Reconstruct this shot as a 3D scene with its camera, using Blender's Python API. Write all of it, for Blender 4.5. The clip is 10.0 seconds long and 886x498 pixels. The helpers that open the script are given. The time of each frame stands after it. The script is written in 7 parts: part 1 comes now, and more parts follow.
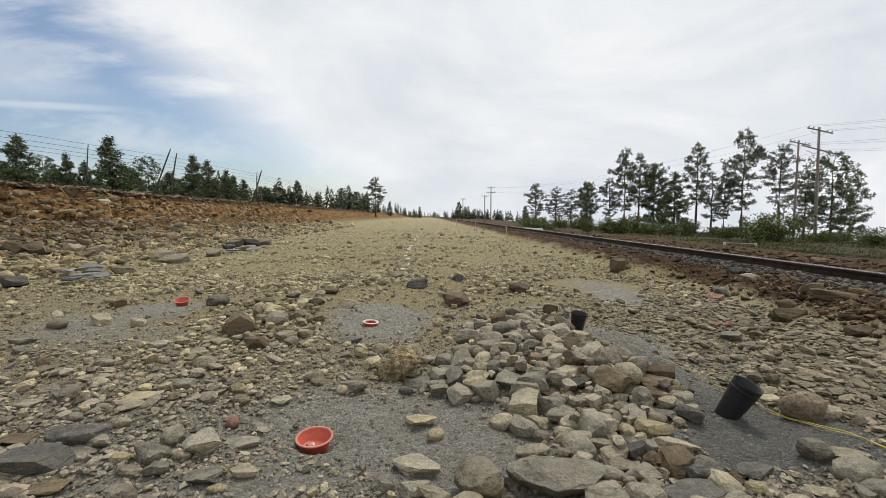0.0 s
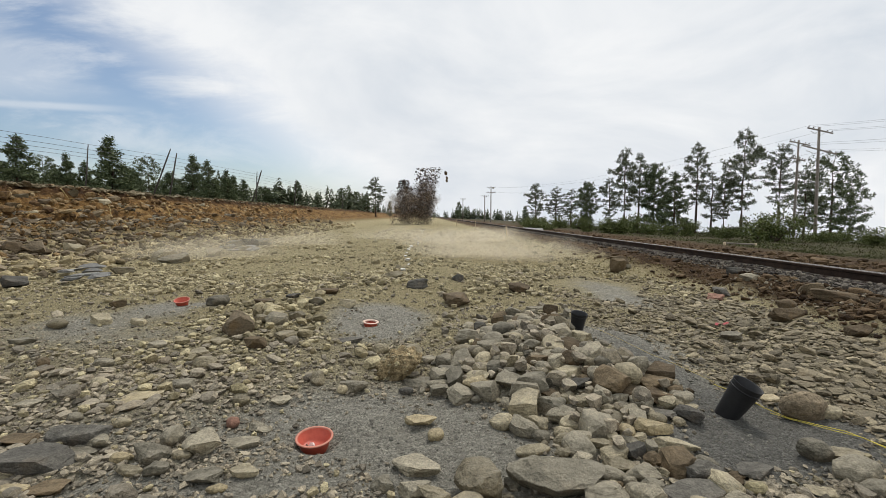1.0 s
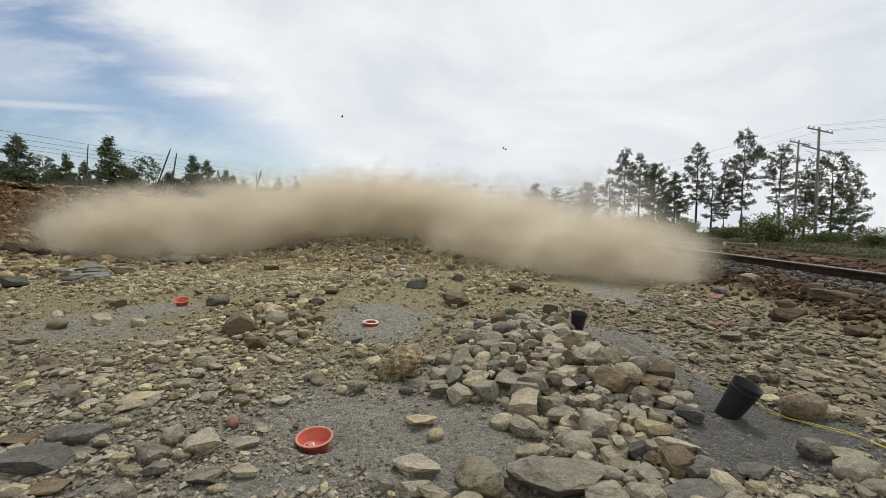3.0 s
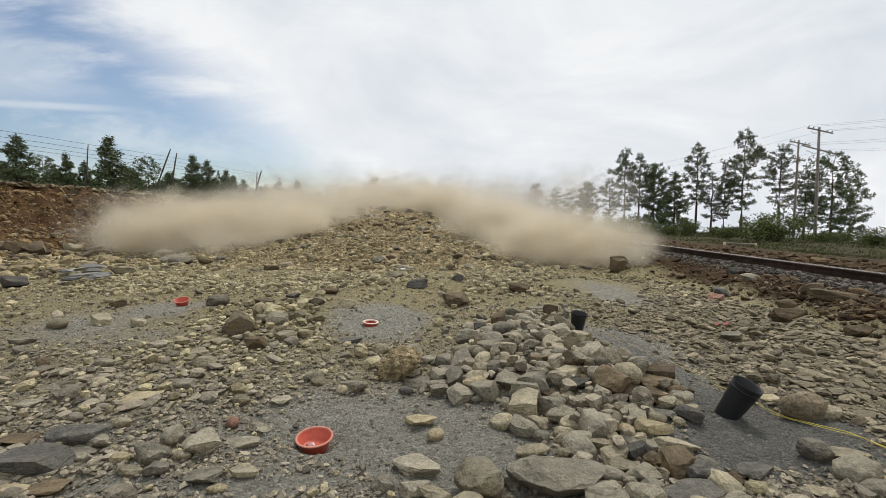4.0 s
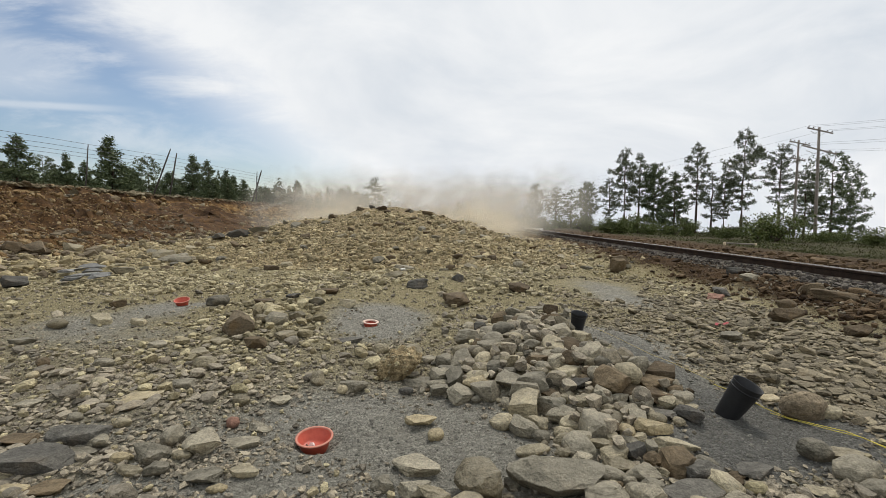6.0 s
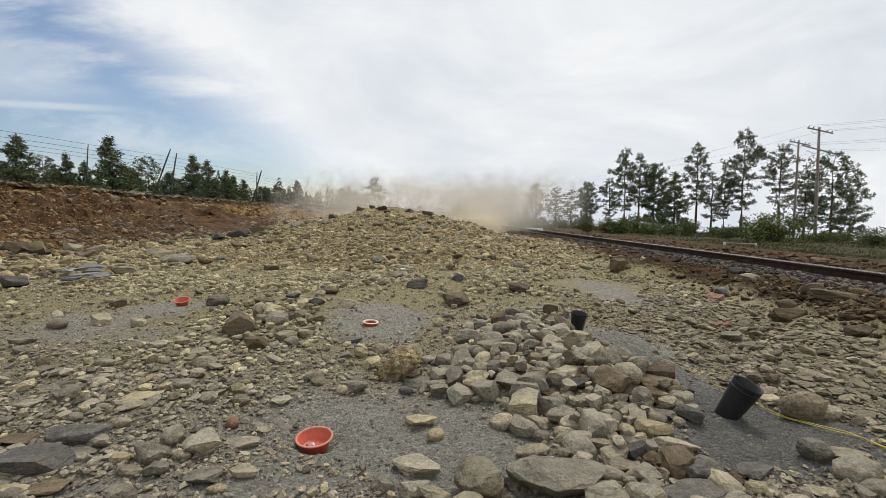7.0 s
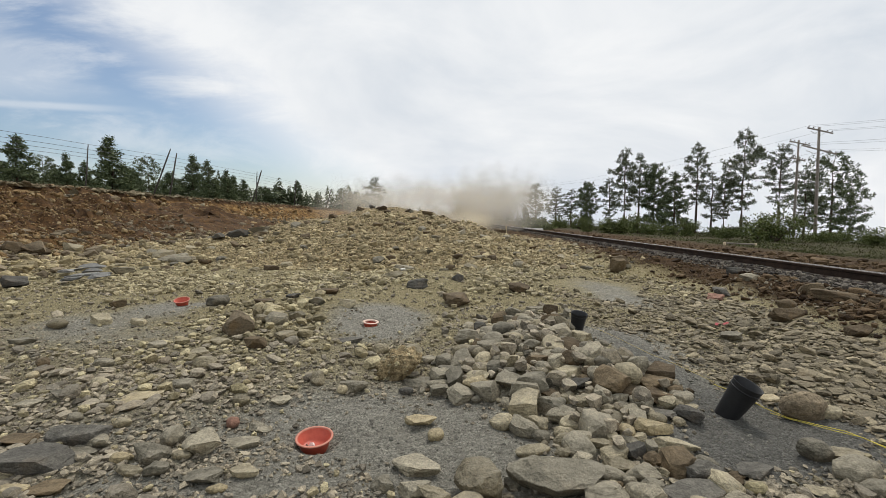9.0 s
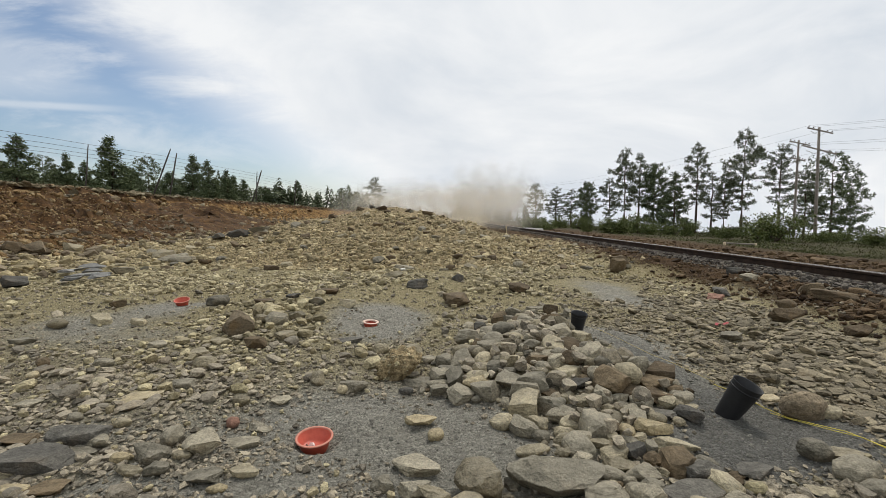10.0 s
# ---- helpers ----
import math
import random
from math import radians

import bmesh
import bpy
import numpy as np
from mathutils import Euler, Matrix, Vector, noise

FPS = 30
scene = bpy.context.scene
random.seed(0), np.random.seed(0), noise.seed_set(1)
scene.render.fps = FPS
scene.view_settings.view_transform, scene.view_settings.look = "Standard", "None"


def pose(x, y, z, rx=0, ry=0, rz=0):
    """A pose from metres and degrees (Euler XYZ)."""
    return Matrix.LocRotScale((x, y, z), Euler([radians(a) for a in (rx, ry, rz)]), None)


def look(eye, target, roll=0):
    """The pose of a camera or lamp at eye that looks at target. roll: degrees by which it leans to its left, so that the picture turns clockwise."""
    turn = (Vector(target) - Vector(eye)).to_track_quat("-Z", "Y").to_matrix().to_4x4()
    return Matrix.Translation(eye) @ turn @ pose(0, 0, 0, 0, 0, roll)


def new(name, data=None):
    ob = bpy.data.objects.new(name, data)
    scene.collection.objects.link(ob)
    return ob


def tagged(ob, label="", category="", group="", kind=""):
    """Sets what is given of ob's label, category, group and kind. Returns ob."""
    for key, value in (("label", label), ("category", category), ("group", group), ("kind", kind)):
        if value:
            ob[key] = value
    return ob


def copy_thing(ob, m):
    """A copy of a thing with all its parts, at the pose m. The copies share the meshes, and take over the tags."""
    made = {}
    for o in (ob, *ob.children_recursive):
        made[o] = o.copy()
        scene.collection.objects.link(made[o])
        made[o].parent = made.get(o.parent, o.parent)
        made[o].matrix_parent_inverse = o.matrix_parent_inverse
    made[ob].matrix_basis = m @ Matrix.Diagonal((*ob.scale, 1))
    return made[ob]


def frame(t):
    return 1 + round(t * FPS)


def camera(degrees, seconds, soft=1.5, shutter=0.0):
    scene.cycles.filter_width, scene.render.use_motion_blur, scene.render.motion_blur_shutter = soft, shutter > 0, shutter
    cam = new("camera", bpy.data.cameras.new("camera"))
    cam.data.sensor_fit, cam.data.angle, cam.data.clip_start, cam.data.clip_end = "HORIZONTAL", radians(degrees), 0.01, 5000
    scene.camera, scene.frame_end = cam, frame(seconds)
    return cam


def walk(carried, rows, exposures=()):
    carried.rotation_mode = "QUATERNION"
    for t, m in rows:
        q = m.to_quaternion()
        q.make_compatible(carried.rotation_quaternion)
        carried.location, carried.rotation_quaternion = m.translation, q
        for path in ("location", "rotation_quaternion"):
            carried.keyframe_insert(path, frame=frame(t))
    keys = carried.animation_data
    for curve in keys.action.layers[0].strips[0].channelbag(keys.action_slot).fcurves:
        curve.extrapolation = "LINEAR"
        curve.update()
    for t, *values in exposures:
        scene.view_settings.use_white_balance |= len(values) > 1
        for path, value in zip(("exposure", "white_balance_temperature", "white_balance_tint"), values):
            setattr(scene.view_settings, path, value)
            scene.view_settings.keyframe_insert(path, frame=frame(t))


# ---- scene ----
# ---------------------------------------------------------------- camera
EYE = (0.0, 0.0, 1.2)
AIM = look(EYE, (0.0, 10.0, 0.46))
cam = camera(90, 10.0, soft=0.55)
walk(cam, [(0.0, AIM), (10.0, AIM)])

# ---------------------------------------------------------------- sky and sun
scene.cycles.transparent_max_bounces = 160
scene.view_settings.exposure = 0.0


def node(tree, kind, **values):
    n = tree.nodes.new(kind)
    for key, value in values.items():
        n.inputs[key].default_value = value
    return n


def make_world():
    world = bpy.data.worlds.new("sky")
    scene.world = world
    world.use_nodes = True
    t = world.node_tree
    t.nodes.clear()
    out = t.nodes.new("ShaderNodeOutputWorld")
    sky = t.nodes.new("ShaderNodeTexSky")
    sky.sky_type, sky.sun_disc = "NISHITA", False
    sky.sun_elevation, sky.sun_rotation = radians(58), radians(21)
    sky.air_density, sky.dust_density = 1.0, 1.0
    clear = node(t, "ShaderNodeBackground", Strength=0.105)
    t.links.new(sky.outputs["Color"], clear.inputs["Color"])
    coord = t.nodes.new("ShaderNodeTexCoord")
    # directions as slopes: across = x / y and up = z / y, for the half of the sky before the cut
    sep = t.nodes.new("ShaderNodeSeparateXYZ")
    t.links.new(coord.outputs["Generated"], sep.inputs[0])

    def calc(kind, a, c=0.0, e=None):
        n = t.nodes.new("ShaderNodeMath")
        n.operation = kind
        for k, v in enumerate((a, c, e)):
            if isinstance(v, (int, float)):
                n.inputs[k].default_value = v
            elif v is not None:
                t.links.new(v, n.inputs[k])
        return n.outputs[0]

    def ease(a, low, high, to_low=0.0, to_high=1.0):
        n = t.nodes.new("ShaderNodeMapRange")
        n.interpolation_type = "SMOOTHSTEP"
        for key, v in (("From Min", low), ("From Max", high), ("To Min", to_low), ("To Max", to_high)):
            n.inputs[key].default_value = v
        t.links.new(a, n.inputs["Value"])
        return n.outputs[0]

    ahead = calc("MAXIMUM", sep.outputs["Y"], 0.12)
    across, up = calc("DIVIDE", sep.outputs["X"], ahead), calc("DIVIDE", sep.outputs["Z"], ahead)
    flat = t.nodes.new("ShaderNodeCombineXYZ")
    t.links.new(across, flat.inputs[0])
    t.links.new(up, flat.inputs[1])

    def streaks(angle, stretch, scale, detail, rough, twist=0.4):
        turn = t.nodes.new("ShaderNodeMapping")
        turn.inputs["Rotation"].default_value = (0, 0, radians(angle))
        turn.inputs["Scale"].default_value = stretch
        t.links.new(flat.outputs[0], turn.inputs[0])
        n = node(t, "ShaderNodeTexNoise", Scale=scale, Detail=detail, Roughness=rough, Distortion=twist)
        t.links.new(turn.outputs[0], n.inputs["Vector"])
        return n.outputs["Fac"]

    # break in the cloud to the left of the cut: its edge falls to the right, with wispy streaks along it
    wisps, broad = streaks(33, (1.0, 3.2, 1.0), 2.6, 8.0, 0.62), streaks(20, (1.0, 2.6, 1.0), 1.6, 5.0, 0.55)
    inside = calc("SUBTRACT", calc("MULTIPLY_ADD", across, -0.753, -0.075), up)
    inside = calc("MULTIPLY_ADD", calc("SUBTRACT", wisps, 0.5), 0.42, inside)
    edge = ease(inside, -0.07, 0.15)
    veil = calc("MULTIPLY", ease(inside, 0.13, 0.30), ease(up, 0.22, 0.31))
    deep = calc("MULTIPLY", edge, calc("MULTIPLY_ADD", veil, -0.38, 1.0))
    deep = calc("MULTIPLY", deep, ease(broad, 0.28, 0.58, 0.78, 1.0))
    deep = calc("MULTIPLY", deep, ease(wisps, 0.7, 0.48, 0.55, 1.0))
    # a thin trail across the blue
    trail = calc("ABSOLUTE", calc("SUBTRACT", up, calc("MULTIPLY_ADD", across, -0.05, 0.2)))
    trail = calc("MULTIPLY", ease(trail, 0.012, 0.002), ease(across, -0.62, -0.85))
    deep = calc("MULTIPLY", deep, calc("MULTIPLY_ADD", trail, -0.42, 1.0))
    cover = calc("SUBTRACT", 1.0, calc("MULTIPLY", deep, ease(across, -4.0, -2.0, 0.0, 1.0)))
    # the cloud's own light and shade
    soft = streaks(22, (1.0, 2.2, 1.0), 1.5, 6.0, 0.55, 0.6)
    ramp = t.nodes.new("ShaderNodeValToRGB")
    ramp.color_ramp.elements[0].position, ramp.color_ramp.elements[0].color = 0.34, (0.69, 0.74, 0.80, 1)
    ramp.color_ramp.elements[1].position, ramp.color_ramp.elements[1].color = 0.58, (0.91, 0.925, 0.94, 1)
    t.links.new(calc("ADD", soft, ease(across, -1.2, -0.25, -0.16, 0.0)), ramp.inputs["Fac"])
    cloud = node(t, "ShaderNodeBackground", Strength=0.985)
    t.links.new(ramp.outputs["Color"], cloud.inputs["Color"])
    mix = t.nodes.new("ShaderNodeMixShader")
    t.links.new(cover, mix.inputs["Fac"])
    t.links.new(clear.outputs[0], mix.inputs[1])
    t.links.new(cloud.outputs[0], mix.inputs[2])
    t.links.new(mix.outputs[0], out.inputs["Surface"])


make_world()
sun = new("sun", bpy.data.lights.new("sun", "SUN"))
sun.data.energy, sun.data.angle, sun.data.color = 2.45, radians(18), (1.0, 0.95, 0.88)
sun.matrix_world = look((5, 13, 22), (0, 0, 0))

# ---------------------------------------------------------------- materials


def surface(name, tones, scale=4.0, rough=0.9, bump=0.3, fine=60.0, metal=0.0, island=False, random_tone=False,
            spec=0.25, stretch=(1, 1, 1), dust=None, cells=0.0, speckle=0.0):
    """Mottled material: tones from dark to light over noise at two sizes, with fine relief."""
    m = bpy.data.materials.new(name)
    m.use_nodes = True
    t = m.node_tree
    b = t.nodes["Principled BSDF"]
    b.inputs["Roughness"].default_value, b.inputs["Metallic"].default_value = rough, metal
    b.inputs["Specular IOR Level"].default_value = spec
    coord = t.nodes.new("ShaderNodeTexCoord")
    mapping = t.nodes.new("ShaderNodeMapping")
    mapping.inputs["Scale"].default_value = stretch
    t.links.new(coord.outputs["Object"], mapping.inputs[0])
    big = node(t, "ShaderNodeTexNoise", Scale=scale, Detail=5.0, Roughness=0.62)
    grain = node(t, "ShaderNodeTexNoise", Scale=fine, Detail=4.0, Roughness=0.7)
    t.links.new(mapping.outputs[0], big.inputs["Vector"])
    t.links.new(mapping.outputs[0], grain.inputs["Vector"])
    add = t.nodes.new("ShaderNodeMath")
    add.operation = "MULTIPLY_ADD"
    add.inputs[1].default_value = 0.8
    t.links.new(grain.outputs["Fac"], add.inputs[0])
    t.links.new(big.outputs["Fac"], add.inputs[2])
    fac = add.outputs[0]
    low, high = 0.62, 1.0
    if not (island or random_tone):
        calm = t.nodes.new("ShaderNodeMath")
        calm.operation = "MULTIPLY_ADD"
        calm.inputs[1].default_value, calm.inputs[2].default_value = 0.62, 0.25
        t.links.new(fac, calm.inputs[0])
        fac = calm.outputs[0]
    if island or random_tone:
        src = t.nodes.new("ShaderNodeNewGeometry" if island else "ShaderNodeObjectInfo")
        key = t.nodes.new("ShaderNodeMath")
        key.operation = "MULTIPLY_ADD"
        key.inputs[1].default_value = 0.8
        t.links.new(src.outputs["Random Per Island" if island else "Random"], key.inputs[0])
        half = t.nodes.new("ShaderNodeMath")
        half.operation = "MULTIPLY_ADD"
        half.inputs[1].default_value, half.inputs[2].default_value = 1.3, -1.1
        t.links.new(fac, half.inputs[0])
        t.links.new(half.outputs[0], key.inputs[2])
        fac, low, high = key.outputs[0], 0.02, 0.92
    ramp = t.nodes.new("ShaderNodeValToRGB")
    while len(ramp.color_ramp.elements) < len(tones):
        ramp.color_ramp.elements.new(0.5)
    for k, c in enumerate(tones):
        e = ramp.color_ramp.elements[k]
        e.position = low + (high - low) * k / max(1, len(tones) - 1)
        e.color = (*c, 1)
    t.links.new(fac, ramp.inputs["Fac"])
    color = ramp.outputs["Color"]
    if dust:
        # dust that settled on upward faces
        geo = t.nodes.new("ShaderNodeNewGeometry")
        up = t.nodes.new("ShaderNodeSeparateXYZ")
        t.links.new(geo.outputs["Normal"], up.inputs[0])
        amount = t.nodes.new("ShaderNodeMapRange")
        amount.inputs["From Min"].default_value, amount.inputs["From Max"].default_value = 0.1, 1.3
        amount.inputs["To Max"].default_value = 0.8
        t.links.new(up.outputs["Z"], amount.inputs["Value"])
        patch = t.nodes.new("ShaderNodeMath")
        patch.operation = "MULTIPLY"
        t.links.new(amount.outputs[0], patch.inputs[0])
        t.links.new(big.outputs["Fac"], patch.inputs[1])
        over = t.nodes.new("ShaderNodeMix")
        over.data_type = "RGBA"
        t.links.new(patch.outputs[0], over.inputs["Factor"])
        t.links.new(color, over.inputs["A"])
        over.inputs["B"].default_value = (*dust, 1)
        color = over.outputs["Result"]
    if cells:
        # broken bits of their own shade within the soil
        bits = node(t, "ShaderNodeTexVoronoi", Scale=cells, Randomness=1.0)
        t.links.new(mapping.outputs[0], bits.inputs["Vector"])
        shade = t.nodes.new("ShaderNodeSeparateColor")
        t.links.new(bits.outputs["Color"], shade.inputs[0])
        level = t.nodes.new("ShaderNodeMapRange")
        level.inputs["To Min"].default_value, level.inputs["To Max"].default_value = 0.6, 1.35
        t.links.new(shade.outputs[0], level.inputs["Value"])
        tint = t.nodes.new("ShaderNodeMix")
        tint.data_type, tint.blend_type = "RGBA", "MULTIPLY"
        tint.inputs["Factor"].default_value = 1.0
        t.links.new(color, tint.inputs["A"])
        t.links.new(level.outputs[0], tint.inputs["B"])
        color = tint.outputs["Result"]
    height = fac if not (island or random_tone) else add.outputs[0]
    if speckle:
        # mineral grain, pits and lichen flecks
        pits = node(t, "ShaderNodeTexNoise", Scale=speckle, Detail=3.0, Roughness=0.75, Distortion=0.4)
        t.links.new(mapping.outputs[0], pits.inputs["Vector"])
        fleck = t.nodes.new("ShaderNodeMapRange")
        fleck.inputs["From Min"].default_value, fleck.inputs["From Max"].default_value = 0.33, 0.67
        fleck.inputs["To Min"].default_value, fleck.inputs["To Max"].default_value = 0.6, 1.36
        t.links.new(pits.outputs["Fac"], fleck.inputs["Value"])
        spots = t.nodes.new("ShaderNodeMix")
        spots.data_type, spots.blend_type = "RGBA", "MULTIPLY"
        spots.inputs["Factor"].default_value = 1.0
        t.links.new(color, spots.inputs["A"])
        t.links.new(fleck.outputs[0], spots.inputs["B"])
        color = spots.outputs["Result"]
        deep = t.nodes.new("ShaderNodeMath")
        deep.operation = "MULTIPLY_ADD"
        deep.inputs[1].default_value = 0.7
        t.links.new(pits.outputs["Fac"], deep.inputs[0])
        t.links.new(height, deep.inputs[2])
        height = deep.outputs[0]
    t.links.new(color, b.inputs["Base Color"])
    if bump:
        relief = node(t, "ShaderNodeBump", Strength=bump, Distance=0.025)
        t.links.new(height, relief.inputs["Height"])
        t.links.new(relief.outputs[0], b.inputs["Normal"])
    return m


def rock_surface(name, tones, source="Object Info", dust=None, dusty=0.5, stain=0.25, pits=0.0):
    """Broken stone: each piece of its own tone, bedding streaks, blotches, rusty stains, fine grain and dust on top."""
    m = bpy.data.materials.new(name)
    m.use_nodes = True
    t = m.node_tree
    b = t.nodes["Principled BSDF"]
    b.inputs["Roughness"].default_value, b.inputs["Specular IOR Level"].default_value = 0.88, 0.22
    coord = t.nodes.new("ShaderNodeTexCoord")

    def noise_at(scale, detail=4.0, rough=0.6, stretch=None):
        n = node(t, "ShaderNodeTexNoise", Scale=scale, Detail=detail, Roughness=rough)
        if stretch:
            turn = t.nodes.new("ShaderNodeMapping")
            turn.inputs["Rotation"].default_value = (0.5, 0.35, 0.2)
            turn.inputs["Scale"].default_value = stretch
            t.links.new(coord.outputs["Object"], turn.inputs[0])
            t.links.new(turn.outputs[0], n.inputs["Vector"])
        else:
            t.links.new(coord.outputs["Object"], n.inputs["Vector"])
        return n.outputs["Fac"]

    def sums(a, k, c):
        x = t.nodes.new("ShaderNodeMath")
        x.operation = "MULTIPLY_ADD"
        x.inputs[1].default_value = k
        t.links.new(a, x.inputs[0])
        if isinstance(c, float):
            x.inputs[2].default_value = c
        else:
            t.links.new(c, x.inputs[2])
        return x.outputs[0]

    def spread(a, low, high, to_low, to_high):
        r = t.nodes.new("ShaderNodeMapRange")
        r.inputs["From Min"].default_value, r.inputs["From Max"].default_value = low, high
        r.inputs["To Min"].default_value, r.inputs["To Max"].default_value = to_low, to_high
        t.links.new(a, r.inputs["Value"])
        return r.outputs[0]

    def over(kind, fac, a, c):
        x = t.nodes.new("ShaderNodeMix")
        x.data_type, x.blend_type = "RGBA", kind
        if isinstance(fac, float):
            x.inputs["Factor"].default_value = fac
        else:
            t.links.new(fac, x.inputs["Factor"])
        t.links.new(a, x.inputs["A"])
        if isinstance(c, tuple):
            x.inputs["B"].default_value = (*c, 1)
        else:
            t.links.new(c, x.inputs["B"])
        return x.outputs["Result"]

    src = t.nodes.new("ShaderNodeObjectInfo" if source == "Object Info" else "ShaderNodeNewGeometry")
    own = src.outputs["Random" if source == "Object Info" else "Random Per Island"]
    blotch, grain, beds = noise_at(7.0, 5.0), noise_at(95.0, 4.0, 0.75), noise_at(9.0, 4.0, 0.65, (1.0, 1.0, 6.0))
    tone = sums(blotch, 0.55, sums(own, 0.78, -0.17))
    ramp = t.nodes.new("ShaderNodeValToRGB")
    while len(ramp.color_ramp.elements) < len(tones):
        ramp.color_ramp.elements.new(0.5)
    for k, c in enumerate(tones):
        ramp.color_ramp.elements[k].position, ramp.color_ramp.elements[k].color = k / max(1, len(tones) - 1), (*c, 1)
    t.links.new(tone, ramp.inputs["Fac"])
    color = ramp.outputs["Color"]
    color = over("MULTIPLY", 1.0, color, spread(beds, 0.3, 0.7, 0.74, 1.24))
    color = over("MULTIPLY", 1.0, color, spread(grain, 0.32, 0.68, 0.62, 1.38))
    color = over("MULTIPLY", 1.0, color, spread(noise_at(38.0, 5.0, 0.7), 0.32, 0.68, 0.72, 1.26))
    if stain:
        color = over("MIX", spread(noise_at(4.3, 4.0), 0.56, 0.72, 0.0, stain), color, (0.20, 0.125, 0.055))
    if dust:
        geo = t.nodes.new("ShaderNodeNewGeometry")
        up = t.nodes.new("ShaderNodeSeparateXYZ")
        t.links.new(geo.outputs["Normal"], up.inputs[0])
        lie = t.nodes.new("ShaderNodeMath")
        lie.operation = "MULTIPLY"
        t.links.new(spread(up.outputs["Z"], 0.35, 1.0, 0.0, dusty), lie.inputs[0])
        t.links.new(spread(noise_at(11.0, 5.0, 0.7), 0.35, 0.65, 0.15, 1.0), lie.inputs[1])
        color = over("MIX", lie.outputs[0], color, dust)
    height = sums(grain, 0.12, sums(beds, 0.5, noise_at(30.0, 4.0, 0.65)))
    if pits:
        holes = node(t, "ShaderNodeTexVoronoi", Scale=pits)
        t.links.new(coord.outputs["Object"], holes.inputs["Vector"])
        # shade inside the holes is painted into the colour, along with the relief
        color = over("MULTIPLY", 1.0, color, spread(holes.outputs["Distance"], 0.08, 0.2, 0.25, 1.0))
        height = sums(spread(holes.outputs["Distance"], 0.0, 0.25, 0.0, 1.0), 0.8, height)
    t.links.new(color, b.inputs["Base Color"])
    relief = node(t, "ShaderNodeBump", Strength=1.0, Distance=0.018)
    t.links.new(height, relief.inputs["Height"])
    t.links.new(relief.outputs[0], b.inputs["Normal"])
    return m


# settled dust, toned paler so upward faces also carry painted sunlight
SUNLIT_DUST = (0.265, 0.243, 0.193)
GREY = rock_surface("grey_basalt", [(0.0758, 0.0686, 0.052), (0.155, 0.14, 0.103), (0.257, 0.229, 0.166), (0.407, 0.358, 0.253)], dust=SUNLIT_DUST)
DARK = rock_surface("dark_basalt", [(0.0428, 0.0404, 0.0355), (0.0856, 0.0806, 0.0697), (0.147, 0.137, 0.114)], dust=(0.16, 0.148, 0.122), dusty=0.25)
TAN = rock_surface("tan_basalt", [(0.111, 0.0935, 0.06), (0.205, 0.175, 0.113), (0.312, 0.268, 0.174), (0.456, 0.395, 0.263)], dust=SUNLIT_DUST)
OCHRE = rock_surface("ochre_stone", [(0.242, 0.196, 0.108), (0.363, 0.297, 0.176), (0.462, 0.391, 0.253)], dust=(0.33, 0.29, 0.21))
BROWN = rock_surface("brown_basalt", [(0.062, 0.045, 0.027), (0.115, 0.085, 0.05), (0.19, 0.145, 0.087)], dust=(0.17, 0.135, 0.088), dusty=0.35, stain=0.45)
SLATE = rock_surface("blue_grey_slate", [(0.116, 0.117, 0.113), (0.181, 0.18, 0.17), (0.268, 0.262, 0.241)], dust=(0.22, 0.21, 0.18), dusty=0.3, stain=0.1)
RED = rock_surface("red_stone", [(0.16, 0.085, 0.06), (0.25, 0.14, 0.10), (0.33, 0.21, 0.15)], stain=0.0)
STAINED = rock_surface("rust_stained_basalt", [(0.075, 0.06, 0.04), (0.12, 0.095, 0.062), (0.17, 0.135, 0.088)], stain=0.95)
PITTED = rock_surface("pitted_basalt", [(0.16, 0.125, 0.08), (0.22, 0.175, 0.115), (0.29, 0.235, 0.16)], pits=17.0)
ISLE = "Geometry"
PEBBLE = rock_surface("pebbles", [(0.0802, 0.0697, 0.0519), (0.175, 0.152, 0.114), (0.256, 0.22, 0.159), (0.333, 0.286, 0.207), (0.47, 0.402, 0.282)], ISLE, SUNLIT_DUST, 0.35)
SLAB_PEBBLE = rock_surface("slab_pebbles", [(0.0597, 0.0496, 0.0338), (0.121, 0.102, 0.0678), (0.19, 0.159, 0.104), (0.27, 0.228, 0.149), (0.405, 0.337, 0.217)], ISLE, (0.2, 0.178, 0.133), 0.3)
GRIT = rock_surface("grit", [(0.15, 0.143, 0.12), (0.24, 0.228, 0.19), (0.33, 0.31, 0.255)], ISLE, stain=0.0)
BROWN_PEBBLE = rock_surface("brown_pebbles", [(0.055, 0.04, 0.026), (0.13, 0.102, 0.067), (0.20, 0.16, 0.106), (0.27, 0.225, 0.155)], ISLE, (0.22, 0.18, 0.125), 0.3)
TAN_PEBBLE = rock_surface("tan_pebbles", [(0.098, 0.0829, 0.0499), (0.222, 0.189, 0.113), (0.339, 0.287, 0.172), (0.455, 0.392, 0.234), (0.601, 0.526, 0.336)], ISLE, SUNLIT_DUST, 0.25)
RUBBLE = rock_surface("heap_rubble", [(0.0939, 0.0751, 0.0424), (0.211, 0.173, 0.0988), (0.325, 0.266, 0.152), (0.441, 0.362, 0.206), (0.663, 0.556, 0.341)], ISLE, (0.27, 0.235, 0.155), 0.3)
SLUMP_SOIL = surface("slumped_soil", [(0.0225, 0.0113, 0.00493), (0.069, 0.0352, 0.012), (0.13, 0.0704, 0.0232)], 1.6, 0.95, 0.9, 22, cells=11.0, speckle=40)
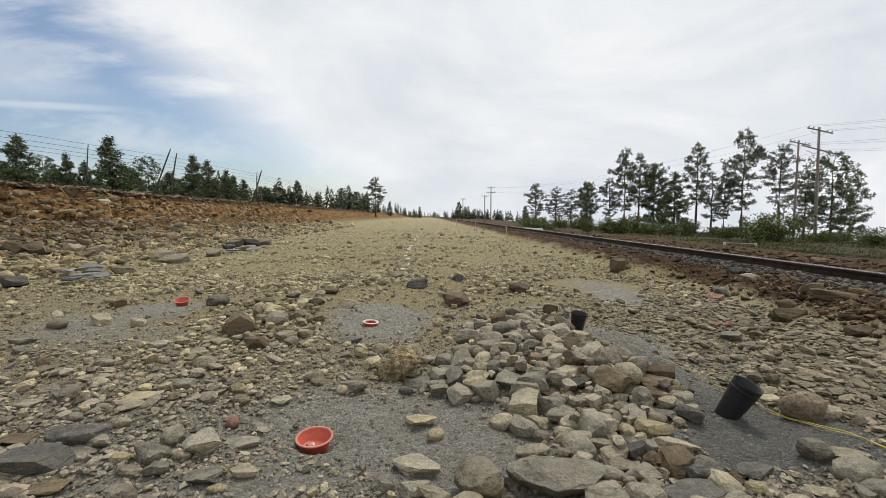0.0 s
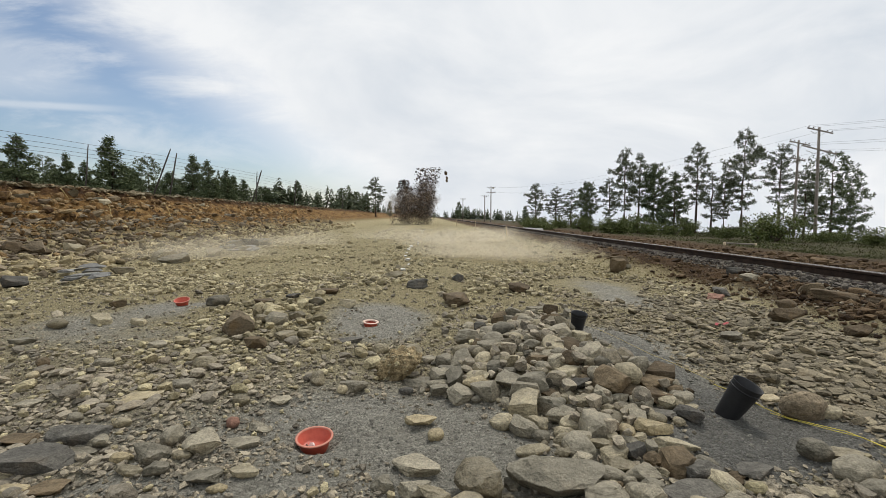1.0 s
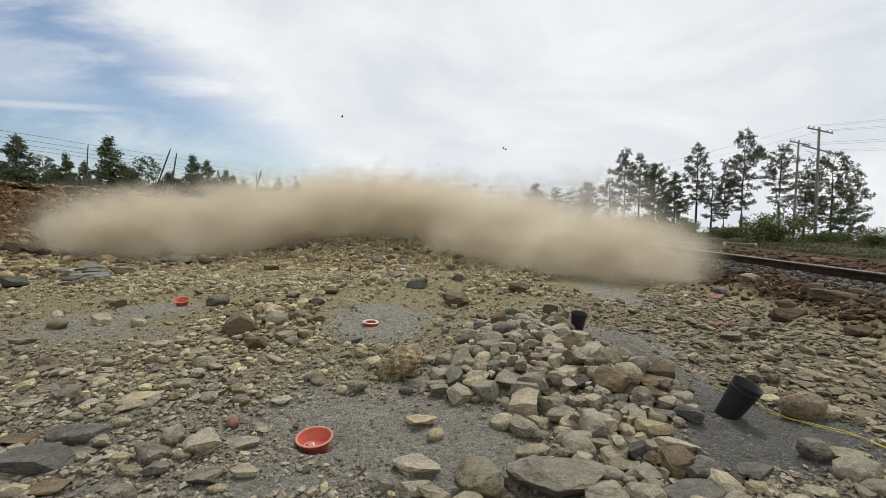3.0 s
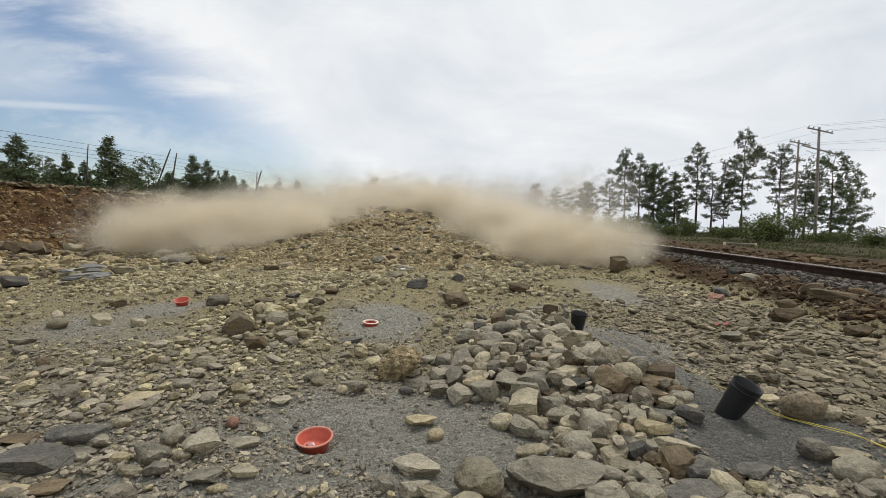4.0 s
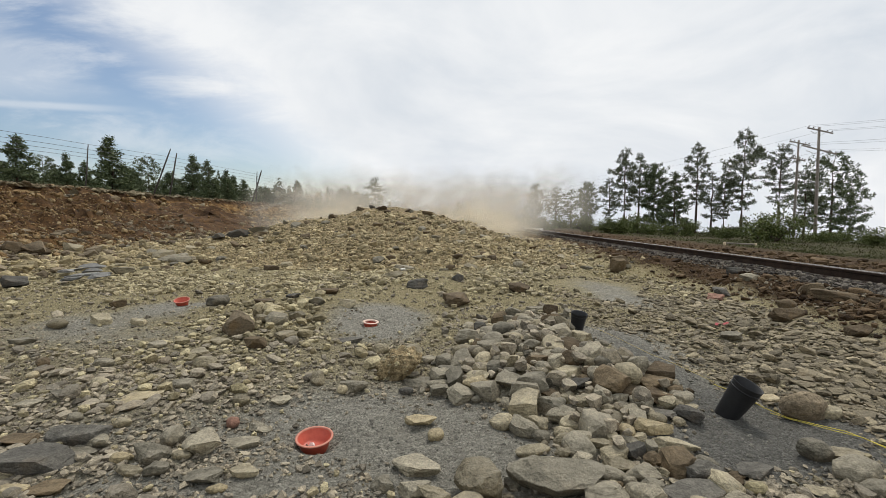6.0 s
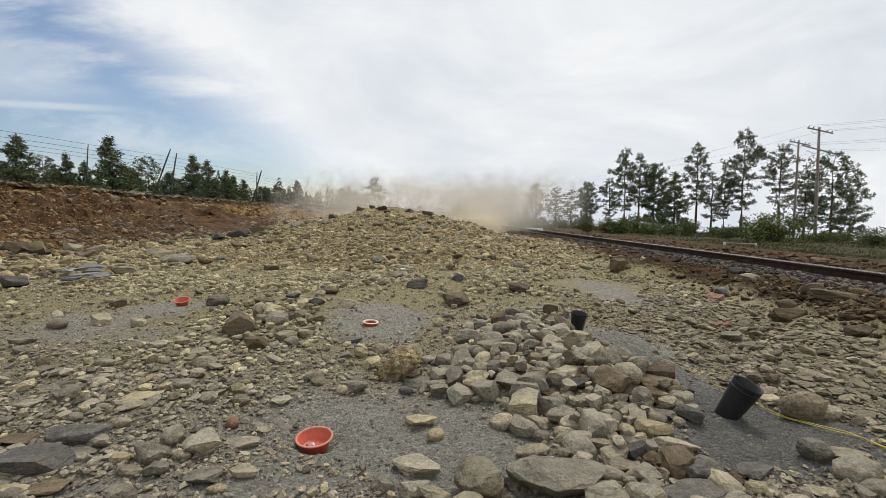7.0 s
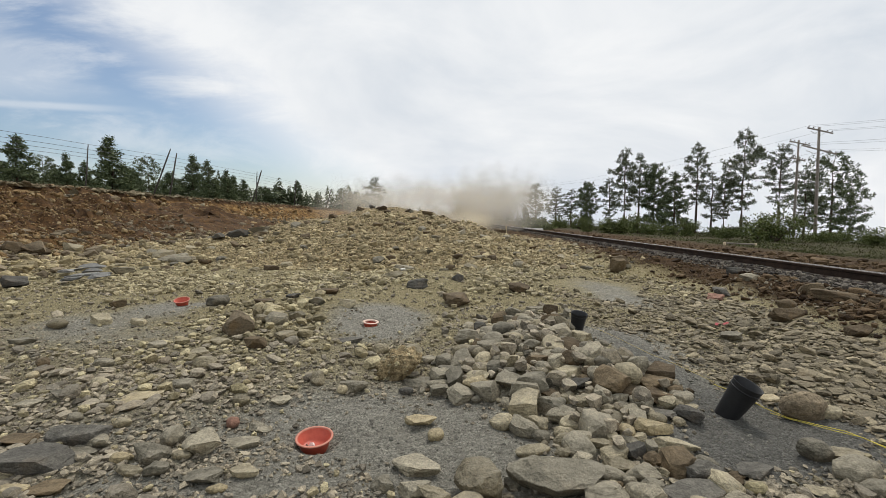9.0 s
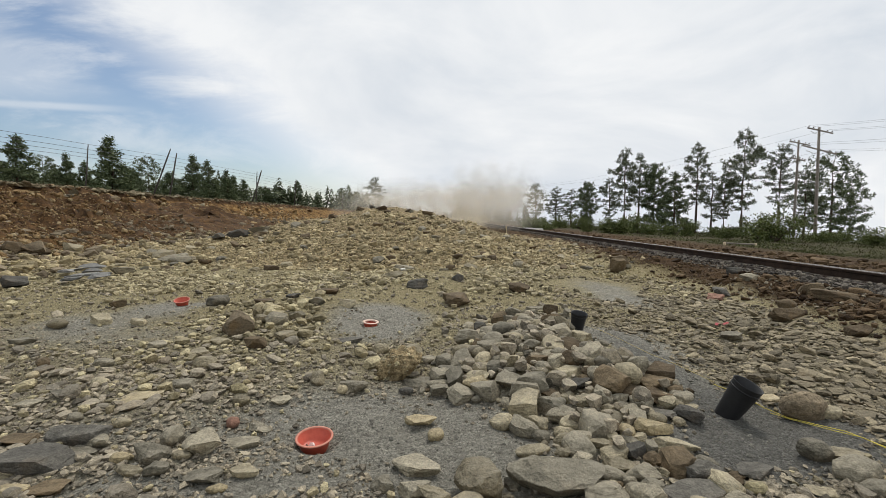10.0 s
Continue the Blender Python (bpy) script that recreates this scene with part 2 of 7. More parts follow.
SOIL_STONES = surface("soil_stones", [(0.0624, 0.0351, 0.0169), (0.14, 0.0845, 0.0351), (0.217, 0.139, 0.0611), (0.278, 0.196, 0.0988), (0.363, 0.289, 0.166)], 7, 0.92, 0.6, 60, island=True, speckle=90)
SHOULDER_STONES = surface("shoulder_stones", [(0.0221, 0.0123, 0.00572), (0.0493, 0.0291, 0.0124), (0.0815, 0.0493, 0.0229), (0.108, 0.0706, 0.0362), (0.167, 0.115, 0.062)], 7, 0.92, 0.6, 60, island=True, speckle=90)
FRESH = surface("fresh_rubble", [(0.0435, 0.0358, 0.0242), (0.131, 0.105, 0.0654), (0.226, 0.188, 0.119), (0.348, 0.305, 0.205), (0.592, 0.556, 0.426)], 7, 0.92, 0.3, 60, island=True)
BALLAST = surface("ballast_stones", [(0.0302, 0.027, 0.0239), (0.0767, 0.067, 0.0561), (0.129, 0.112, 0.0902), (0.194, 0.17, 0.133)], 9, 0.88, 0.3, 70, island=True)
HEAP_SOIL = surface("heap_soil", [(0.153, 0.114, 0.0627), (0.254, 0.195, 0.106), (0.346, 0.267, 0.15)], 2.0, 0.95, 0.8, 30, cells=15.0, speckle=60)
STEEL = surface("rusty_rail_side", [(0.020, 0.014, 0.010), (0.044, 0.028, 0.020), (0.085, 0.053, 0.035)], 6, 0.75, 0.3, 50, metal=0.3)
RAIL_TOP = surface("worn_rail_head", [(0.16, 0.15, 0.145), (0.27, 0.26, 0.25)], 3, 0.5, 0.05, 40, metal=0.9, spec=0.5)
TIE_WOOD = surface("creosoted_timber", [(0.03, 0.023, 0.018), (0.07, 0.055, 0.045), (0.13, 0.11, 0.09)], 3, 0.9, 0.5, 25, random_tone=True, stretch=(1, 6, 6))
POLE_WOOD = surface("weathered_pole_timber", [(0.14, 0.119, 0.098), (0.252, 0.217, 0.182), (0.378, 0.329, 0.28)], 3, 0.9, 0.5, 25, stretch=(5, 5, 0.6))
FENCE_WOOD = surface("weathered_fence_timber", [(0.035, 0.030, 0.026), (0.085, 0.075, 0.066), (0.16, 0.145, 0.13)], 4, 0.92, 0.5, 25, stretch=(6, 6, 0.8))
LATH = surface("pale_lath_timber", [(0.40, 0.32, 0.21), (0.55, 0.45, 0.31)], 6, 0.85, 0.2, 40, stretch=(5, 5, 0.7))
BARK = surface("pine_bark", [(0.035, 0.026, 0.02), (0.085, 0.06, 0.045), (0.15, 0.105, 0.08)], 6, 0.95, 0.8, 22, stretch=(3, 3, 1))
NEEDLES = surface("pine_needles", [(0.05083, 0.07125, 0.03888), (0.1067, 0.1338, 0.0661), (0.1843, 0.2111, 0.1029)], 1.5, 0.75, 0, 20, island=True)
NEEDLES_PALE = surface("open_pine_needles", [(0.05354, 0.06916, 0.04104), (0.1038, 0.1229, 0.07052), (0.1843, 0.192, 0.1177)], 1.5, 0.75, 0, 20, island=True)
FAR_NEEDLES = surface("far_needles", [(0.05936, 0.0748, 0.04385), (0.1106, 0.1329, 0.07484), (0.1843, 0.1966, 0.1134)], 0.6, 0.85, 0, 10, island=True)
LEAF = surface("shrub_leaf", [(0.045, 0.06, 0.02), (0.10, 0.125, 0.035), (0.20, 0.22, 0.07)], 1.5, 0.7, 0, 20, island=True)
TURF = surface("torn_turf", [(0.085, 0.065, 0.037), (0.187, 0.153, 0.093), (0.323, 0.281, 0.187)], 5, 0.95, 0.9, 50, island=True, speckle=40)
GRASS = surface("rough_grass", [(0.03, 0.038, 0.012), (0.055, 0.066, 0.02), (0.085, 0.095, 0.03), (0.13, 0.125, 0.05)], 0.8, 0.85, 0, 20, island=True)
DRY_GRASS = surface("dry_grass", [(0.07, 0.062, 0.03), (0.125, 0.11, 0.058), (0.19, 0.165, 0.10)], 0.8, 0.9, 0, 20, island=True)
STRAW = surface("dry_straw", [(0.20, 0.16, 0.07), (0.32, 0.26, 0.12), (0.42, 0.35, 0.19)], 0.8, 0.9, 0, 20, island=True)
ORANGE = surface("orange_plastic", [(0.40, 0.062, 0.034), (0.54, 0.105, 0.06)], 12, 0.45, 0.1, 60, spec=0.4)
RIM = surface("dusty_rim", [(0.44, 0.15, 0.10), (0.54, 0.26, 0.19)], 14, 0.6, 0.1, 60)
PALE_RIM = surface("sun_bleached_rim", [(0.58, 0.40, 0.32), (0.70, 0.53, 0.44)], 14, 0.6, 0.1, 60)
BLACK = surface("black_plastic", [(0.010, 0.010, 0.011), (0.024, 0.024, 0.025)], 8, 0.5, 0.1, 50, spec=0.4)
CORD = surface("yellow_cord", [(0.48, 0.40, 0.06), (0.62, 0.53, 0.12)], 10, 0.7, 0.0, 60)
STRAND = surface("faded_yellow_tube", [(0.42, 0.33, 0.12), (0.55, 0.46, 0.22)], 10, 0.7, 0.0, 60)
WHITE = surface("white_plastic", [(0.66, 0.64, 0.58), (0.78, 0.76, 0.71)], 10, 0.6, 0.0, 60)
PINK = surface("pink_paint", [(0.55, 0.11, 0.13), (0.68, 0.2, 0.2)], 10, 0.7, 0.0, 60)
WIRE = surface("dull_wire", [(0.10, 0.10, 0.105), (0.17, 0.17, 0.175)], 6, 0.6, 0.0, 40, metal=0.5)
GLASS_INSULATOR = surface("insulator_glaze", [(0.10, 0.09, 0.08), (0.2, 0.18, 0.16)], 8, 0.3, 0.0, 40, spec=0.5)


def ground_material():
    """Grey crushed rock and tan fines on the cut floor, orange subsoil in the bank, topsoil and grass beyond."""
    m = bpy.data.materials.new("ground_soil")
    m.use_nodes = True
    t = m.node_tree
    b = t.nodes["Principled BSDF"]
    b.inputs["Roughness"].default_value = 0.95
    b.inputs["Specular IOR Level"].default_value = 0.15
    coord = t.nodes.new("ShaderNodeTexCoord")
    pos = t.nodes.new("ShaderNodeSeparateXYZ")
    t.links.new(coord.outputs["Object"], pos.inputs[0])

    def noise_of(scale, detail=5.0, rough=0.6):
        n = node(t, "ShaderNodeTexNoise", Scale=scale, Detail=detail, Roughness=rough)
        t.links.new(coord.outputs["Object"], n.inputs["Vector"])
        return n.outputs["Fac"]

    def ramp(fac, stops):
        r = t.nodes.new("ShaderNodeValToRGB")
        while len(r.color_ramp.elements) < len(stops):
            r.color_ramp.elements.new(0.5)
        for k, (p, c) in enumerate(stops):
            r.color_ramp.elements[k].position, r.color_ramp.elements[k].color = p, (*c, 1)
        t.links.new(fac, r.inputs["Fac"])
        return r.outputs["Color"]

    def blend(fac, a, c):
        x = t.nodes.new("ShaderNodeMix")
        x.data_type = "RGBA"
        t.links.new(fac, x.inputs["Factor"])
        t.links.new(a, x.inputs["A"])
        t.links.new(c, x.inputs["B"])
        return x.outputs["Result"]

    def span(value, a, c, wobble=None, amount=1.0):
        if wobble is not None:
            w = t.nodes.new("ShaderNodeMath")
            w.operation = "MULTIPLY_ADD"
            w.inputs[1].default_value = amount
            t.links.new(wobble, w.inputs[0])
            t.links.new(value, w.inputs[2])
            value = w.outputs[0]
        r = t.nodes.new("ShaderNodeMapRange")
        r.interpolation_type = "SMOOTHSTEP"
        r.inputs["From Min"].default_value, r.inputs["From Max"].default_value = a, c
        t.links.new(value, r.inputs["Value"])
        return r.outputs[0]

    large, mid, small = noise_of(0.45), noise_of(2.2), noise_of(75.0, 6.0, 0.8)
    grey = ramp(small, [(0.3, (0.245, 0.233, 0.194)), (0.5, (0.33, 0.313, 0.26)), (0.7, (0.415, 0.39, 0.322))])
    tan = ramp(small, [(0.3, (0.17, 0.144, 0.08)), (0.5, (0.325, 0.277, 0.155)), (0.72, (0.49, 0.425, 0.255))])
    orange = ramp(mid, [(0.36, (0.055, 0.03, 0.011)), (0.5, (0.18, 0.098, 0.032)), (0.64, (0.32, 0.205, 0.085))])
    top = ramp(mid, [(0.3, (0.09, 0.078, 0.05)), (0.55, (0.15, 0.135, 0.08)), (0.75, (0.19, 0.18, 0.10))])
    shoulder = ramp(mid, [(0.3, (0.034, 0.019, 0.008)), (0.55, (0.085, 0.049, 0.021)), (0.75, (0.14, 0.09, 0.043))])
    # bare crush in the hollows is grey, the gravelly floor between is browner and turns tan away from the near rows of holes
    open_crush = t.nodes.new("ShaderNodeAttribute")
    open_crush.attribute_name = "crush"
    mixed = ramp(small, [(0.3, (0.185, 0.164, 0.115)), (0.5, (0.315, 0.282, 0.2)), (0.7, (0.44, 0.395, 0.282))])
    floor = blend(span(pos.outputs["Y"], 2.5, 7.5, large, 3.0), mixed, tan)
    # patches of darker grey drill cuttings
    dark_crush = t.nodes.new("ShaderNodeAttribute")
    dark_crush.attribute_name = "dark_crush"
    dark_grey = ramp(small, [(0.3, (0.14, 0.137, 0.122)), (0.5, (0.19, 0.185, 0.163)), (0.7, (0.245, 0.237, 0.207))])
    grey = blend(span(dark_crush.outputs["Fac"], 0.25, 0.9, mid, 0.3), grey, dark_grey)
    floor = blend(span(open_crush.outputs["Fac"], 0.45, 1.15, mid, 0.7), floor, grey)
    across = t.nodes.new("ShaderNodeMath")
    across.operation = "MULTIPLY_ADD"
    across.inputs[1].default_value = 0.03
    t.links.new(pos.outputs["Y"], across.inputs[0])
    t.links.new(pos.outputs["X"], across.inputs[2])
    talus = ramp(small, [(0.3, (0.105, 0.083, 0.04)), (0.5, (0.20, 0.162, 0.08)), (0.72, (0.32, 0.265, 0.145))])
    out = blend(span(across.outputs[0], -8.6, -11.0, mid, 2.0), floor, talus)
    out = blend(span(pos.outputs["Z"], 1.05, 1.6, mid, 1.2), out, orange)
    # dark red-brown top layer; shade under the turf lip is painted in with it
    dark_lip = ramp(mid, [(0.32, (0.022, 0.012, 0.007)), (0.5, (0.075, 0.039, 0.016)), (0.68, (0.16, 0.092, 0.038))])
    out = blend(span(pos.outputs["Z"], 2.15, 2.45, mid, 0.35), out, dark_lip)
    out = blend(span(across.outputs[0], -15.6, -16.8, mid, 0.6), out, top)
    out = blend(span(across.outputs[0], 4.0, 4.7, mid, -0.8), out, shoulder)
    verge = ramp(mid, [(0.3, (0.035, 0.028, 0.015)), (0.55, (0.07, 0.06, 0.03)), (0.75, (0.10, 0.092, 0.045))])
    out = blend(span(across.outputs[0], 20.0, 28.0, mid, 8.0), out, verge)
    heights = []
    for scale, low, high in ((16.0, 0.92, 1.06), (44.0, 0.8, 1.17), (105.0, 0.76, 1.22)):
        cells = node(t, "ShaderNodeTexVoronoi", Scale=scale, Randomness=1.0)
        t.links.new(coord.outputs["Object"], cells.inputs["Vector"])
        shade = t.nodes.new("ShaderNodeSeparateColor")
        t.links.new(cells.outputs["Color"], shade.inputs[0])
        level = t.nodes.new("ShaderNodeMapRange")
        level.inputs["To Min"].default_value, level.inputs["To Max"].default_value = low, high
        t.links.new(shade.outputs[0], level.inputs["Value"])
        tint = t.nodes.new("ShaderNodeMix")
        tint.data_type, tint.blend_type = "RGBA", "MULTIPLY"
        tint.inputs["Factor"].default_value = 1.0
        t.links.new(out, tint.inputs["A"])
        t.links.new(level.outputs[0], tint.inputs["B"])
        out = tint.outputs["Result"]
        heights.append(cells.outputs["Distance"])
    t.links.new(out, b.inputs["Base Color"])
    round_off = t.nodes.new("ShaderNodeMath")
    round_off.operation = "MULTIPLY_ADD"
    round_off.inputs[1].default_value = -0.5
    t.links.new(heights[0], round_off.inputs[0])
    t.links.new(small, round_off.inputs[2])
    finer = t.nodes.new("ShaderNodeMath")
    finer.operation = "MULTIPLY_ADD"
    finer.inputs[1].default_value = -0.7
    t.links.new(heights[1], finer.inputs[0])
    t.links.new(round_off.outputs[0], finer.inputs[2])
    relief = node(t, "ShaderNodeBump", Strength=1.0, Distance=0.04)
    t.links.new(finer.outputs[0], relief.inputs["Height"])
    t.links.new(relief.outputs[0], b.inputs["Normal"])
    return m


GROUND = ground_material()


def dust_material(name, color, alpha, grain=0.55, detail=4.0, ragged=1.2):
    """Airborne dust: dense in the heart of the cloud, billowing and thinning to nothing at its rim."""
    m = bpy.data.materials.new(name)
    m.use_nodes = True
    t = m.node_tree
    t.nodes.clear()
    out = t.nodes.new("ShaderNodeOutputMaterial")
    coord = t.nodes.new("ShaderNodeTexCoord")
    n = node(t, "ShaderNodeTexNoise", Scale=grain, Detail=detail, Roughness=0.52, Distortion=0.3)
    t.links.new(coord.outputs["Object"], n.inputs["Vector"])
    middle = t.nodes.new("ShaderNodeVectorMath")
    middle.operation = "SUBTRACT"
    middle.inputs[1].default_value = (0.5, 0.5, 0.5)
    t.links.new(coord.outputs["Generated"], middle.inputs[0])
    reach = t.nodes.new("ShaderNodeVectorMath")
    reach.operation = "LENGTH"
    t.links.new(middle.outputs[0], reach.inputs[0])
    # 1 in the heart, 0 at the rim, pushed in and out by the billows
    heart = t.nodes.new("ShaderNodeMath")
    heart.operation = "MULTIPLY_ADD"
    heart.inputs[1].default_value, heart.inputs[2].default_value = -2.1, 1.0 - 0.5 * ragged
    t.links.new(reach.outputs["Value"], heart.inputs[0])
    billow = t.nodes.new("ShaderNodeMath")
    billow.operation = "MULTIPLY_ADD"
    billow.inputs[1].default_value = ragged
    t.links.new(n.outputs["Fac"], billow.inputs[0])
    t.links.new(heart.outputs[0], billow.inputs[2])
    body = t.nodes.new("ShaderNodeMapRange")
    body.interpolation_type = "SMOOTHSTEP"
    body.inputs["From Min"].default_value, body.inputs["From Max"].default_value = 0.06, 0.8
    body.inputs["To Max"].default_value = alpha
    t.links.new(billow.outputs[0], body.inputs["Value"])
    rim = t.nodes.new("ShaderNodeMapRange")
    rim.interpolation_type = "SMOOTHSTEP"
    rim.inputs["From Min"].default_value, rim.inputs["From Max"].default_value = 0.49, 0.36
    t.links.new(reach.outputs["Value"], rim.inputs["Value"])
    veil = t.nodes.new("ShaderNodeMath")
    veil.operation = "MULTIPLY"
    t.links.new(body.outputs[0], veil.inputs[0])
    t.links.new(rim.outputs[0], veil.inputs[1])
    clear = t.nodes.new("ShaderNodeBsdfTransparent")
    front = node(t, "ShaderNodeBsdfDiffuse", Color=(*color, 1))
    back = node(t, "ShaderNodeBsdfTranslucent", Color=(*color, 1))
    both = t.nodes.new("ShaderNodeMixShader")
    both.inputs["Fac"].default_value = 0.5
    t.links.new(front.outputs[0], both.inputs[1])
    t.links.new(back.outputs[0], both.inputs[2])
    mix = t.nodes.new("ShaderNodeMixShader")
    t.links.new(veil.outputs[0], mix.inputs["Fac"])
    t.links.new(clear.outputs[0], mix.inputs[1])
    t.links.new(both.outputs[0], mix.inputs[2])
    t.links.new(mix.outputs[0], out.inputs["Surface"])
    return m


DUST = dust_material("tan_dust", (0.80, 0.735, 0.60), 0.30, 0.9, 5.0)
THIN_DUST = dust_material("thin_tan_dust", (0.76, 0.72, 0.64), 0.13, 0.4, 3.0)
WISP = dust_material("wisp_of_dust", (0.84, 0.77, 0.62), 0.12, 1.3)
EARTH_DUST = dust_material("earth_dust", (0.33, 0.265, 0.195), 0.35, 1.0)
SMOKE = dust_material("brown_dust", (0.30, 0.235, 0.175), 0.4, 0.9)

# ---------------------------------------------------------------- numbers and meshes


def smooth_noise(x, y, seed=0):
    """Value noise on the plane, 0 to 1."""
    xi, yi = np.floor(x), np.floor(y)
    fx, fy = x - xi, y - yi
    fx, fy = fx * fx * (3 - 2 * fx), fy * fy * (3 - 2 * fy)

    def h(a, c):
        v = np.sin(a * 127.1 + c * 311.7 + seed * 74.7) * 43758.5453
        return v - np.floor(v)

    return (h(xi, yi) * (1 - fx) + h(xi + 1, yi) * fx) * (1 - fy) + (h(xi, yi + 1) * (1 - fx) + h(xi + 1, yi + 1) * fx) * fy


def octaves(x, y, seed=0, count=4):
    total, gain, size = 0, 1.0, 0.0
    for k in range(count):
        total = total + gain * smooth_noise(x * 2.03 ** k, y * 2.03 ** k, seed + k)
        size += gain
        gain *= 0.5
    return total / size - 0.5


def bell(x, y, cx, cy, rx, ry, h):
    return h * np.exp(-((x - cx) / rx) ** 2 - ((y - cy) / ry) ** 2)


PROFILE_U = [-900, -80, -30, -17, -16.15, -15.95, -15.5, -14.6, -13.2, -11.5, -9.5, -8, 4.3, 4.9, 5.5, 6.0, 6.5, 9.1, 9.9, 11, 14, 22, 45, 60, 900]
PROFILE_Z = [2.6, 2.6, 2.5, 2.50, 2.46, 2.12, 1.95, 1.45, 1.1, 0.68, 0.28, 0.08, 0.0, 0.10, 0.15, 0.12, 0.12, 0.0, -0.22, -0.32, -0.5, -0.85, -1.5, -3.0, -95]


def ground_height(x, y):
    """Height of the ground over the whole place."""
    x, y = np.asarray(x, float), np.asarray(y, float)
    u = x + 0.03 * y
    near = 1 / (1 + (np.maximum(y, 0) / 60) ** 2)
    wob = (1.3 * octaves(y * 0.35, u * 0.1, 5) + 0.7 * octaves(y * 1.3, u * 0.4, 6)) * np.exp(-((u + 14.5) / 4) ** 2)
    z = np.interp(u + wob, PROFILE_U, PROFILE_Z)
    bank = np.exp(-((u + 13.2) / 2.6) ** 2)
    z = z + bank * (1.0 * octaves(x * 0.8, y * 0.8, 11, 5) + 0.9 * np.abs(octaves(x * 2.2, y * 1.4, 12, 4)) + 0.35 * octaves(x * 5.5, y * 4.5, 13, 3)) * near
    step = 0.42 + 0.25 * octaves(x * 0.3, y * 0.25, 17, 2)
    shelf = np.floor(z / step) * step + step * np.clip((z / step - np.floor(z / step) - 0.45) / 0.5, 0, 1)
    rough = np.clip((z - 0.75) / 0.3, 0, 1) * np.clip((u + 16.0) / 0.3, 0, 1) * (u < -9) * near
    z = z + 0.75 * rough * (shelf - z)
    z = z + (0.10 * octaves(x * 0.55, y * 0.55, 21) + 0.10 * octaves(x * 1.7, y * 1.7, 31, 5)) * np.where(np.abs(u) > 16, 0.6, 1.0) * np.where((u > 6.1) & (u < 9.5), 0.25, 1.0)
    # torn soil shoulder below the ballast
    z = z + bell(u, y * 0, 5.1, 0, 0.55, 1, 1.0) * (0.30 * octaves(x * 1.6, y * 1.6, 3, 4) + 0.10 * np.abs(octaves(x * 4.2, y * 4.2, 4, 3))) * near
    # fine lumps close by
    z = z + 0.022 * octaves(x * 9, y * 9, 97, 3) * np.clip((9 - y) / 3, 0, 1) * (np.abs(x) < 5)
    z = z + bell(x, y, 0.85, 3.5, 0.7, 1.1, 0.06) + bell(x, y, 1.3, 5.0, 0.22, 0.3, 0.14)
    z = z + bell(x, y, 0.6, 3.7, 0.5, 0.5, 0.09) + bell(x, y, 1.2, 2.9, 0.35, 0.4, 0.11) + bell(x, y, 1.0, 4.4, 0.35, 0.5, 0.05)
    z = z + bell(x, y, -1.6, 5.4, 0.7, 1.0, 0.10) + bell(x, y, -0.2, 7.6, 2.2, 0.9, 0.10)
    z = z + 0.05 * bell(u, y * 0, 0, 0, 8, 1, 1.0) * octaves(x * 5, y * 5, 91, 3) * near
    z = z - bell(x, y, -0.69, 2.30, 0.13, 0.13, 0.08) - bell(x, y, -0.81, 4.86, 0.16, 0.16, 0.05) - bell(x, y, -3.40, 5.72, 0.13, 0.13, 0.04)
    z = z - bell(x, y, -0.6, 2.5, 0.6, 0.5, 0.05) - bell(x, y, 1.75, 2.5, 0.5, 0.5, 0.03)
    return z


def gz(x, y):
    return float(ground_height(x, y))


def mesh_from(name, verts, faces, material, smooth=False, crease=0):
    """A mesh from arrays: verts n x 3, faces m x 3 or m x 4."""
    me = bpy.data.meshes.new(name)
    verts, faces = np.asarray(verts, np.float32), np.asarray(faces, np.int32)
    n = faces.shape[1]
    me.vertices.add(len(verts))
    me.vertices.foreach_set("co", verts.ravel())
    me.loops.add(faces.size)
    me.loops.foreach_set("vertex_index", faces.ravel())
    me.polygons.add(len(faces))
    me.polygons.foreach_set("loop_start", np.arange(0, faces.size, n, dtype=np.int32))
    me.polygons.foreach_set("use_smooth", np.full(len(faces), smooth))
    me.update(calc_edges=True)
    me.materials.append(material)
    if crease:
        me.set_sharp_from_angle(angle=radians(crease))
    return me


def part(name, bm, material, parent, label=""):
    """One mesh object from a bmesh or a mesh, under a thing or a part."""
    if isinstance(bm, bpy.types.Mesh):
        me = bm
    else:
        me = bpy.data.meshes.new(name)
        bm.to_mesh(me)
        bm.free()
        me.materials.append(material)
    ob = new(name, me)
    ob.parent = parent
    return tagged(ob, label)


def empty(name, m=None):
    ob = new(name)
    if m is not None:
        ob.matrix_basis = m
    return ob


def tube(bm, points, radii, sides=8, caps=True):
    """A tube along points, with a radius at each."""
    points = [Vector(p) for p in points]
    if not isinstance(radii, (list, tuple)):
        radii = [radii] * len(points)
    rings = []
    for k, p in enumerate(points):
        way = points[min(k + 1, len(points) - 1)] - points[max(k - 1, 0)]
        q = way.to_track_quat("Z", "Y")
        rings.append([bm.verts.new(p + q @ Vector((radii[k] * math.cos(2 * math.pi * s / sides), radii[k] * math.sin(2 * math.pi * s / sides), 0))) for s in range(sides)])
    for a, c in zip(rings, rings[1:]):
        for s in range(sides):
            bm.faces.new((a[s], a[(s + 1) % sides], c[(s + 1) % sides], c[s])).smooth = True
    if caps:
        bm.faces.new(rings[0][::-1])
        bm.faces.new(rings[-1])


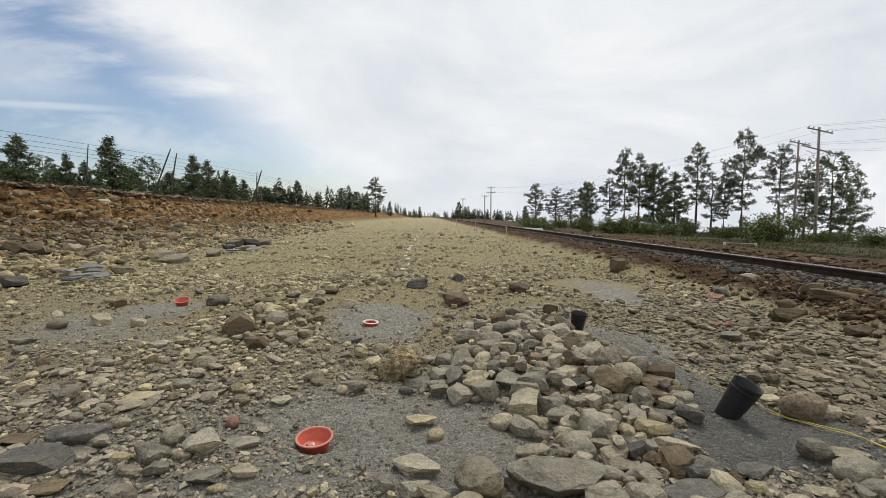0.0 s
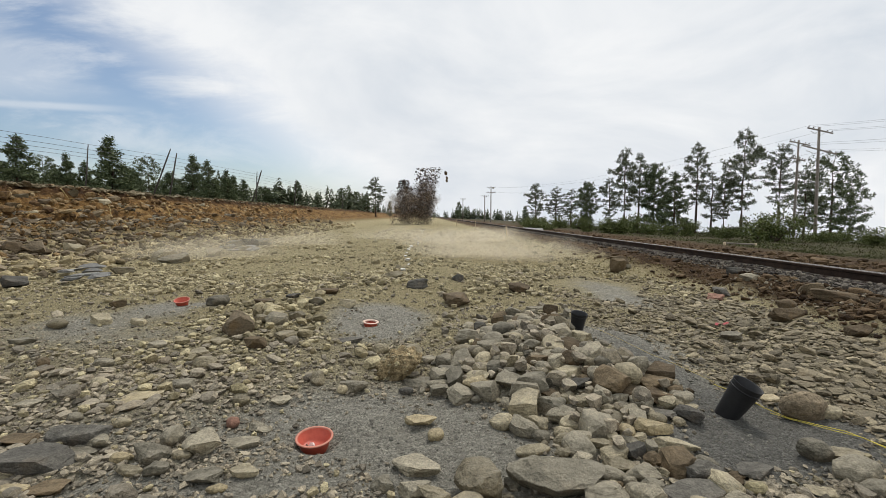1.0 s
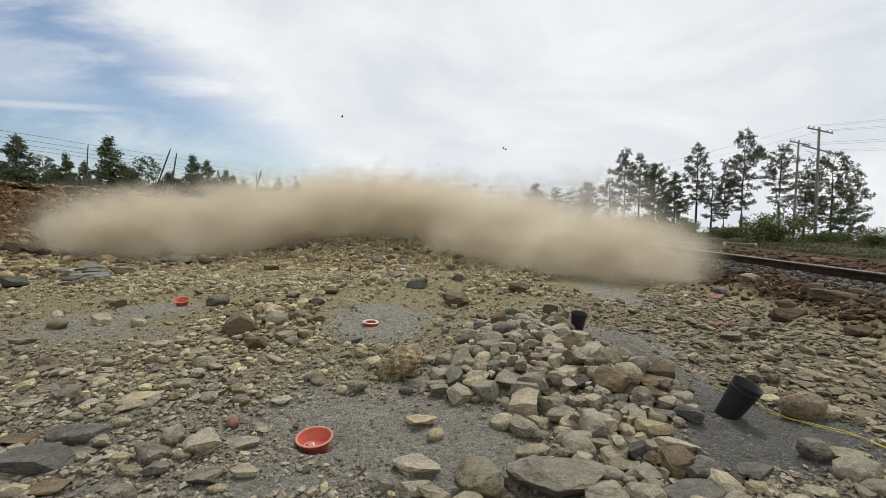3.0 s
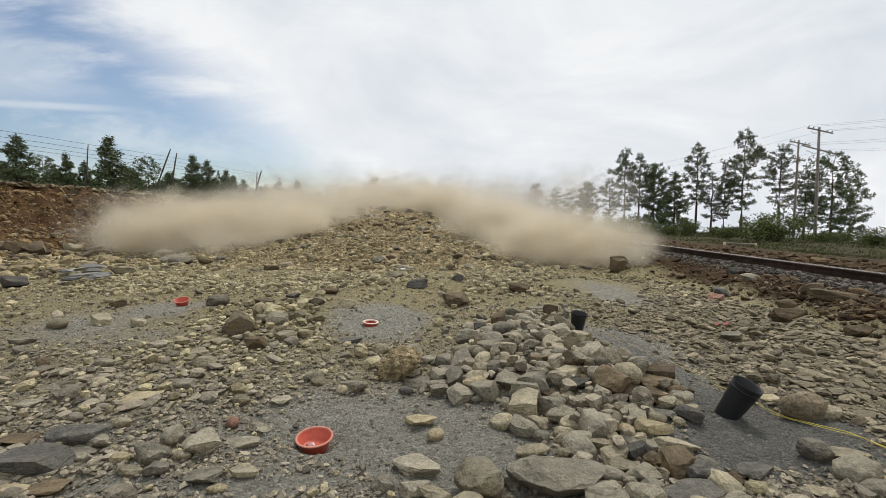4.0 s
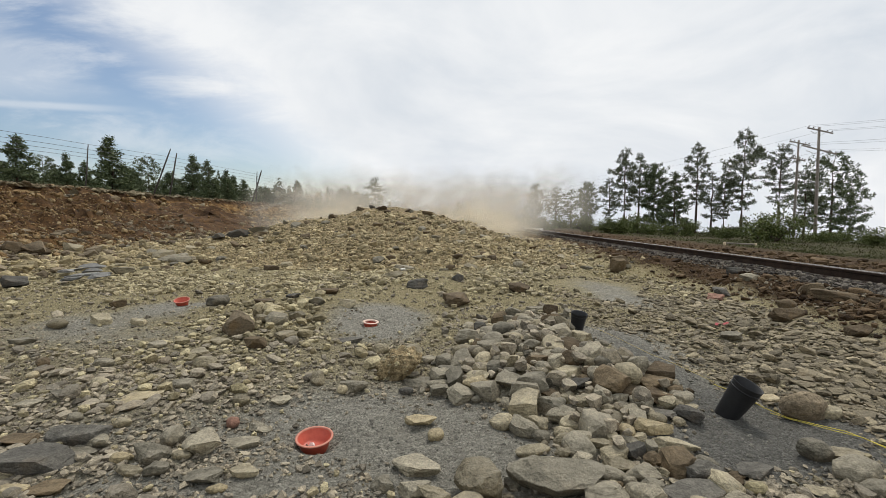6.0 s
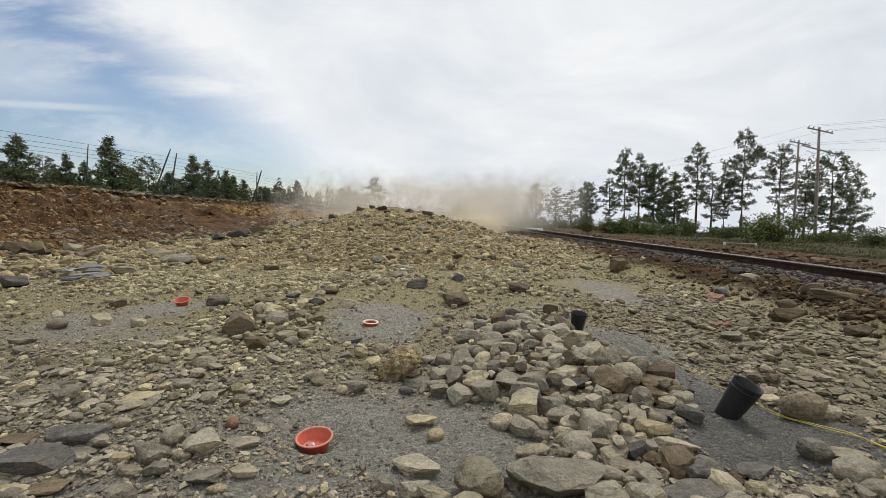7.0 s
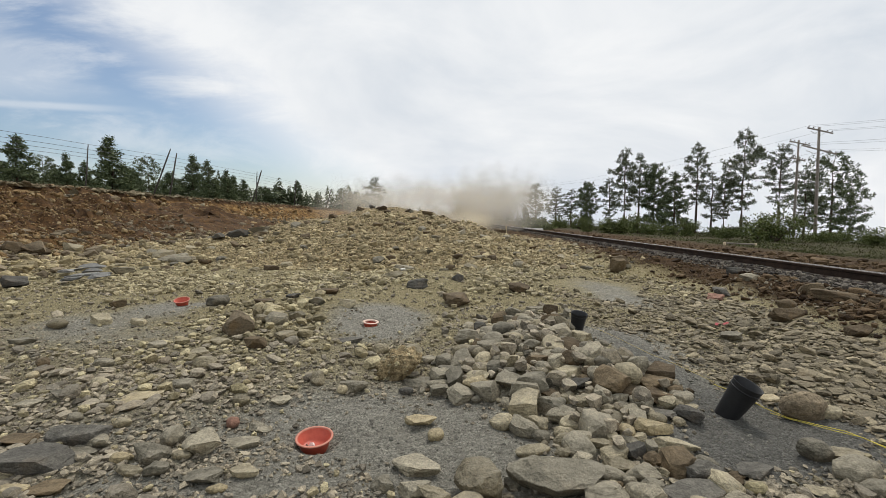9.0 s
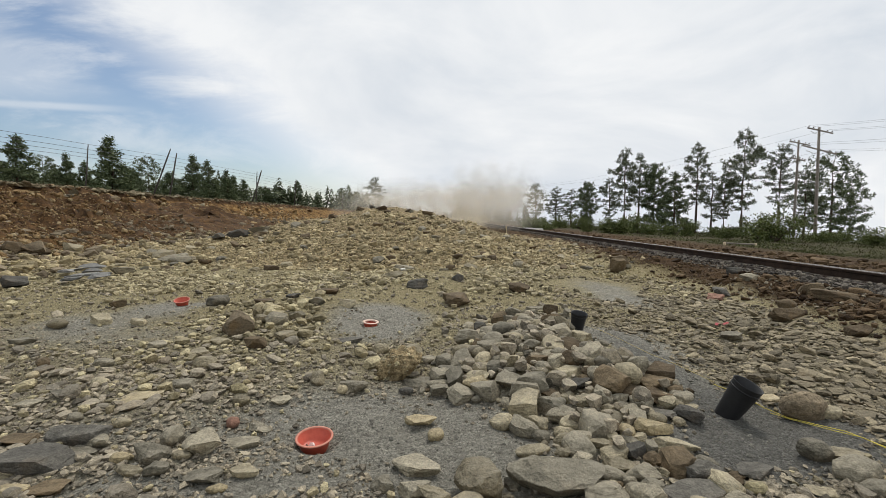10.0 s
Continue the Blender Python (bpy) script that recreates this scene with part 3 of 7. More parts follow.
def box(bm, cx, cy, cz, sx, sy, sz, turn=None, bevel=0.0):
    m = Matrix.Translation((cx, cy, cz)) @ (turn or Matrix()) @ Matrix.Diagonal((sx, sy, sz, 1))
    made = bmesh.ops.create_cube(bm, size=1, matrix=m)
    if bevel:
        edges = {e for v in made["verts"] for e in v.link_edges}
        bmesh.ops.bevel(bm, geom=list(edges), offset=bevel, segments=2, affect="EDGES", profile=0.6)


def ball_arrays(level):
    bm = bmesh.new()
    bmesh.ops.create_icosphere(bm, subdivisions=level, radius=1)
    v = np.array([p.co[:] for p in bm.verts])
    f = np.array([[p.index for p in q.verts] for q in bm.faces])
    bm.free()
    return v, f


BALL = {k: ball_arrays(k) for k in (1, 2, 3, 4)}
BALL[0] = (np.array([(1, 0, 0), (-1, 0, 0), (0, 1, 0), (0, -1, 0), (0, 0, 1), (0, 0, -1)], float),
           np.array([(0, 2, 4), (2, 1, 4), (1, 3, 4), (3, 0, 4), (2, 0, 5), (1, 2, 5), (3, 1, 5), (0, 3, 5)]))


def stone_shape(seed, level, cuts=9, rough=0.05, flat=0.0, worn=0.0):
    """A broken stone: a ball with planes cut off it, and a little unevenness."""
    rng = np.random.RandomState(seed)
    v, f = BALL[level]
    v = v.copy() * rng.uniform(0.9, 1.12, 3)
    for _ in range(cuts):
        n = rng.normal(size=3)
        if flat:
            n[2] *= 1 + flat
        n /= np.linalg.norm(n)
        d = rng.uniform(0.40 + worn, 0.80 + 0.5 * worn)
        over = np.maximum(v @ n - d, 0)
        v -= over[:, None] * n[None, :] * 0.96
    if level == 0:
        v *= rng.uniform(0.7, 1.3, (len(v), 1))
    if rough and level > 1:
        way = rng.normal(size=(5, 3)) * 2.6
        for k, w in enumerate(way):
            v *= 1 + (rough * np.sin(v @ w * (1 + 0.7 * k) + k) / (1 + 0.5 * k))[:, None]
        v *= 1 + rng.normal(0, rough * 0.18, len(v))[:, None]
    low, high = v.min(0), v.max(0)
    return (v - (low + high) / 2) / (high - low), f


def rock_shape(seed, level, style):
    """A single rock: a slab split along its bedding, an angular block, or a worn cobble; it fills the unit box."""
    rng = np.random.RandomState(seed)
    v, f = BALL[level]
    power = {"slab": 5.0, "block": 3.6, "cobble": 2.4}[style]
    v = v / (np.abs(v) ** power).sum(1, keepdims=True) ** (1 / power)
    a = rng.uniform(0, 6.283)
    if style != "cobble":
        v = v @ np.array([(math.cos(a), math.sin(a), 0), (-math.sin(a), math.cos(a), 0), (0, 0, 1)])
    planes = []
    if style == "slab":
        planes += [((rng.normal(0, 0.12), rng.normal(0, 0.12), 1), rng.uniform(0.5, 0.7)), ((rng.normal(0, 0.3), rng.normal(0, 0.3), 1), rng.uniform(0.6, 0.8))]
        planes += [((math.cos(k), math.sin(k), rng.normal(0, 0.3)), rng.uniform(0.55, 0.85)) for k in rng.uniform(0, 6.283, 7)]
    elif style == "block":
        planes += [((rng.normal(0, 0.3), rng.normal(0, 0.3) - 0.1, 1), rng.uniform(0.55, 0.75))]
        planes += [(rng.normal(size=3), rng.uniform(0.55, 0.85)) for _ in range(9)]
    else:
        planes += [(rng.normal(size=3), rng.uniform(0.78, 0.95)) for _ in range(5)]
    planes += [(rng.normal(size=3), rng.uniform(0.86, 0.98)) for _ in range(8 if level > 2 else 3)]
    for n, d in planes:
        n = np.array(n, float)
        n /= np.linalg.norm(n)
        v = v - np.maximum(v @ n - d, 0)[:, None] * n[None] * 0.97
    rough = 0.022 if style == "cobble" else 0.03
    for o in range(4 if level > 2 else 2):
        for _ in range(3):
            way = rng.normal(size=3) * 2.2 * 2.1 ** o
            v = v * (1 + rough * np.sin(v @ way + rng.uniform(0, 6)) / 1.6 ** o)[:, None]
    low, high = v.min(0), v.max(0)
    return (v - (low + high) / 2) / (high - low), f


def scatter(name, places, sizes, material, seed, level=1, squash=(0.45, 0.8), sink=0.25, kinds=14, cuts=7, worn=0.0):
    """Many loose stones in one mesh, each turned and squashed at random, lying on the ground."""
    rng = np.random.RandomState(seed)
    shapes = [stone_shape(seed * 50 + k, level, cuts, worn=worn * (k % 3) / 2) if level == 0 else rock_shape(seed * 50 + k, level, ("block", "slab", "cobble", "block")[k % 4]) for k in range(kinds)]
    n = len(places)
    pick = rng.randint(0, kinds, n)
    all_v, all_f, base = [], [], 0
    for k, (v, f) in enumerate(shapes):
        idx = np.where(pick == k)[0]
        if not len(idx):
            continue
        m = len(idx)
        s = np.stack([sizes[idx] * rng.uniform(0.75, 1.35, m), sizes[idx] * rng.uniform(0.65, 1.0, m), sizes[idx] * rng.uniform(*squash, m)], 1)
        a, tilt = rng.uniform(0, 2 * np.pi, m), rng.normal(0, 0.28, m)
        p = v[None] * s[:, None]
        x, z = p[..., 0] * np.cos(tilt)[:, None] + p[..., 2] * np.sin(tilt)[:, None], p[..., 2] * np.cos(tilt)[:, None] - p[..., 0] * np.sin(tilt)[:, None]
        y = p[..., 1]
        q = np.stack([x * np.cos(a)[:, None] - y * np.sin(a)[:, None], x * np.sin(a)[:, None] + y * np.cos(a)[:, None], z + (0.5 - sink) * s[:, 2:3]], 2)
        q += places[idx][:, None]
        all_v.append(q.reshape(-1, 3))
        all_f.append((f[None] + (np.arange(m) * len(v))[:, None, None]).reshape(-1, 3) + base)
        base += m * len(v)
    return mesh_from(name, np.concatenate(all_v), np.concatenate(all_f), material, level > 1, 24 if level > 1 else 0)


def on_ground(x, y):
    return np.stack([x, y, ground_height(x, y)], 1)


def strew(name, label, category, x, y, s, material, seed, squash=(0.45, 0.85), sink=0.28, lift=0.0, top=1):
    """Stones over the ground as loose stuff, the small and far ones with fewer faces."""
    seen = s / np.maximum(y, 1.0)
    for level, ok in ((0, seen < 0.0085), (1, (seen >= 0.0085) & ((seen < 0.034) | (top < 2))), (2, (seen >= 0.034) & (top >= 2))):
        if ok.any():
            p = on_ground(x[ok], y[ok])
            p[:, 2] += lift[ok] if isinstance(lift, np.ndarray) else lift
            ob = new(name, scatter(name, p, s[ok], material, seed * 3 + level, level, squash, sink, 16, (0, 6, 11)[level], 0.0))
            tagged(ob, label, category, kind="stuff")

# ---------------------------------------------------------------- ground


def bare(x, y):
    """How far the fine grey crush lies open, free of stones."""
    b = bell(x, y, -0.35, 2.4, 0.95, 0.55, 1.3) + bell(x, y, 1.85, 2.35, 0.55, 0.45, 1.5) + bell(x, y, -0.7, 4.9, 0.5, 0.7, 1.5)
    b = b + bell(x, y, 1.36, 4.4, 0.2, 0.3, 1.5) + bell(x, y, -3.3, 5.5, 0.4, 0.45, 1.3) + bell(x, y, 0.2, 2.0, 0.5, 0.3, 0.9)
    b = b + bell(x, y, 1.9, 3.9, 0.3, 0.8, 0.8) + bell(x, y, -2.0, 2.3, 0.5, 0.2, 0.5) + bell(x, y, 2.2, 7.4, 0.8, 0.5, 0.9) + bell(x, y, -3.9, 4.7, 0.7, 0.5, 0.6)
    b = b + bell(x, y, 2.82, 7.40, 0.9, 1.3, 0.9)
    b = b + bell(x, y, -0.87, 1.79, 0.35, 0.12, 1) + bell(x, y, -1.54, 1.83, 0.3, 0.1, 0.8) + bell(x, y, -2.96, 4.12, 0.9, 0.45, 0.4) + bell(x, y, -3.88, 4.13, 0.8, 0.5, 0.15) + bell(x, y, 1.44, 2.11, 0.4, 0.25, 0.8)
    b = b + bell(x, y, 1.64, 3.9, 0.13, 0.55, 1.4) + bell(x, y, 1.72, 3.15, 0.12, 0.35, 1.3) + bell(x, y, 2.5, 6.6, 0.35, 0.9, 0.9)
    return b


def make_ground():
    left = -19 - np.cumsum(0.2 * 1.16 ** np.arange(46))
    right = 20 + np.cumsum(0.25 * 1.16 ** np.arange(45))
    xs = np.concatenate([left[::-1], np.arange(-19, -9, 0.12), np.arange(-9, -3.4, 0.09), np.arange(-3.4, 3.4, 0.04), np.arange(3.4, 7, 0.09), np.arange(7, 20, 0.22), right])
    fwd = 1.2 + np.cumsum(0.032 * 1.0125 ** np.arange(316))
    back = 1.2 - np.cumsum(0.12 * 1.12 ** np.arange(48))
    far = fwd[-1] + np.cumsum(2.5 * 1.16 ** np.arange(40))
    ys = np.concatenate([back[::-1], fwd, far])
    gx, gy = np.meshgrid(xs, ys)
    z = ground_height(gx, gy)
    v = np.stack([gx, gy, z], 2).reshape(-1, 3)
    w, h = len(xs), len(ys)
    i = (np.arange(h - 1)[:, None] * w + np.arange(w - 1)[None]).ravel()
    f = np.stack([i, i + 1, i + 1 + w, i + w], 1)
    me = mesh_from("ground", v, f, GROUND, True)
    me.attributes.new("crush", "FLOAT", "POINT").data.foreach_set("value", (np.clip(bare(gx, gy), 0, 1) * np.clip(6.6 - gy, 0, 1) + bell(gx, gy, 2.6, 7.0, 0.55, 1.2, 0.7)).ravel().astype(np.float32))
    me.attributes.new("dark_crush", "FLOAT", "POINT").data.foreach_set("value", (bell(gx, gy, 1.8, 2.2, 0.75, 0.6, 1.0) + bell(gx, gy, 1.65, 3.6, 0.3, 1.0, 0.6)).ravel().astype(np.float32))
    ob = new("ground", me)
    tagged(ob, "excavated rocky ground of grey and tan crushed basalt with an orange soil bank", "ground", kind="structure")


make_ground()

# ---------------------------------------------------------------- railway track


def along(u, y):
    return u - 0.03 * y


RAIL_PROFILE = [(-0.07, 0.0), (0.07, 0.0), (0.07, 0.012), (0.012, 0.03), (0.010, 0.125), (0.034, 0.138), (0.036, 0.168), (0.026, 0.178),
                (-0.026, 0.178), (-0.036, 0.168), (-0.034, 0.138), (-0.010, 0.125), (-0.012, 0.03), (-0.07, 0.012)]


def make_rail(u, z, parent):
    ys = [-14 + 2 * k for k in range(20)] + [30 * 1.22 ** k for k in range(16)]
    bm = bmesh.new()
    rings = [[bm.verts.new((along(u, y) + px, y, z + pz)) for px, pz in RAIL_PROFILE] for y in ys]
    n = len(RAIL_PROFILE)
    for a, c in zip(rings, rings[1:]):
        for s in range(n):
            bm.faces.new((a[s], a[(s + 1) % n], c[(s + 1) % n], c[s]))
    rail = part("rail", bm, STEEL, parent, "rust-brown steel rail")
    bm = bmesh.new()
    for y0, y1 in zip(ys, ys[1:]):
        q = [bm.verts.new((along(u, y) + px, y, z + 0.1805)) for y, px in ((y0, -0.024), (y0, 0.024), (y1, 0.024), (y1, -0.024))]
        bm.faces.new(q)
    part("rail_head", bm, RAIL_TOP, rail, "bright worn running surface")
    return rail


def make_track():
    track = tagged(empty("railway_track"), "single railway track with rusty rails on timber sleepers in grey ballast", "railway track")
    near, far = 7.0, 8.45
    make_rail(near, 0.135, track)
    make_rail(far, -0.035, track)
    bm = bmesh.new()
    lean = pose(0, 0, 0, 0, 5.3, 0)
    box(bm, 0, 0, 0, 2.6, 0.22, 0.17, None, 0.012)
    me = bpy.data.meshes.new("sleeper")
    bm.to_mesh(me)
    bm.free()
    me.materials.append(TIE_WOOD)
    rng = random.Random(4)
    for k in range(110):
        y = -10 + 0.54 * k
        ob = new("sleeper", me)
        ob.parent = track
        ob.matrix_basis = pose(along(7.725, y), y, -0.040, 0, 6.7, 1.7 + rng.uniform(-1, 1))
    rng = np.random.RandomState(8)
    n = 15000
    y = np.where(rng.uniform(0, 1, n) < 0.12, rng.uniform(-10, 4, n), 1 / rng.uniform(1 / 70, 1 / 3.6, n))
    u = 5.9 + rng.beta(1.0, 1.3, n) * 3.5
    x = along(u, y)
    crown = np.interp(u, [5.7, 6.1, 6.65, 7.0, 8.45, 8.8, 9.5], [0.0, 0.03, 0.05, 0.02, -0.12, -0.06, 0.0])
    s = np.clip(rng.lognormal(math.log(0.042), 0.35, n), 0.018, 0.09) * (1 + np.maximum(y, 0) / 60)
    strew("ballast", "grey crushed stone ballast along the railway track", "ballast", x, y, s, BALLAST, 9, (0.6, 0.9), 0.25, crown)


make_track()

# ---------------------------------------------------------------- stones


PLACED = []
ROCK_LABEL = {"grey_basalt": "grey broken basalt rock lying on the rubble floor", "dark_basalt": "dark slaty basalt rock lying on the rubble floor",
              "tan_basalt": "pale tan weathered basalt rock on the gravel", "ochre_stone": "yellowish weathered stone on the gravel",
              "brown_basalt": "brown soil-stained basalt rock on the gravel", "red_stone": "small reddish stone on the gravel", "blue_grey_slate": "thin blue-grey slaty plate in a fanned stack",
              "rust_stained_basalt": "dark angular basalt rock with a rust-coloured stain", "pitted_basalt": "round brown rock with small dark pits"}
rock_count = 0


def boulder(x, y, w, d, h, turn, material, style="block"):
    """A single rock w wide, d deep and h high above the floor, its foot sunk in it."""
    global rock_count
    rock_count += 1
    PLACED.append((x, y, w, d))
    k = rock_count
    v, f = rock_shape(900 + k, 4 if w / y > 0.045 else 3, style)
    ob = new("rock", mesh_from("rock", v * np.array([w, d, h * 1.25]), f, material, True, 0 if style == "cobble" else 20))
    ob.matrix_basis = pose(x, y, gz(x, y) + h * 0.375, (k * 37 % 9) - 4, (k * 53 % 11) - 5, turn)
    tagged(ob, ROCK_LABEL[material.name], "rock", "rocks on the cut floor")


boulder(-2.20, 2.22, 0.20, 0.15, 0.04, -7, BROWN, "slab")
boulder(-1.87, 2.20, 0.30, 0.13, 0.08, 4, DARK, "block")
boulder(-1.90, 2.00, 0.34, 0.20, 0.06, 3, DARK, "slab")
boulder(-1.77, 2.09, 0.16, 0.09, 0.03, -10, GREY, "slab")
boulder(-1.74, 2.17, 0.14, 0.09, 0.05, -3, GREY, "block")
boulder(-1.52, 2.02, 0.10, 0.06, 0.04, 5, OCHRE, "cobble")
boulder(-1.38, 2.03, 0.19, 0.13, 0.08, 1, GREY, "block")
boulder(-1.39, 2.20, 0.10, 0.13, 0.08, 6, GREY, "cobble")
boulder(-1.18, 2.09, 0.20, 0.16, 0.10, 4, GREY, "block")
boulder(-1.24, 2.02, 0.11, 0.05, 0.03, -12, TAN, "cobble")
boulder(-1.18, 2.41, 0.07, 0.08, 0.05, 5, RED, "cobble")
boulder(-1.01, 2.36, 0.14, 0.07, 0.04, -14, GREY, "block")
boulder(-1.03, 2.20, 0.17, 0.11, 0.03, 12, GREY, "slab")
boulder(-0.90, 1.90, 0.17, 0.09, 0.03, 1, TAN, "slab")
boulder(-1.06, 1.85, 0.21, 0.10, 0.03, -6, GREY, "slab")
boulder(-1.28, 1.91, 0.11, 0.08, 0.05, 3, GREY, "block")
boulder(-1.41, 1.92, 0.14, 0.06, 0.03, -7, TAN, "cobble")
boulder(-1.98, 1.93, 0.09, 0.04, 0.03, -8, TAN, "cobble")
boulder(-1.70, 1.82, 0.16, 0.11, 0.03, 8, BROWN, "slab")
boulder(-1.84, 1.81, 0.15, 0.07, 0.03, 1, OCHRE, "cobble")
boulder(-0.94, 1.76, 0.09, 0.05, 0.03, 3, OCHRE, "cobble")
boulder(-1.88, 2.69, 0.26, 0.14, 0.04, 12, OCHRE, "slab")
boulder(-2.56, 3.27, 0.16, 0.08, 0.05, 3, GREY, "cobble")
boulder(-1.81, 3.31, 0.18, 0.13, 0.08, 1, TAN, "cobble")
boulder(-1.78, 2.95, 0.17, 0.13, 0.04, -2, GREY, "slab")
boulder(-1.26, 2.69, 0.11, 0.10, 0.06, 6, TAN, "cobble")
boulder(-1.78, 2.38, 0.10, 0.06, 0.04, 13, TAN, "cobble")
boulder(-2.08, 2.43, 0.09, 0.06, 0.04, -10, GREY, "cobble")
boulder(-1.99, 4.20, 0.32, 0.25, 0.22, -7, STAINED, "block")
boulder(-2.00, 3.90, 0.20, 0.15, 0.04, 6, TAN, "slab")
boulder(-1.66, 3.85, 0.22, 0.14, 0.09, -10, BROWN, "block")
boulder(-2.01, 3.61, 0.20, 0.17, 0.05, 13, TAN, "slab")
boulder(-2.83, 5.49, 0.28, 0.22, 0.13, 2, GREY, "cobble")
boulder(-7.14, 11.35, 0.60, 0.48, 0.30, -2, TAN, "block")
boulder(-6.21, 8.50, 0.43, 0.29, 0.18, 9, TAN, "block")
boulder(-6.74, 6.90, 0.44, 0.28, 0.18, -14, DARK, "block")
boulder(-4.00, 5.39, 0.21, 0.14, 0.09, -9, BROWN, "block")
boulder(-3.12, 3.38, 0.11, 0.11, 0.07, 10, BROWN, "block")
boulder(-1.46, 4.03, 0.21, 0.24, 0.07, 4, TAN, "slab")
boulder(-1.69, 4.45, 0.24, 0.19, 0.12, -13, GREY, "block")
boulder(-2.20, 5.43, 0.28, 0.21, 0.06, -5, BROWN, "slab")
boulder(-3.22, 3.18, 0.08, 0.09, 0.05, 10, TAN, "cobble")
boulder(-3.03, 3.19, 0.10, 0.08, 0.05, -14, OCHRE, "cobble")
boulder(-0.93, 4.13, 0.34, 0.15, 0.03, 12, DARK, "slab")
boulder(-0.40, 6.83, 0.35, 0.23, 0.15, 13, DARK, "block")
boulder(0.17, 5.88, 0.39, 0.52, 0.15, -6, BROWN, "slab")
boulder(-1.58, 6.02, 0.30, 0.28, 0.08, 1, BROWN, "slab")
boulder(-1.94, 5.66, 0.18, 0.18, 0.05, 5, DARK, "slab")
boulder(-0.87, 2.99, 0.10, 0.12, 0.08, 9, TAN, "block")
boulder(-0.61, 2.94, 0.19, 0.13, 0.08, 14, GREY, "block")
boulder(-0.67, 2.90, 0.08, 0.09, 0.05, -2, OCHRE, "cobble")
boulder(-0.13, 2.51, 0.19, 0.12, 0.04, 8, OCHRE, "slab")
boulder(-0.04, 2.34, 0.09, 0.09, 0.05, 11, OCHRE, "cobble")
boulder(-0.15, 3.06, 0.26, 0.17, 0.05, -1, GREY, "slab")
boulder(-0.25, 2.91, 0.10, 0.06, 0.04, -2, DARK, "cobble")
boulder(0.06, 3.22, 0.23, 0.15, 0.05, 9, GREY, "slab")
boulder(0.18, 3.53, 0.21, 0.16, 0.10, 11, TAN, "cobble")
boulder(0.36, 3.46, 0.18, 0.15, 0.09, 4, GREY, "block")
boulder(0.25, 4.35, 0.12, 0.14, 0.09, 0, GREY, "block")
boulder(0.38, 4.48, 0.14, 0.12, 0.08, -10, DARK, "block")
boulder(0.24, 2.91, 0.24, 0.14, 0.09, 14, OCHRE, "block")
boulder(0.45, 2.90, 0.22, 0.21, 0.06, -3, GREY, "slab")
boulder(0.30, 3.20, 0.16, 0.16, 0.05, -11, TAN, "slab")
boulder(-0.12, 2.03, 0.25, 0.16, 0.05, -13, GREY, "slab")
boulder(-0.26, 1.84, 0.11, 0.10, 0.06, -10, GREY, "block")
boulder(-0.12, 1.80, 0.15, 0.09, 0.06, 1, GREY, "block")
boulder(-0.04, 1.75, 0.15, 0.08, 0.05, -8, TAN, "block")
boulder(0.15, 1.81, 0.21, 0.21, 0.13, -6, TAN, "block")
boulder(0.30, 1.86, 0.07, 0.08, 0.05, 7, GREY, "block")
boulder(0.49, 1.81, 0.43, 0.21, 0.13, -1, GREY, "block")
boulder(0.44, 2.09, 0.18, 0.08, 0.04, 10, TAN, "cobble")
boulder(0.53, 2.72, 0.26, 0.19, 0.12, 6, GREY, "block")
boulder(0.68, 2.46, 0.21, 0.13, 0.08, 13, GREY, "block")
boulder(0.71, 3.06, 0.13, 0.10, 0.06, -5, GREY, "cobble")
boulder(0.86, 3.26, 0.13, 0.13, 0.08, -1, GREY, "cobble")
boulder(0.85, 2.96, 0.20, 0.17, 0.05, 2, TAN, "slab")
boulder(0.87, 2.78, 0.17, 0.11, 0.07, 12, DARK, "block")
boulder(1.06, 2.69, 0.24, 0.21, 0.13, -2, BROWN, "block")
boulder(1.33, 2.78, 0.24, 0.21, 0.06, 4, BROWN, "slab")
boulder(1.16, 2.63, 0.18, 0.12, 0.07, -3, BROWN, "block")
boulder(1.28, 2.62, 0.17, 0.18, 0.05, 3, BROWN, "slab")
boulder(1.43, 2.60, 0.15, 0.10, 0.06, 4, GREY, "block")
boulder(1.39, 2.45, 0.18, 0.11, 0.07, -1, DARK, "block")
boulder(1.25, 2.44, 0.15, 0.14, 0.04, 4, DARK, "slab")
boulder(1.11, 2.26, 0.21, 0.10, 0.06, -7, OCHRE, "block")
boulder(0.96, 2.25, 0.08, 0.10, 0.06, 14, OCHRE, "cobble")
boulder(0.90, 2.34, 0.13, 0.10, 0.06, -4, GREY, "block")
boulder(0.69, 2.19, 0.13, 0.10, 0.06, 7, GREY, "block")
boulder(0.80, 2.13, 0.14, 0.07, 0.04, -14, TAN, "block")
boulder(0.93, 2.09, 0.13, 0.10, 0.06, 13, DARK, "block")
boulder(1.17, 2.14, 0.22, 0.10, 0.06, -6, TAN, "block")
boulder(0.95, 2.50, 0.10, 0.08, 0.05, 5, TAN, "block")
boulder(1.08, 2.45, 0.12, 0.10, 0.06, 7, GREY, "block")
boulder(1.16, 2.45, 0.09, 0.09, 0.05, 8, TAN, "cobble")
boulder(0.81, 1.95, 0.18, 0.09, 0.06, -9, TAN, "block")
boulder(0.82, 1.76, 0.13, 0.08, 0.05, 8, GREY, "cobble")
boulder(1.05, 1.76, 0.32, 0.15, 0.04, 13, DARK, "slab")
boulder(1.14, 1.89, 0.23, 0.11, 0.07, -4, DARK, "block")
boulder(1.28, 1.86, 0.09, 0.06, 0.03, 3, BROWN, "cobble")
boulder(1.39, 1.90, 0.22, 0.11, 0.03, 14, DARK, "slab")
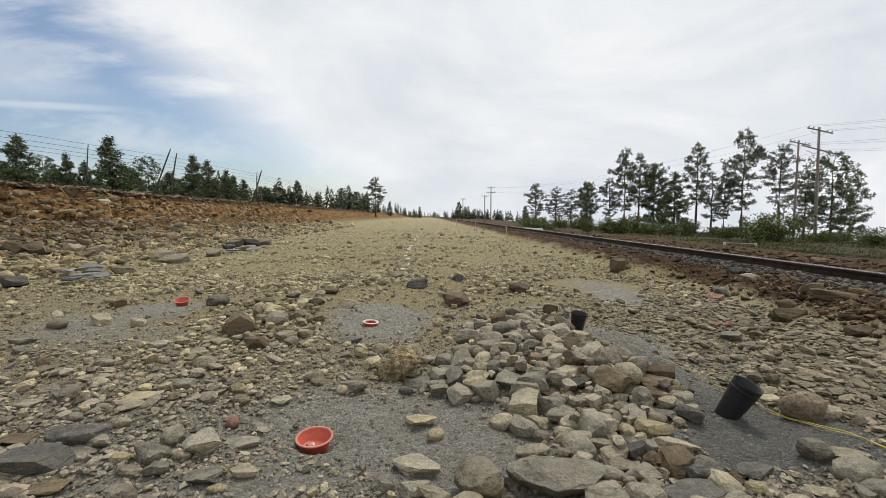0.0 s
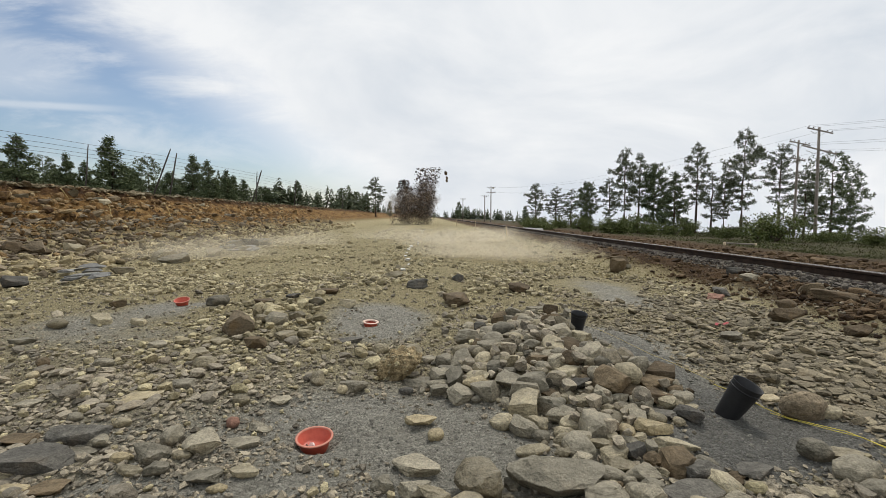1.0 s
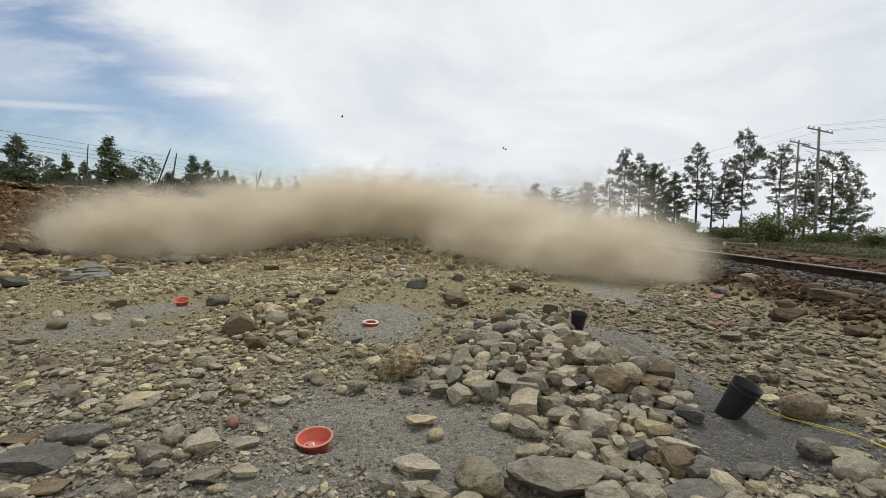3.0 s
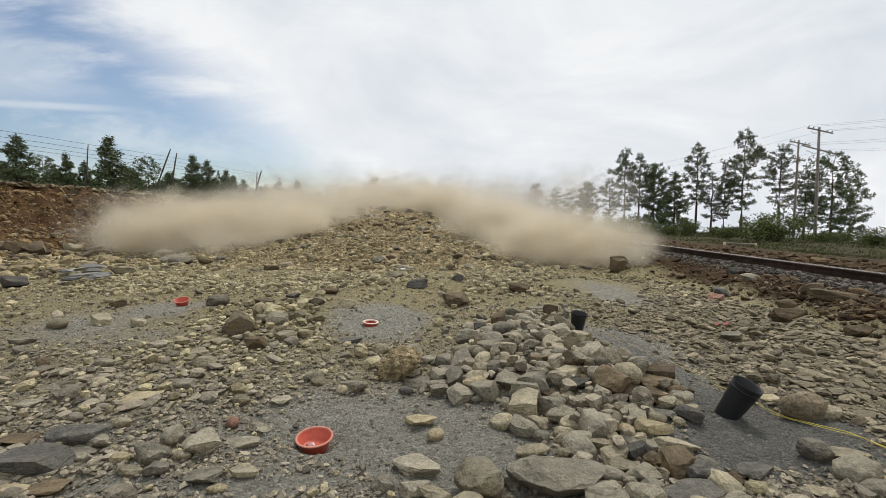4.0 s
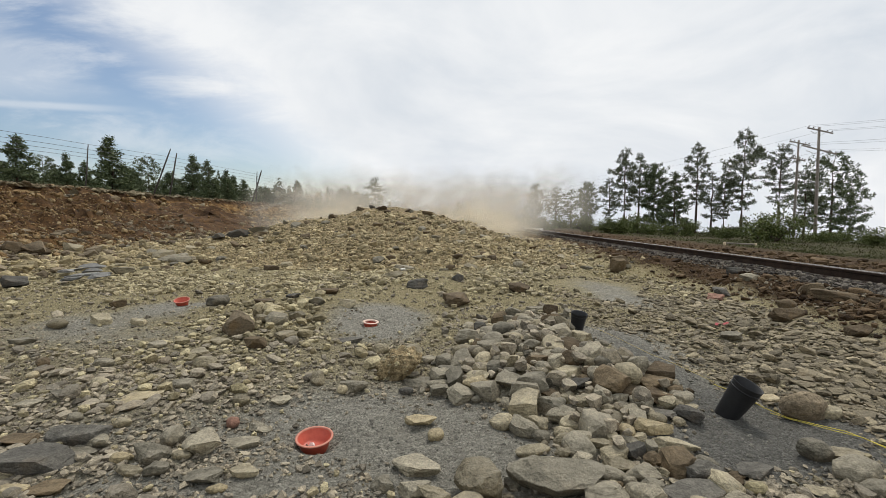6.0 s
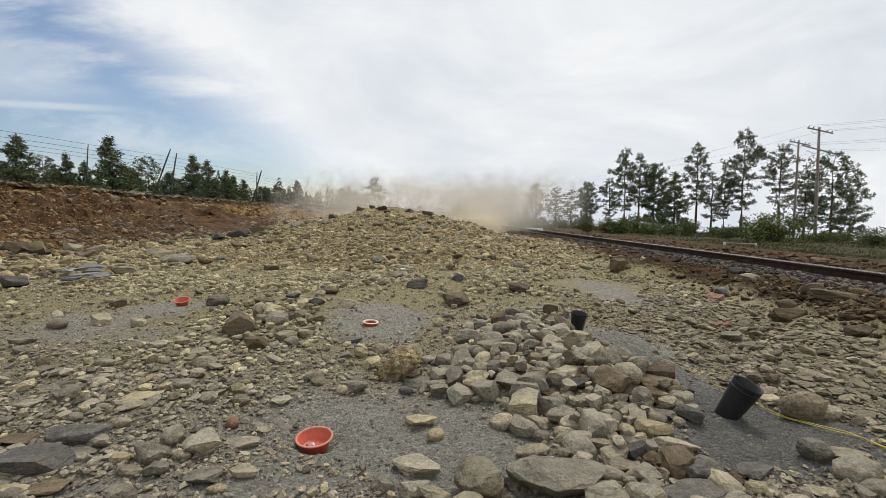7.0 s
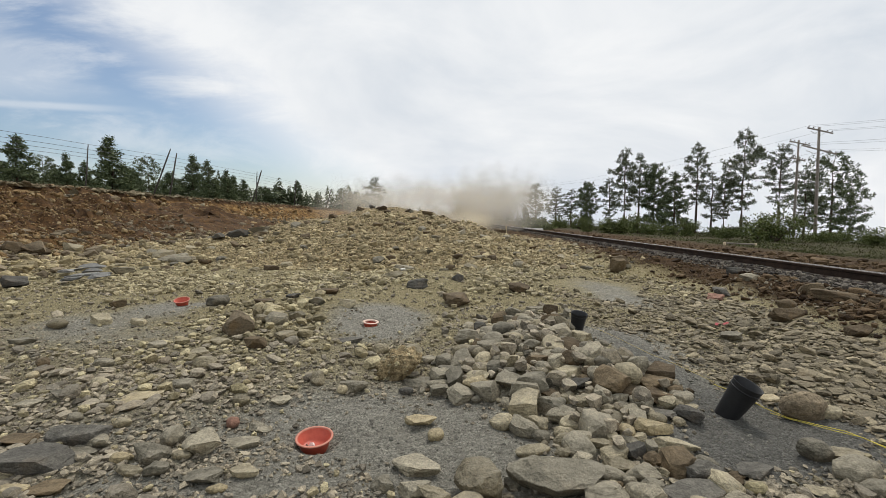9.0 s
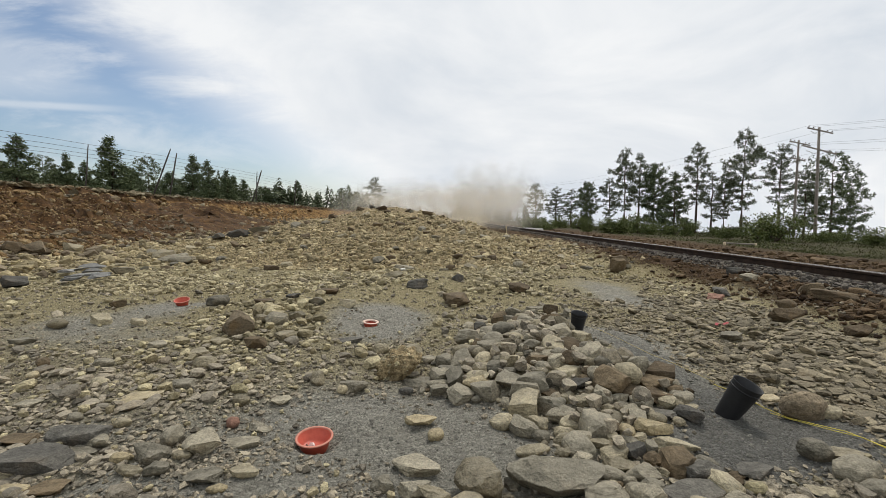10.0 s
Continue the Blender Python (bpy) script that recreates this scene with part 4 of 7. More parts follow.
boulder(2.14, 2.55, 0.27, 0.17, 0.15, 4, PITTED, "cobble")
boulder(1.76, 2.02, 0.13, 0.13, 0.08, 4, GREY, "cobble")
boulder(1.90, 2.02, 0.17, 0.12, 0.04, -11, TAN, "slab")
boulder(1.81, 1.86, 0.22, 0.13, 0.08, 8, GREY, "cobble")
boulder(1.80, 1.74, 0.18, 0.11, 0.06, 6, GREY, "cobble")
boulder(1.58, 1.75, 0.15, 0.08, 0.02, -8, TAN, "slab")
boulder(2.28, 2.53, 0.14, 0.10, 0.06, 6, TAN, "cobble")
boulder(2.10, 2.77, 0.15, 0.10, 0.03, 12, OCHRE, "slab")
boulder(2.78, 4.22, 0.21, 0.20, 0.06, 4, GREY, "slab")
boulder(4.22, 4.42, 0.28, 0.19, 0.12, -6, BROWN, "block")
boulder(5.07, 5.77, 0.56, 0.41, 0.12, -5, BROWN, "slab")
boulder(5.15, 6.14, 0.26, 0.31, 0.19, -11, BROWN, "block")
boulder(3.89, 4.97, 0.35, 0.25, 0.15, -12, BROWN, "block")
boulder(4.32, 5.51, 0.22, 0.18, 0.11, 1, BROWN, "cobble")
boulder(3.90, 6.31, 0.30, 0.26, 0.08, 13, RED, "slab")
boulder(4.19, 6.62, 0.28, 0.35, 0.10, 6, DARK, "slab")
boulder(5.32, 5.34, 0.27, 0.31, 0.09, 1, BROWN, "slab")
boulder(4.98, 7.12, 0.33, 0.20, 0.13, -12, GREY, "block")
boulder(5.34, 8.07, 0.28, 0.22, 0.14, -3, DARK, "block")
boulder(1.15, 4.17, 0.15, 0.19, 0.16, 11, TAN, "block")
boulder(1.21, 3.79, 0.20, 0.22, 0.14, -12, TAN, "block")
boulder(3.72, 9.44, 0.37, 0.46, 0.32, -1, BROWN, "block")
boulder(4.06, 9.89, 0.30, 0.36, 0.11, 14, GREY, "slab")
boulder(0.80, 4.32, 0.25, 0.12, 0.07, -10, GREY, "block")
boulder(0.83, 5.07, 0.19, 0.12, 0.07, -14, GREY, "block")
boulder(1.01, 3.20, 0.12, 0.14, 0.08, -5, GREY, "block")
boulder(1.03, 3.00, 0.12, 0.09, 0.06, -1, TAN, "block")
boulder(0.71, 3.46, 0.16, 0.11, 0.07, 10, GREY, "cobble")
boulder(0.55, 3.70, 0.17, 0.10, 0.06, -1, TAN, "block")
boulder(0.44, 4.05, 0.17, 0.26, 0.09, 13, GREY, "slab")
boulder(0.76, 2.65, 0.11, 0.09, 0.06, -11, TAN, "block")
boulder(0.88, 2.57, 0.11, 0.09, 0.05, -13, GREY, "block")
boulder(0.83, 2.32, 0.09, 0.07, 0.04, 5, GREY, "cobble")
boulder(0.69, 2.70, 0.14, 0.08, 0.05, 5, BROWN, "block")
boulder(1.05, 2.58, 0.12, 0.08, 0.05, 10, GREY, "block")
boulder(0.68, 2.05, 0.09, 0.06, 0.04, -13, GREY, "block")
boulder(0.58, 2.05, 0.10, 0.06, 0.04, -2, TAN, "block")
boulder(0.51, 2.24, 0.10, 0.07, 0.05, 8, GREY, "block")
boulder(1.00, 2.02, 0.10, 0.08, 0.05, 4, BROWN, "block")
boulder(1.13, 2.07, 0.09, 0.05, 0.03, -4, DARK, "block")
boulder(-0.03, 3.00, 0.17, 0.08, 0.05, 3, GREY, "cobble")
boulder(0.05, 2.88, 0.12, 0.06, 0.03, 14, TAN, "cobble")
boulder(-0.28, 3.65, 0.23, 0.16, 0.10, -6, TAN, "block")
boulder(-0.55, 3.85, 0.15, 0.13, 0.08, 2, TAN, "cobble")
boulder(-0.13, 3.51, 0.14, 0.16, 0.05, -7, GREY, "slab")
boulder(-1.86, 4.51, 0.17, 0.12, 0.07, -13, TAN, "block")
boulder(-1.54, 4.63, 0.21, 0.14, 0.09, -5, TAN, "block")
boulder(-1.51, 5.27, 0.24, 0.15, 0.09, -14, GREY, "block")
boulder(-1.14, 5.26, 0.21, 0.14, 0.09, -12, TAN, "block")
boulder(-0.88, 7.87, 0.34, 0.21, 0.13, -11, TAN, "block")
boulder(0.25, 7.31, 0.20, 0.18, 0.11, 5, DARK, "block")
boulder(1.18, 6.76, 0.34, 0.22, 0.14, 3, BROWN, "block")
boulder(1.07, 5.04, 0.24, 0.13, 0.08, -13, GREY, "block")
boulder(-3.26, 4.68, 0.19, 0.13, 0.08, -8, TAN, "block")
boulder(-3.68, 4.70, 0.24, 0.16, 0.10, -1, TAN, "block")
boulder(-3.98, 4.51, 0.20, 0.15, 0.09, -5, TAN, "cobble")
boulder(-2.46, 3.75, 0.19, 0.15, 0.04, 5, GREY, "slab")
boulder(-3.85, 3.99, 0.21, 0.15, 0.05, -6, GREY, "slab")
boulder(-1.03, 2.75, 0.14, 0.11, 0.03, -10, GREY, "slab")
boulder(-2.33, 2.93, 0.11, 0.08, 0.05, 8, TAN, "cobble")
boulder(-2.46, 2.77, 0.16, 0.09, 0.03, -13, GREY, "slab")
boulder(-2.56, 2.66, 0.15, 0.10, 0.03, 13, GREY, "slab")
boulder(-6.56, 10.74, 0.70, 0.57, 0.25, -19, GREY)
boulder(3.96, 9.90, 0.45, 0.34, 0.29, -3, BROWN)
boulder(-7.46, 15.88, 0.60, 0.46, 0.26, -11, GREY, "slab")
boulder(-7.28, 16.77, 0.76, 0.54, 0.29, -15, DARK, "slab")
boulder(-7.01, 17.21, 0.65, 0.40, 0.26, 22, GREY)
boulder(-7.24, 14.89, 0.45, 0.34, 0.15, 11, DARK, "slab")
boulder(-6.54, 14.49, 0.48, 0.34, 0.14, -11, GREY)
boulder(-9.97, 10.17, 0.51, 0.41, 0.26, -23, BROWN)
boulder(-9.71, 10.40, 0.68, 0.49, 0.20, -13, BROWN)
boulder(-9.73, 11.59, 0.50, 0.35, 0.24, 8, TAN)
boulder(-6.54, 12.49, 0.47, 0.38, 0.23, -8, TAN)


def plate(x, y, w, d, h, turn, tip, lift):
    """A thin plate of slate lying tipped on others."""
    global rock_count
    rock_count += 1
    PLACED.append((x, y, w, d))
    v, f = rock_shape(2900 + rock_count, 3, "slab")
    ob = new("slate_plate", mesh_from("slate_plate", v * np.array([w, d, h]), f, SLATE, True, 20))
    ob.matrix_basis = pose(x, y, gz(x, y) + lift, rock_count * 7 % 19 - 4, tip, turn)
    tagged(ob, ROCK_LABEL["blue_grey_slate"], "rock", "slate plates")


plate(-6.28, 7.52, 0.42, 0.23, 0.059, -22, -5, 0.10)
plate(-6.53, 8.02, 0.50, 0.21, 0.041, 2, -5, 0.07)
plate(-6.76, 8.50, 0.45, 0.20, 0.047, -6, -1, 0.09)
plate(-7.03, 8.50, 0.36, 0.31, 0.045, 1, -5, 0.11)
plate(-7.10, 9.04, 0.42, 0.28, 0.048, 0, -2, 0.11)
plate(-7.62, 9.45, 0.50, 0.28, 0.037, -26, -2, 0.09)
plate(-5.93, 7.03, 0.40, 0.25, 0.052, -9, -5, 0.10)
plate(-5.74, 7.33, 0.46, 0.26, 0.051, -17, 1, 0.12)
plate(-6.11, 7.87, 0.30, 0.27, 0.048, -28, -1, 0.10)
plate(-6.97, 8.18, 0.30, 0.22, 0.057, -1, 1, 0.13)
plate(-7.42, 15.21, 0.60, 0.39, 0.074, -3, -4, 0.06)
plate(-7.75, 16.57, 0.70, 0.44, 0.081, -10, -1, 0.14)
plate(-6.90, 15.53, 0.60, 0.48, 0.080, -18, -2, 0.06)
plate(-6.04, 14.06, 0.50, 0.43, 0.080, -26, 2, 0.13)
plate(-6.56, 13.79, 0.50, 0.43, 0.074, -30, -2, 0.08)
plate(-8.27, 18.19, 0.60, 0.39, 0.077, -6, -2, 0.13)


def clear_of_rocks(x, y):
    """True where no single rock lies."""
    free = np.ones(len(x), bool)
    for rx, ry, w, d in PLACED:
        free &= ((x - rx) / (0.44 * w + 0.012)) ** 2 + ((y - ry) / (0.44 * d + 0.012)) ** 2 > 1
    return free


TAKEN = {}


def packed(x, y, s, tight=0.42):
    """Which of these stones lie side by side without running into one another, the largest first."""
    cell = 0.12
    chosen = []
    for i in np.argsort(-s):
        r, cx, cy = float(s[i]) * tight, int(x[i] // cell), int(y[i] // cell)
        reach = 1 + int((r + 0.05) // cell)
        px, py = float(x[i]), float(y[i])
        if any((px - ox) ** 2 + (py - oy) ** 2 < (r + o) ** 2 for a in range(cx - reach, cx + reach + 1) for c in range(cy - reach, cy + reach + 1) for ox, oy, o in TAKEN.get((a, c), ())):
            continue
        TAKEN.setdefault((cx, cy), []).append((px, py, r))
        chosen.append(i)
    return np.array(chosen, int)


def pile(x, y):
    """How far the stones are heaped in the windrows between the holes."""
    p = bell(x, y, 0.75, 3.3, 0.62, 0.75, 1.3) + bell(x, y, 1.2, 2.7, 0.32, 0.45, 1.2) + bell(x, y, 0.95, 4.5, 0.5, 0.6, 1.1) + bell(x, y, 0.75, 2.3, 0.4, 0.35, 1.0)
    return p + bell(x, y, 0.1, 3.15, 0.35, 0.25, 0.9) + bell(x, y, 0.6, 1.75, 0.9, 0.2, 0.8)


STONE_LABEL = {"grey_basalt": "fist-sized grey basalt stone on the gravel", "tan_basalt": "fist-sized pale tan stone on the gravel", "brown_basalt": "fist-sized brown stone on the gravel"}


def make_stones():
    rng = np.random.RandomState(12)

    def field(n, near, far, keep):
        y = 1 / rng.uniform(1 / far, 1 / near, n)
        x = rng.uniform(-1.18, 1.18, n) * (y + 0.3)
        u = x + 0.03 * y
        chance = np.clip(0.55 + 2.2 * octaves(x * 0.9, y * 0.9, 41), 0.12, 1.0) * np.clip(1 - 1.1 * bare(x, y), 0.02, 1)
        ok = (rng.uniform(0, 1, n) < chance * keep) & (u < 4.15) & (u > -9.5)
        ok &= clear_of_rocks(x, y) & (bare(x, y) < 1.0)
        return x[ok], y[ok]

    # stones heaped in windrows, two deep; the larger ones close by lie singly
    n = 5200
    x, y = rng.uniform(-0.5, 1.9, n), rng.uniform(1.5, 5.6, n)
    s = np.clip(rng.lognormal(math.log(0.058), 0.55, n), 0.022, 0.18)
    ok = (pile(x, y) > rng.uniform(0.35, 0.95, n)) & clear_of_rocks(x, y) & (bare(x, y) < 0.9)
    x, y, s = x[ok], y[ok], s[ok]
    ok = packed(x, y, s, 0.40)
    x, y, s = x[ok], y[ok], s[ok]
    single = np.arange(len(x)) < 300
    styles = ("block", "slab", "block", "cobble", "slab", "block", "cobble")
    shapes = [rock_shape(4000 + k, 3, styles[k % 7]) for k in range(14)]
    meshes = {}
    for i in np.where(single)[0]:
        kind, tone = rng.randint(14), (GREY, TAN, GREY, BROWN, GREY, TAN)[rng.randint(6)]
        if (kind, tone.name) not in meshes:
            meshes[kind, tone.name] = mesh_from("stone", shapes[kind][0] * 0.12, shapes[kind][1], tone, True, 0 if styles[kind % 7] == "cobble" else 22)
        stone = new("stone", meshes[kind, tone.name])
        k = s[i] * rng.uniform(0.9, 1.2, 3) * np.array([1.2, 0.95, 0.75])
        stone.matrix_basis = Matrix.Translation((x[i], y[i], gz(x[i], y[i]) + 0.28 * k[2])) @ pose(0, 0, 0, *rng.uniform(-20, 20, 2), rng.uniform(0, 360)) @ Matrix.Diagonal((*(k / 0.12), 1))
        tagged(stone, STONE_LABEL[tone.name], "stone", "stones on the cut floor")
    x, y, s = x[~single], y[~single], s[~single]
    ob = new("piled_stone", scatter("piled_stone", on_ground(x, y), s, PEBBLE, 15, 2, (0.6, 1.0), 0.2, 20))
    tagged(ob, "angular grey and tan basalt stones heaped in loose windrows", "stones", kind="stuff")
    n = 2600
    x, y = rng.uniform(-0.3, 1.7, n), rng.uniform(2.0, 5.2, n)
    s = np.clip(rng.lognormal(math.log(0.058), 0.35, n), 0.03, 0.12)
    ok = (pile(x, y) > rng.uniform(0.75, 1.25, n)) & clear_of_rocks(x, y) & (bare(x, y) < 0.5)
    x, y, s = x[ok], y[ok], s[ok]
    below = dict(TAKEN)
    TAKEN.clear()
    ok = packed(x, y, s, 0.56)
    TAKEN.clear()
    TAKEN.update(below)
    p = on_ground(x[ok], y[ok])
    p[:, 2] += 0.038
    ob = new("piled_stone", scatter("piled_stone", p, s[ok], PEBBLE, 25, 2, (0.6, 1.0), 0.15, 20))
    tagged(ob, "upper layer of broken basalt stones on the windrows", "stones", kind="stuff")
    # flat slabby stones towards the track, lapped like shingle
    n = 30000
    y = 1 / rng.uniform(1 / 8.5, 1 / 2.2, n)
    x = along(1.75 + 2.55 * rng.beta(1.5, 1.15, n), y)
    ok = (rng.uniform(0, 1, n) > bare(x, y)) & clear_of_rocks(x, y) & (bare(x, y) < 0.8)
    x, y = x[ok], y[ok]
    s = np.clip(rng.lognormal(math.log(0.027), 0.5, len(x)), 0.013, 0.12) * (1 + y / 30)
    ok = packed(x, y, s, 0.36)
    x, y, s = x[ok], y[ok], s[ok]
    strew("slabby_stone", "flat slabby basalt fragments beside the railway track", "stones", x, y, s, SLAB_PEBBLE, 5, (0.18, 0.5), 0.1, top=2)
    # gravel over the near floor, coarse on the ridges and fine in the hollows
    x, y = field(74000, 1.35, 9, 1.0)
    ridge = bell(x, y, -1.7, 5.3, 0.9, 1.3, 1.0) + bell(x, y, -0.6, 7.4, 2.4, 0.8, 1.0)
    s = np.clip(rng.lognormal(math.log(0.026), 0.55, len(x)) * (1 + 0.9 * ridge), 0.010, 0.13) * (1 + y / 60)
    clean = (s < 0.045) | (bare(x, y) < 0.3)
    x, y, s, ridge = x[clean], y[clean], s[clean], ridge[clean]
    ok = packed(x, y, s, 0.40)
    x, y, s, ridge = x[ok], y[ok], s[ok], ridge[ok]
    tan = rng.uniform(0, 1, len(x)) < np.clip(0.12 * y - 0.1 + ridge, 0.05, 0.92)
    strew("gravel", "loose grey broken gravel strewn over the cut floor", "gravel", x[~tan], y[~tan], s[~tan], PEBBLE, 2, (0.3, 0.65), 0.18, top=2)
    strew("gravel", "loose tan broken gravel on the low ridges", "gravel", x[tan], y[tan], s[tan], TAN_PEBBLE, 22, (0.45, 0.9), 0.16, top=2)
    # the floor beside and behind the near ground
    n = 21000
    x, y = rng.uniform(-9, 4.8, n), rng.uniform(-6, 7, n)
    chance = np.clip(0.45 + 2.2 * octaves(x * 0.9, y * 0.9, 41), 0.1, 1.0)
    ok = (np.abs(x) > 1.16 * (y + 0.3)) & (rng.uniform(0, 1, n) < chance)
    n = 9000
    bx, by = rng.uniform(-4.2, 4.2, n), rng.uniform(-4.0, 1.55, n)
    inside = (rng.uniform(0, 1, n) < np.clip(0.5 + 2.2 * octaves(bx * 0.9, by * 0.9, 41), 0.1, 1.0)) & ((np.abs(bx) < 1.2 * (by + 0.3)) | (by < 0.6))
    x, y = np.concatenate([x[ok], bx[inside]]), np.concatenate([y[ok], by[inside]])
    s = np.clip(rng.lognormal(math.log(0.04), 0.55, len(x)), 0.014, 0.2)
    ok = clear_of_rocks(x, y)
    x, y, s = x[ok], y[ok], s[ok]
    for some, level in ((s < 0.075, 0), (s >= 0.075, 1)):
        ob = new("gravel", scatter("gravel", on_ground(x[some], y[some]), s[some], PEBBLE, 18 + level, level, (0.5, 0.9), 0.2, 14, 7 * level))
        tagged(ob, "loose broken gravel over the floor of the cut", "gravel", kind="stuff")
    x, y = field(90000, 6.5, 42, 1.0)
    s = np.clip(rng.lognormal(math.log(0.022), 0.55, len(x)), 0.01, 0.10) * (1 + y / 16)
    strew("gravel", "tan broken gravel over the far floor of the cut", "gravel", x, y, s, TAN_PEBBLE, 14)
    # fines between the stones
    n = 23000
    y = 1 / rng.uniform(1 / 9.0, 1 / 1.3, n)
    x = rng.uniform(-1.15, 1.15, n) * (y + 0.2)
    ok = rng.uniform(0, 1, n) > 0.8 * bare(x, y)
    x, y = x[ok], y[ok]
    s = np.clip(rng.lognormal(math.log(0.017), 0.45, len(x)), 0.006, 0.05) * (1 + y / 9)
    ob = new("fine_gravel", scatter("fine_gravel", on_ground(x, y), s, PEBBLE, 4, 0, (0.5, 0.9), 0.25, 14, 0))
    tagged(ob, "fine grey crushed rock grit between the stones", "gravel", kind="stuff")
    # grit and crumbs on the open crush
    n = 16000
    y = 1 / rng.uniform(1 / 6.5, 1 / 1.35, n)
    x = rng.uniform(-1.1, 1.1, n) * (y + 0.2)
    ok = (bare(x, y) > 0.3) & (octaves(x * 3, y * 3, 43) > rng.uniform(-0.35, 0.25, n))
    x, y = x[ok], y[ok]
    s = np.clip(rng.lognormal(math.log(0.010), 0.5, len(x)), 0.004, 0.04)
    ob = new("grit", scatter("grit", on_ground(x, y), s, GRIT, 44, 0, (0.5, 0.9), 0.3, 14, 0))
    tagged(ob, "crumbs of grey crushed rock on the open hollows", "grit", kind="stuff")
    # rubble shoulder under the ballast
    n = 4200
    y = 1 / rng.uniform(1 / 40, 1 / 3.6, n)
    x = along(np.minimum(rng.normal(5.2, 0.45, n), 6.0), y)
    s = np.clip(rng.lognormal(math.log(0.032), 0.65, n), 0.012, 0.22)
    strew("shoulder_rubble", "dark brown soil rubble along the ballast shoulder", "rubble", x, y, s, SHOULDER_STONES, 6, (0.4, 0.8), 0.3, top=2)
    n = 3500
    y = 1 / rng.uniform(1 / 60, 1 / 7.0, n)
    x = along(rng.uniform(9.0, 17.5, n), y)
    s = np.clip(rng.lognormal(math.log(0.12), 0.5, n), 0.04, 0.5)
    strew("verge_rubble", "dark brown stones and soil on the verge beyond the track", "rubble", x, y, s, SHOULDER_STONES, 16, (0.4, 0.8), 0.3, top=2)
    # bank
    n = 10500
    y = 1 / rng.uniform(1 / 60, 1 / 6.0, n)
    x = along(-16.0 + rng.beta(0.9, 1.2, n) * 7.0, y)
    s = np.clip(rng.lognormal(math.log(0.05), 0.6, n), 0.02, 0.42) * (1 + y / 50)
    s = s * np.where(x + 0.03 * y < -12.8, 1.5, 1.0)
    strew("bank_rubble", "rusty brown soil clods and stones down the cut bank", "rubble", x, y, s, SOIL_STONES, 7, (0.4, 0.8), 0.3, top=2)
    n = 7000
    y = 1 / rng.uniform(1 / 40, 1 / 5.0, n)
    x = along(-13.4 + rng.beta(2.2, 1.5, n) * 6.2, y)
    s = np.clip(rng.lognormal(math.log(0.07), 0.6, n), 0.025, 0.5)
    brown = rng.uniform(0, 1, n) < np.where(x + 0.03 * y < -8.8, 0.85, 0.45)
    strew("toe_rubble", "grey and tan broken stones at the toe of the bank", "rubble", x[~brown], y[~brown], s[~brown], RUBBLE, 17, (0.35, 0.8), 0.22, top=2)
    strew("toe_rubble", "brown soil-stained stones at the toe of the bank", "rubble", x[brown], y[brown], s[brown], BROWN_PEBBLE, 19, (0.35, 0.8), 0.22, top=2)


def make_turf_edge():
    """Sods of dry turf that hang over the lip of the bank."""
    rng = np.random.RandomState(61)
    n = 900
    y = 1 / rng.uniform(1 / 70, 1 / 8.0, n)
    u = rng.normal(-16.12, 0.1, n)
    x = along(u, y)
    s = np.clip(rng.lognormal(math.log(0.2), 0.4, n), 0.08, 0.5)
    p = np.stack([x, y, 2.42 + 0.16 * octaves(y * 0.7, u, 66) + rng.uniform(-0.07, 0.03, n)], 1)
    p[:, 2] = np.maximum(p[:, 2], ground_height(x, y) - 0.02)
    ob = new("turf_edge", scatter("turf_edge", p, s, TURF, 62, 1, (0.25, 0.5), 0.5, 14, 9, 0.0))
    tagged(ob, "torn sods of dry turf hanging over the bank", "turf", kind="stuff")


def make_talus():
    """Small broken stones over the lower slope of the bank."""
    rng = np.random.RandomState(71)
    n = 6500
    y = 1 / rng.uniform(1 / 48, 1 / 9.0, n)
    x = along(rng.uniform(-12.6, -7.8, n), y)
    s = np.clip(rng.lognormal(math.log(0.055), 0.5, n), 0.02, 0.3) * (1 + y / 45)
    brown = x + 0.03 * y < rng.normal(-9.8, 0.8, n)
    strew("talus", "small angular tan stones over the lower bank", "stones", x[~brown], y[~brown], s[~brown], RUBBLE, 72, (0.5, 0.9), 0.2)
    strew("talus", "small angular brown stones over the lower bank", "stones", x[brown], y[brown], s[brown], BROWN_PEBBLE, 74, (0.5, 0.9), 0.2)


def make_bank_rocks():
    """Slabs and rocks that stick out of the upper bank, one by one."""
    rng = random.Random(83)
    shapes = {}
    for k in range(130):
        y = 1 / rng.uniform(1 / 34, 1 / 9.5)
        x = along(rng.uniform(-15.8, -11.5), y)
        tone = rng.choice((BROWN, BROWN, TAN, GREY))
        kind = rng.randrange(7)
        if (kind, tone.name) not in shapes:
            v, f = rock_shape(6100 + kind, 3, ("slab", "block")[kind % 2])
            shapes[kind, tone.name] = mesh_from("bank_rock", v * 0.4, f, tone, True, 22)
        rock = new("bank_rock", shapes[kind, tone.name])
        s = rng.uniform(0.18, 0.55) / 0.4
        rock.matrix_basis = Matrix.Translation((x, y, gz(x, y) + 0.04 * s)) @ pose(0, 0, 0, rng.uniform(-20, 20), rng.uniform(-5, 25), rng.uniform(0, 360)) @ Matrix.Diagonal((s * 1.2, s * 0.85, s * 0.5, 1))
        tagged(rock, {"brown_basalt": "brown rock sticking out of the orange bank", "tan_basalt": "tan rock sticking out of the orange bank", "grey_basalt": "grey rock sticking out of the orange bank"}[tone.name], "rock", "rocks in the soil bank")


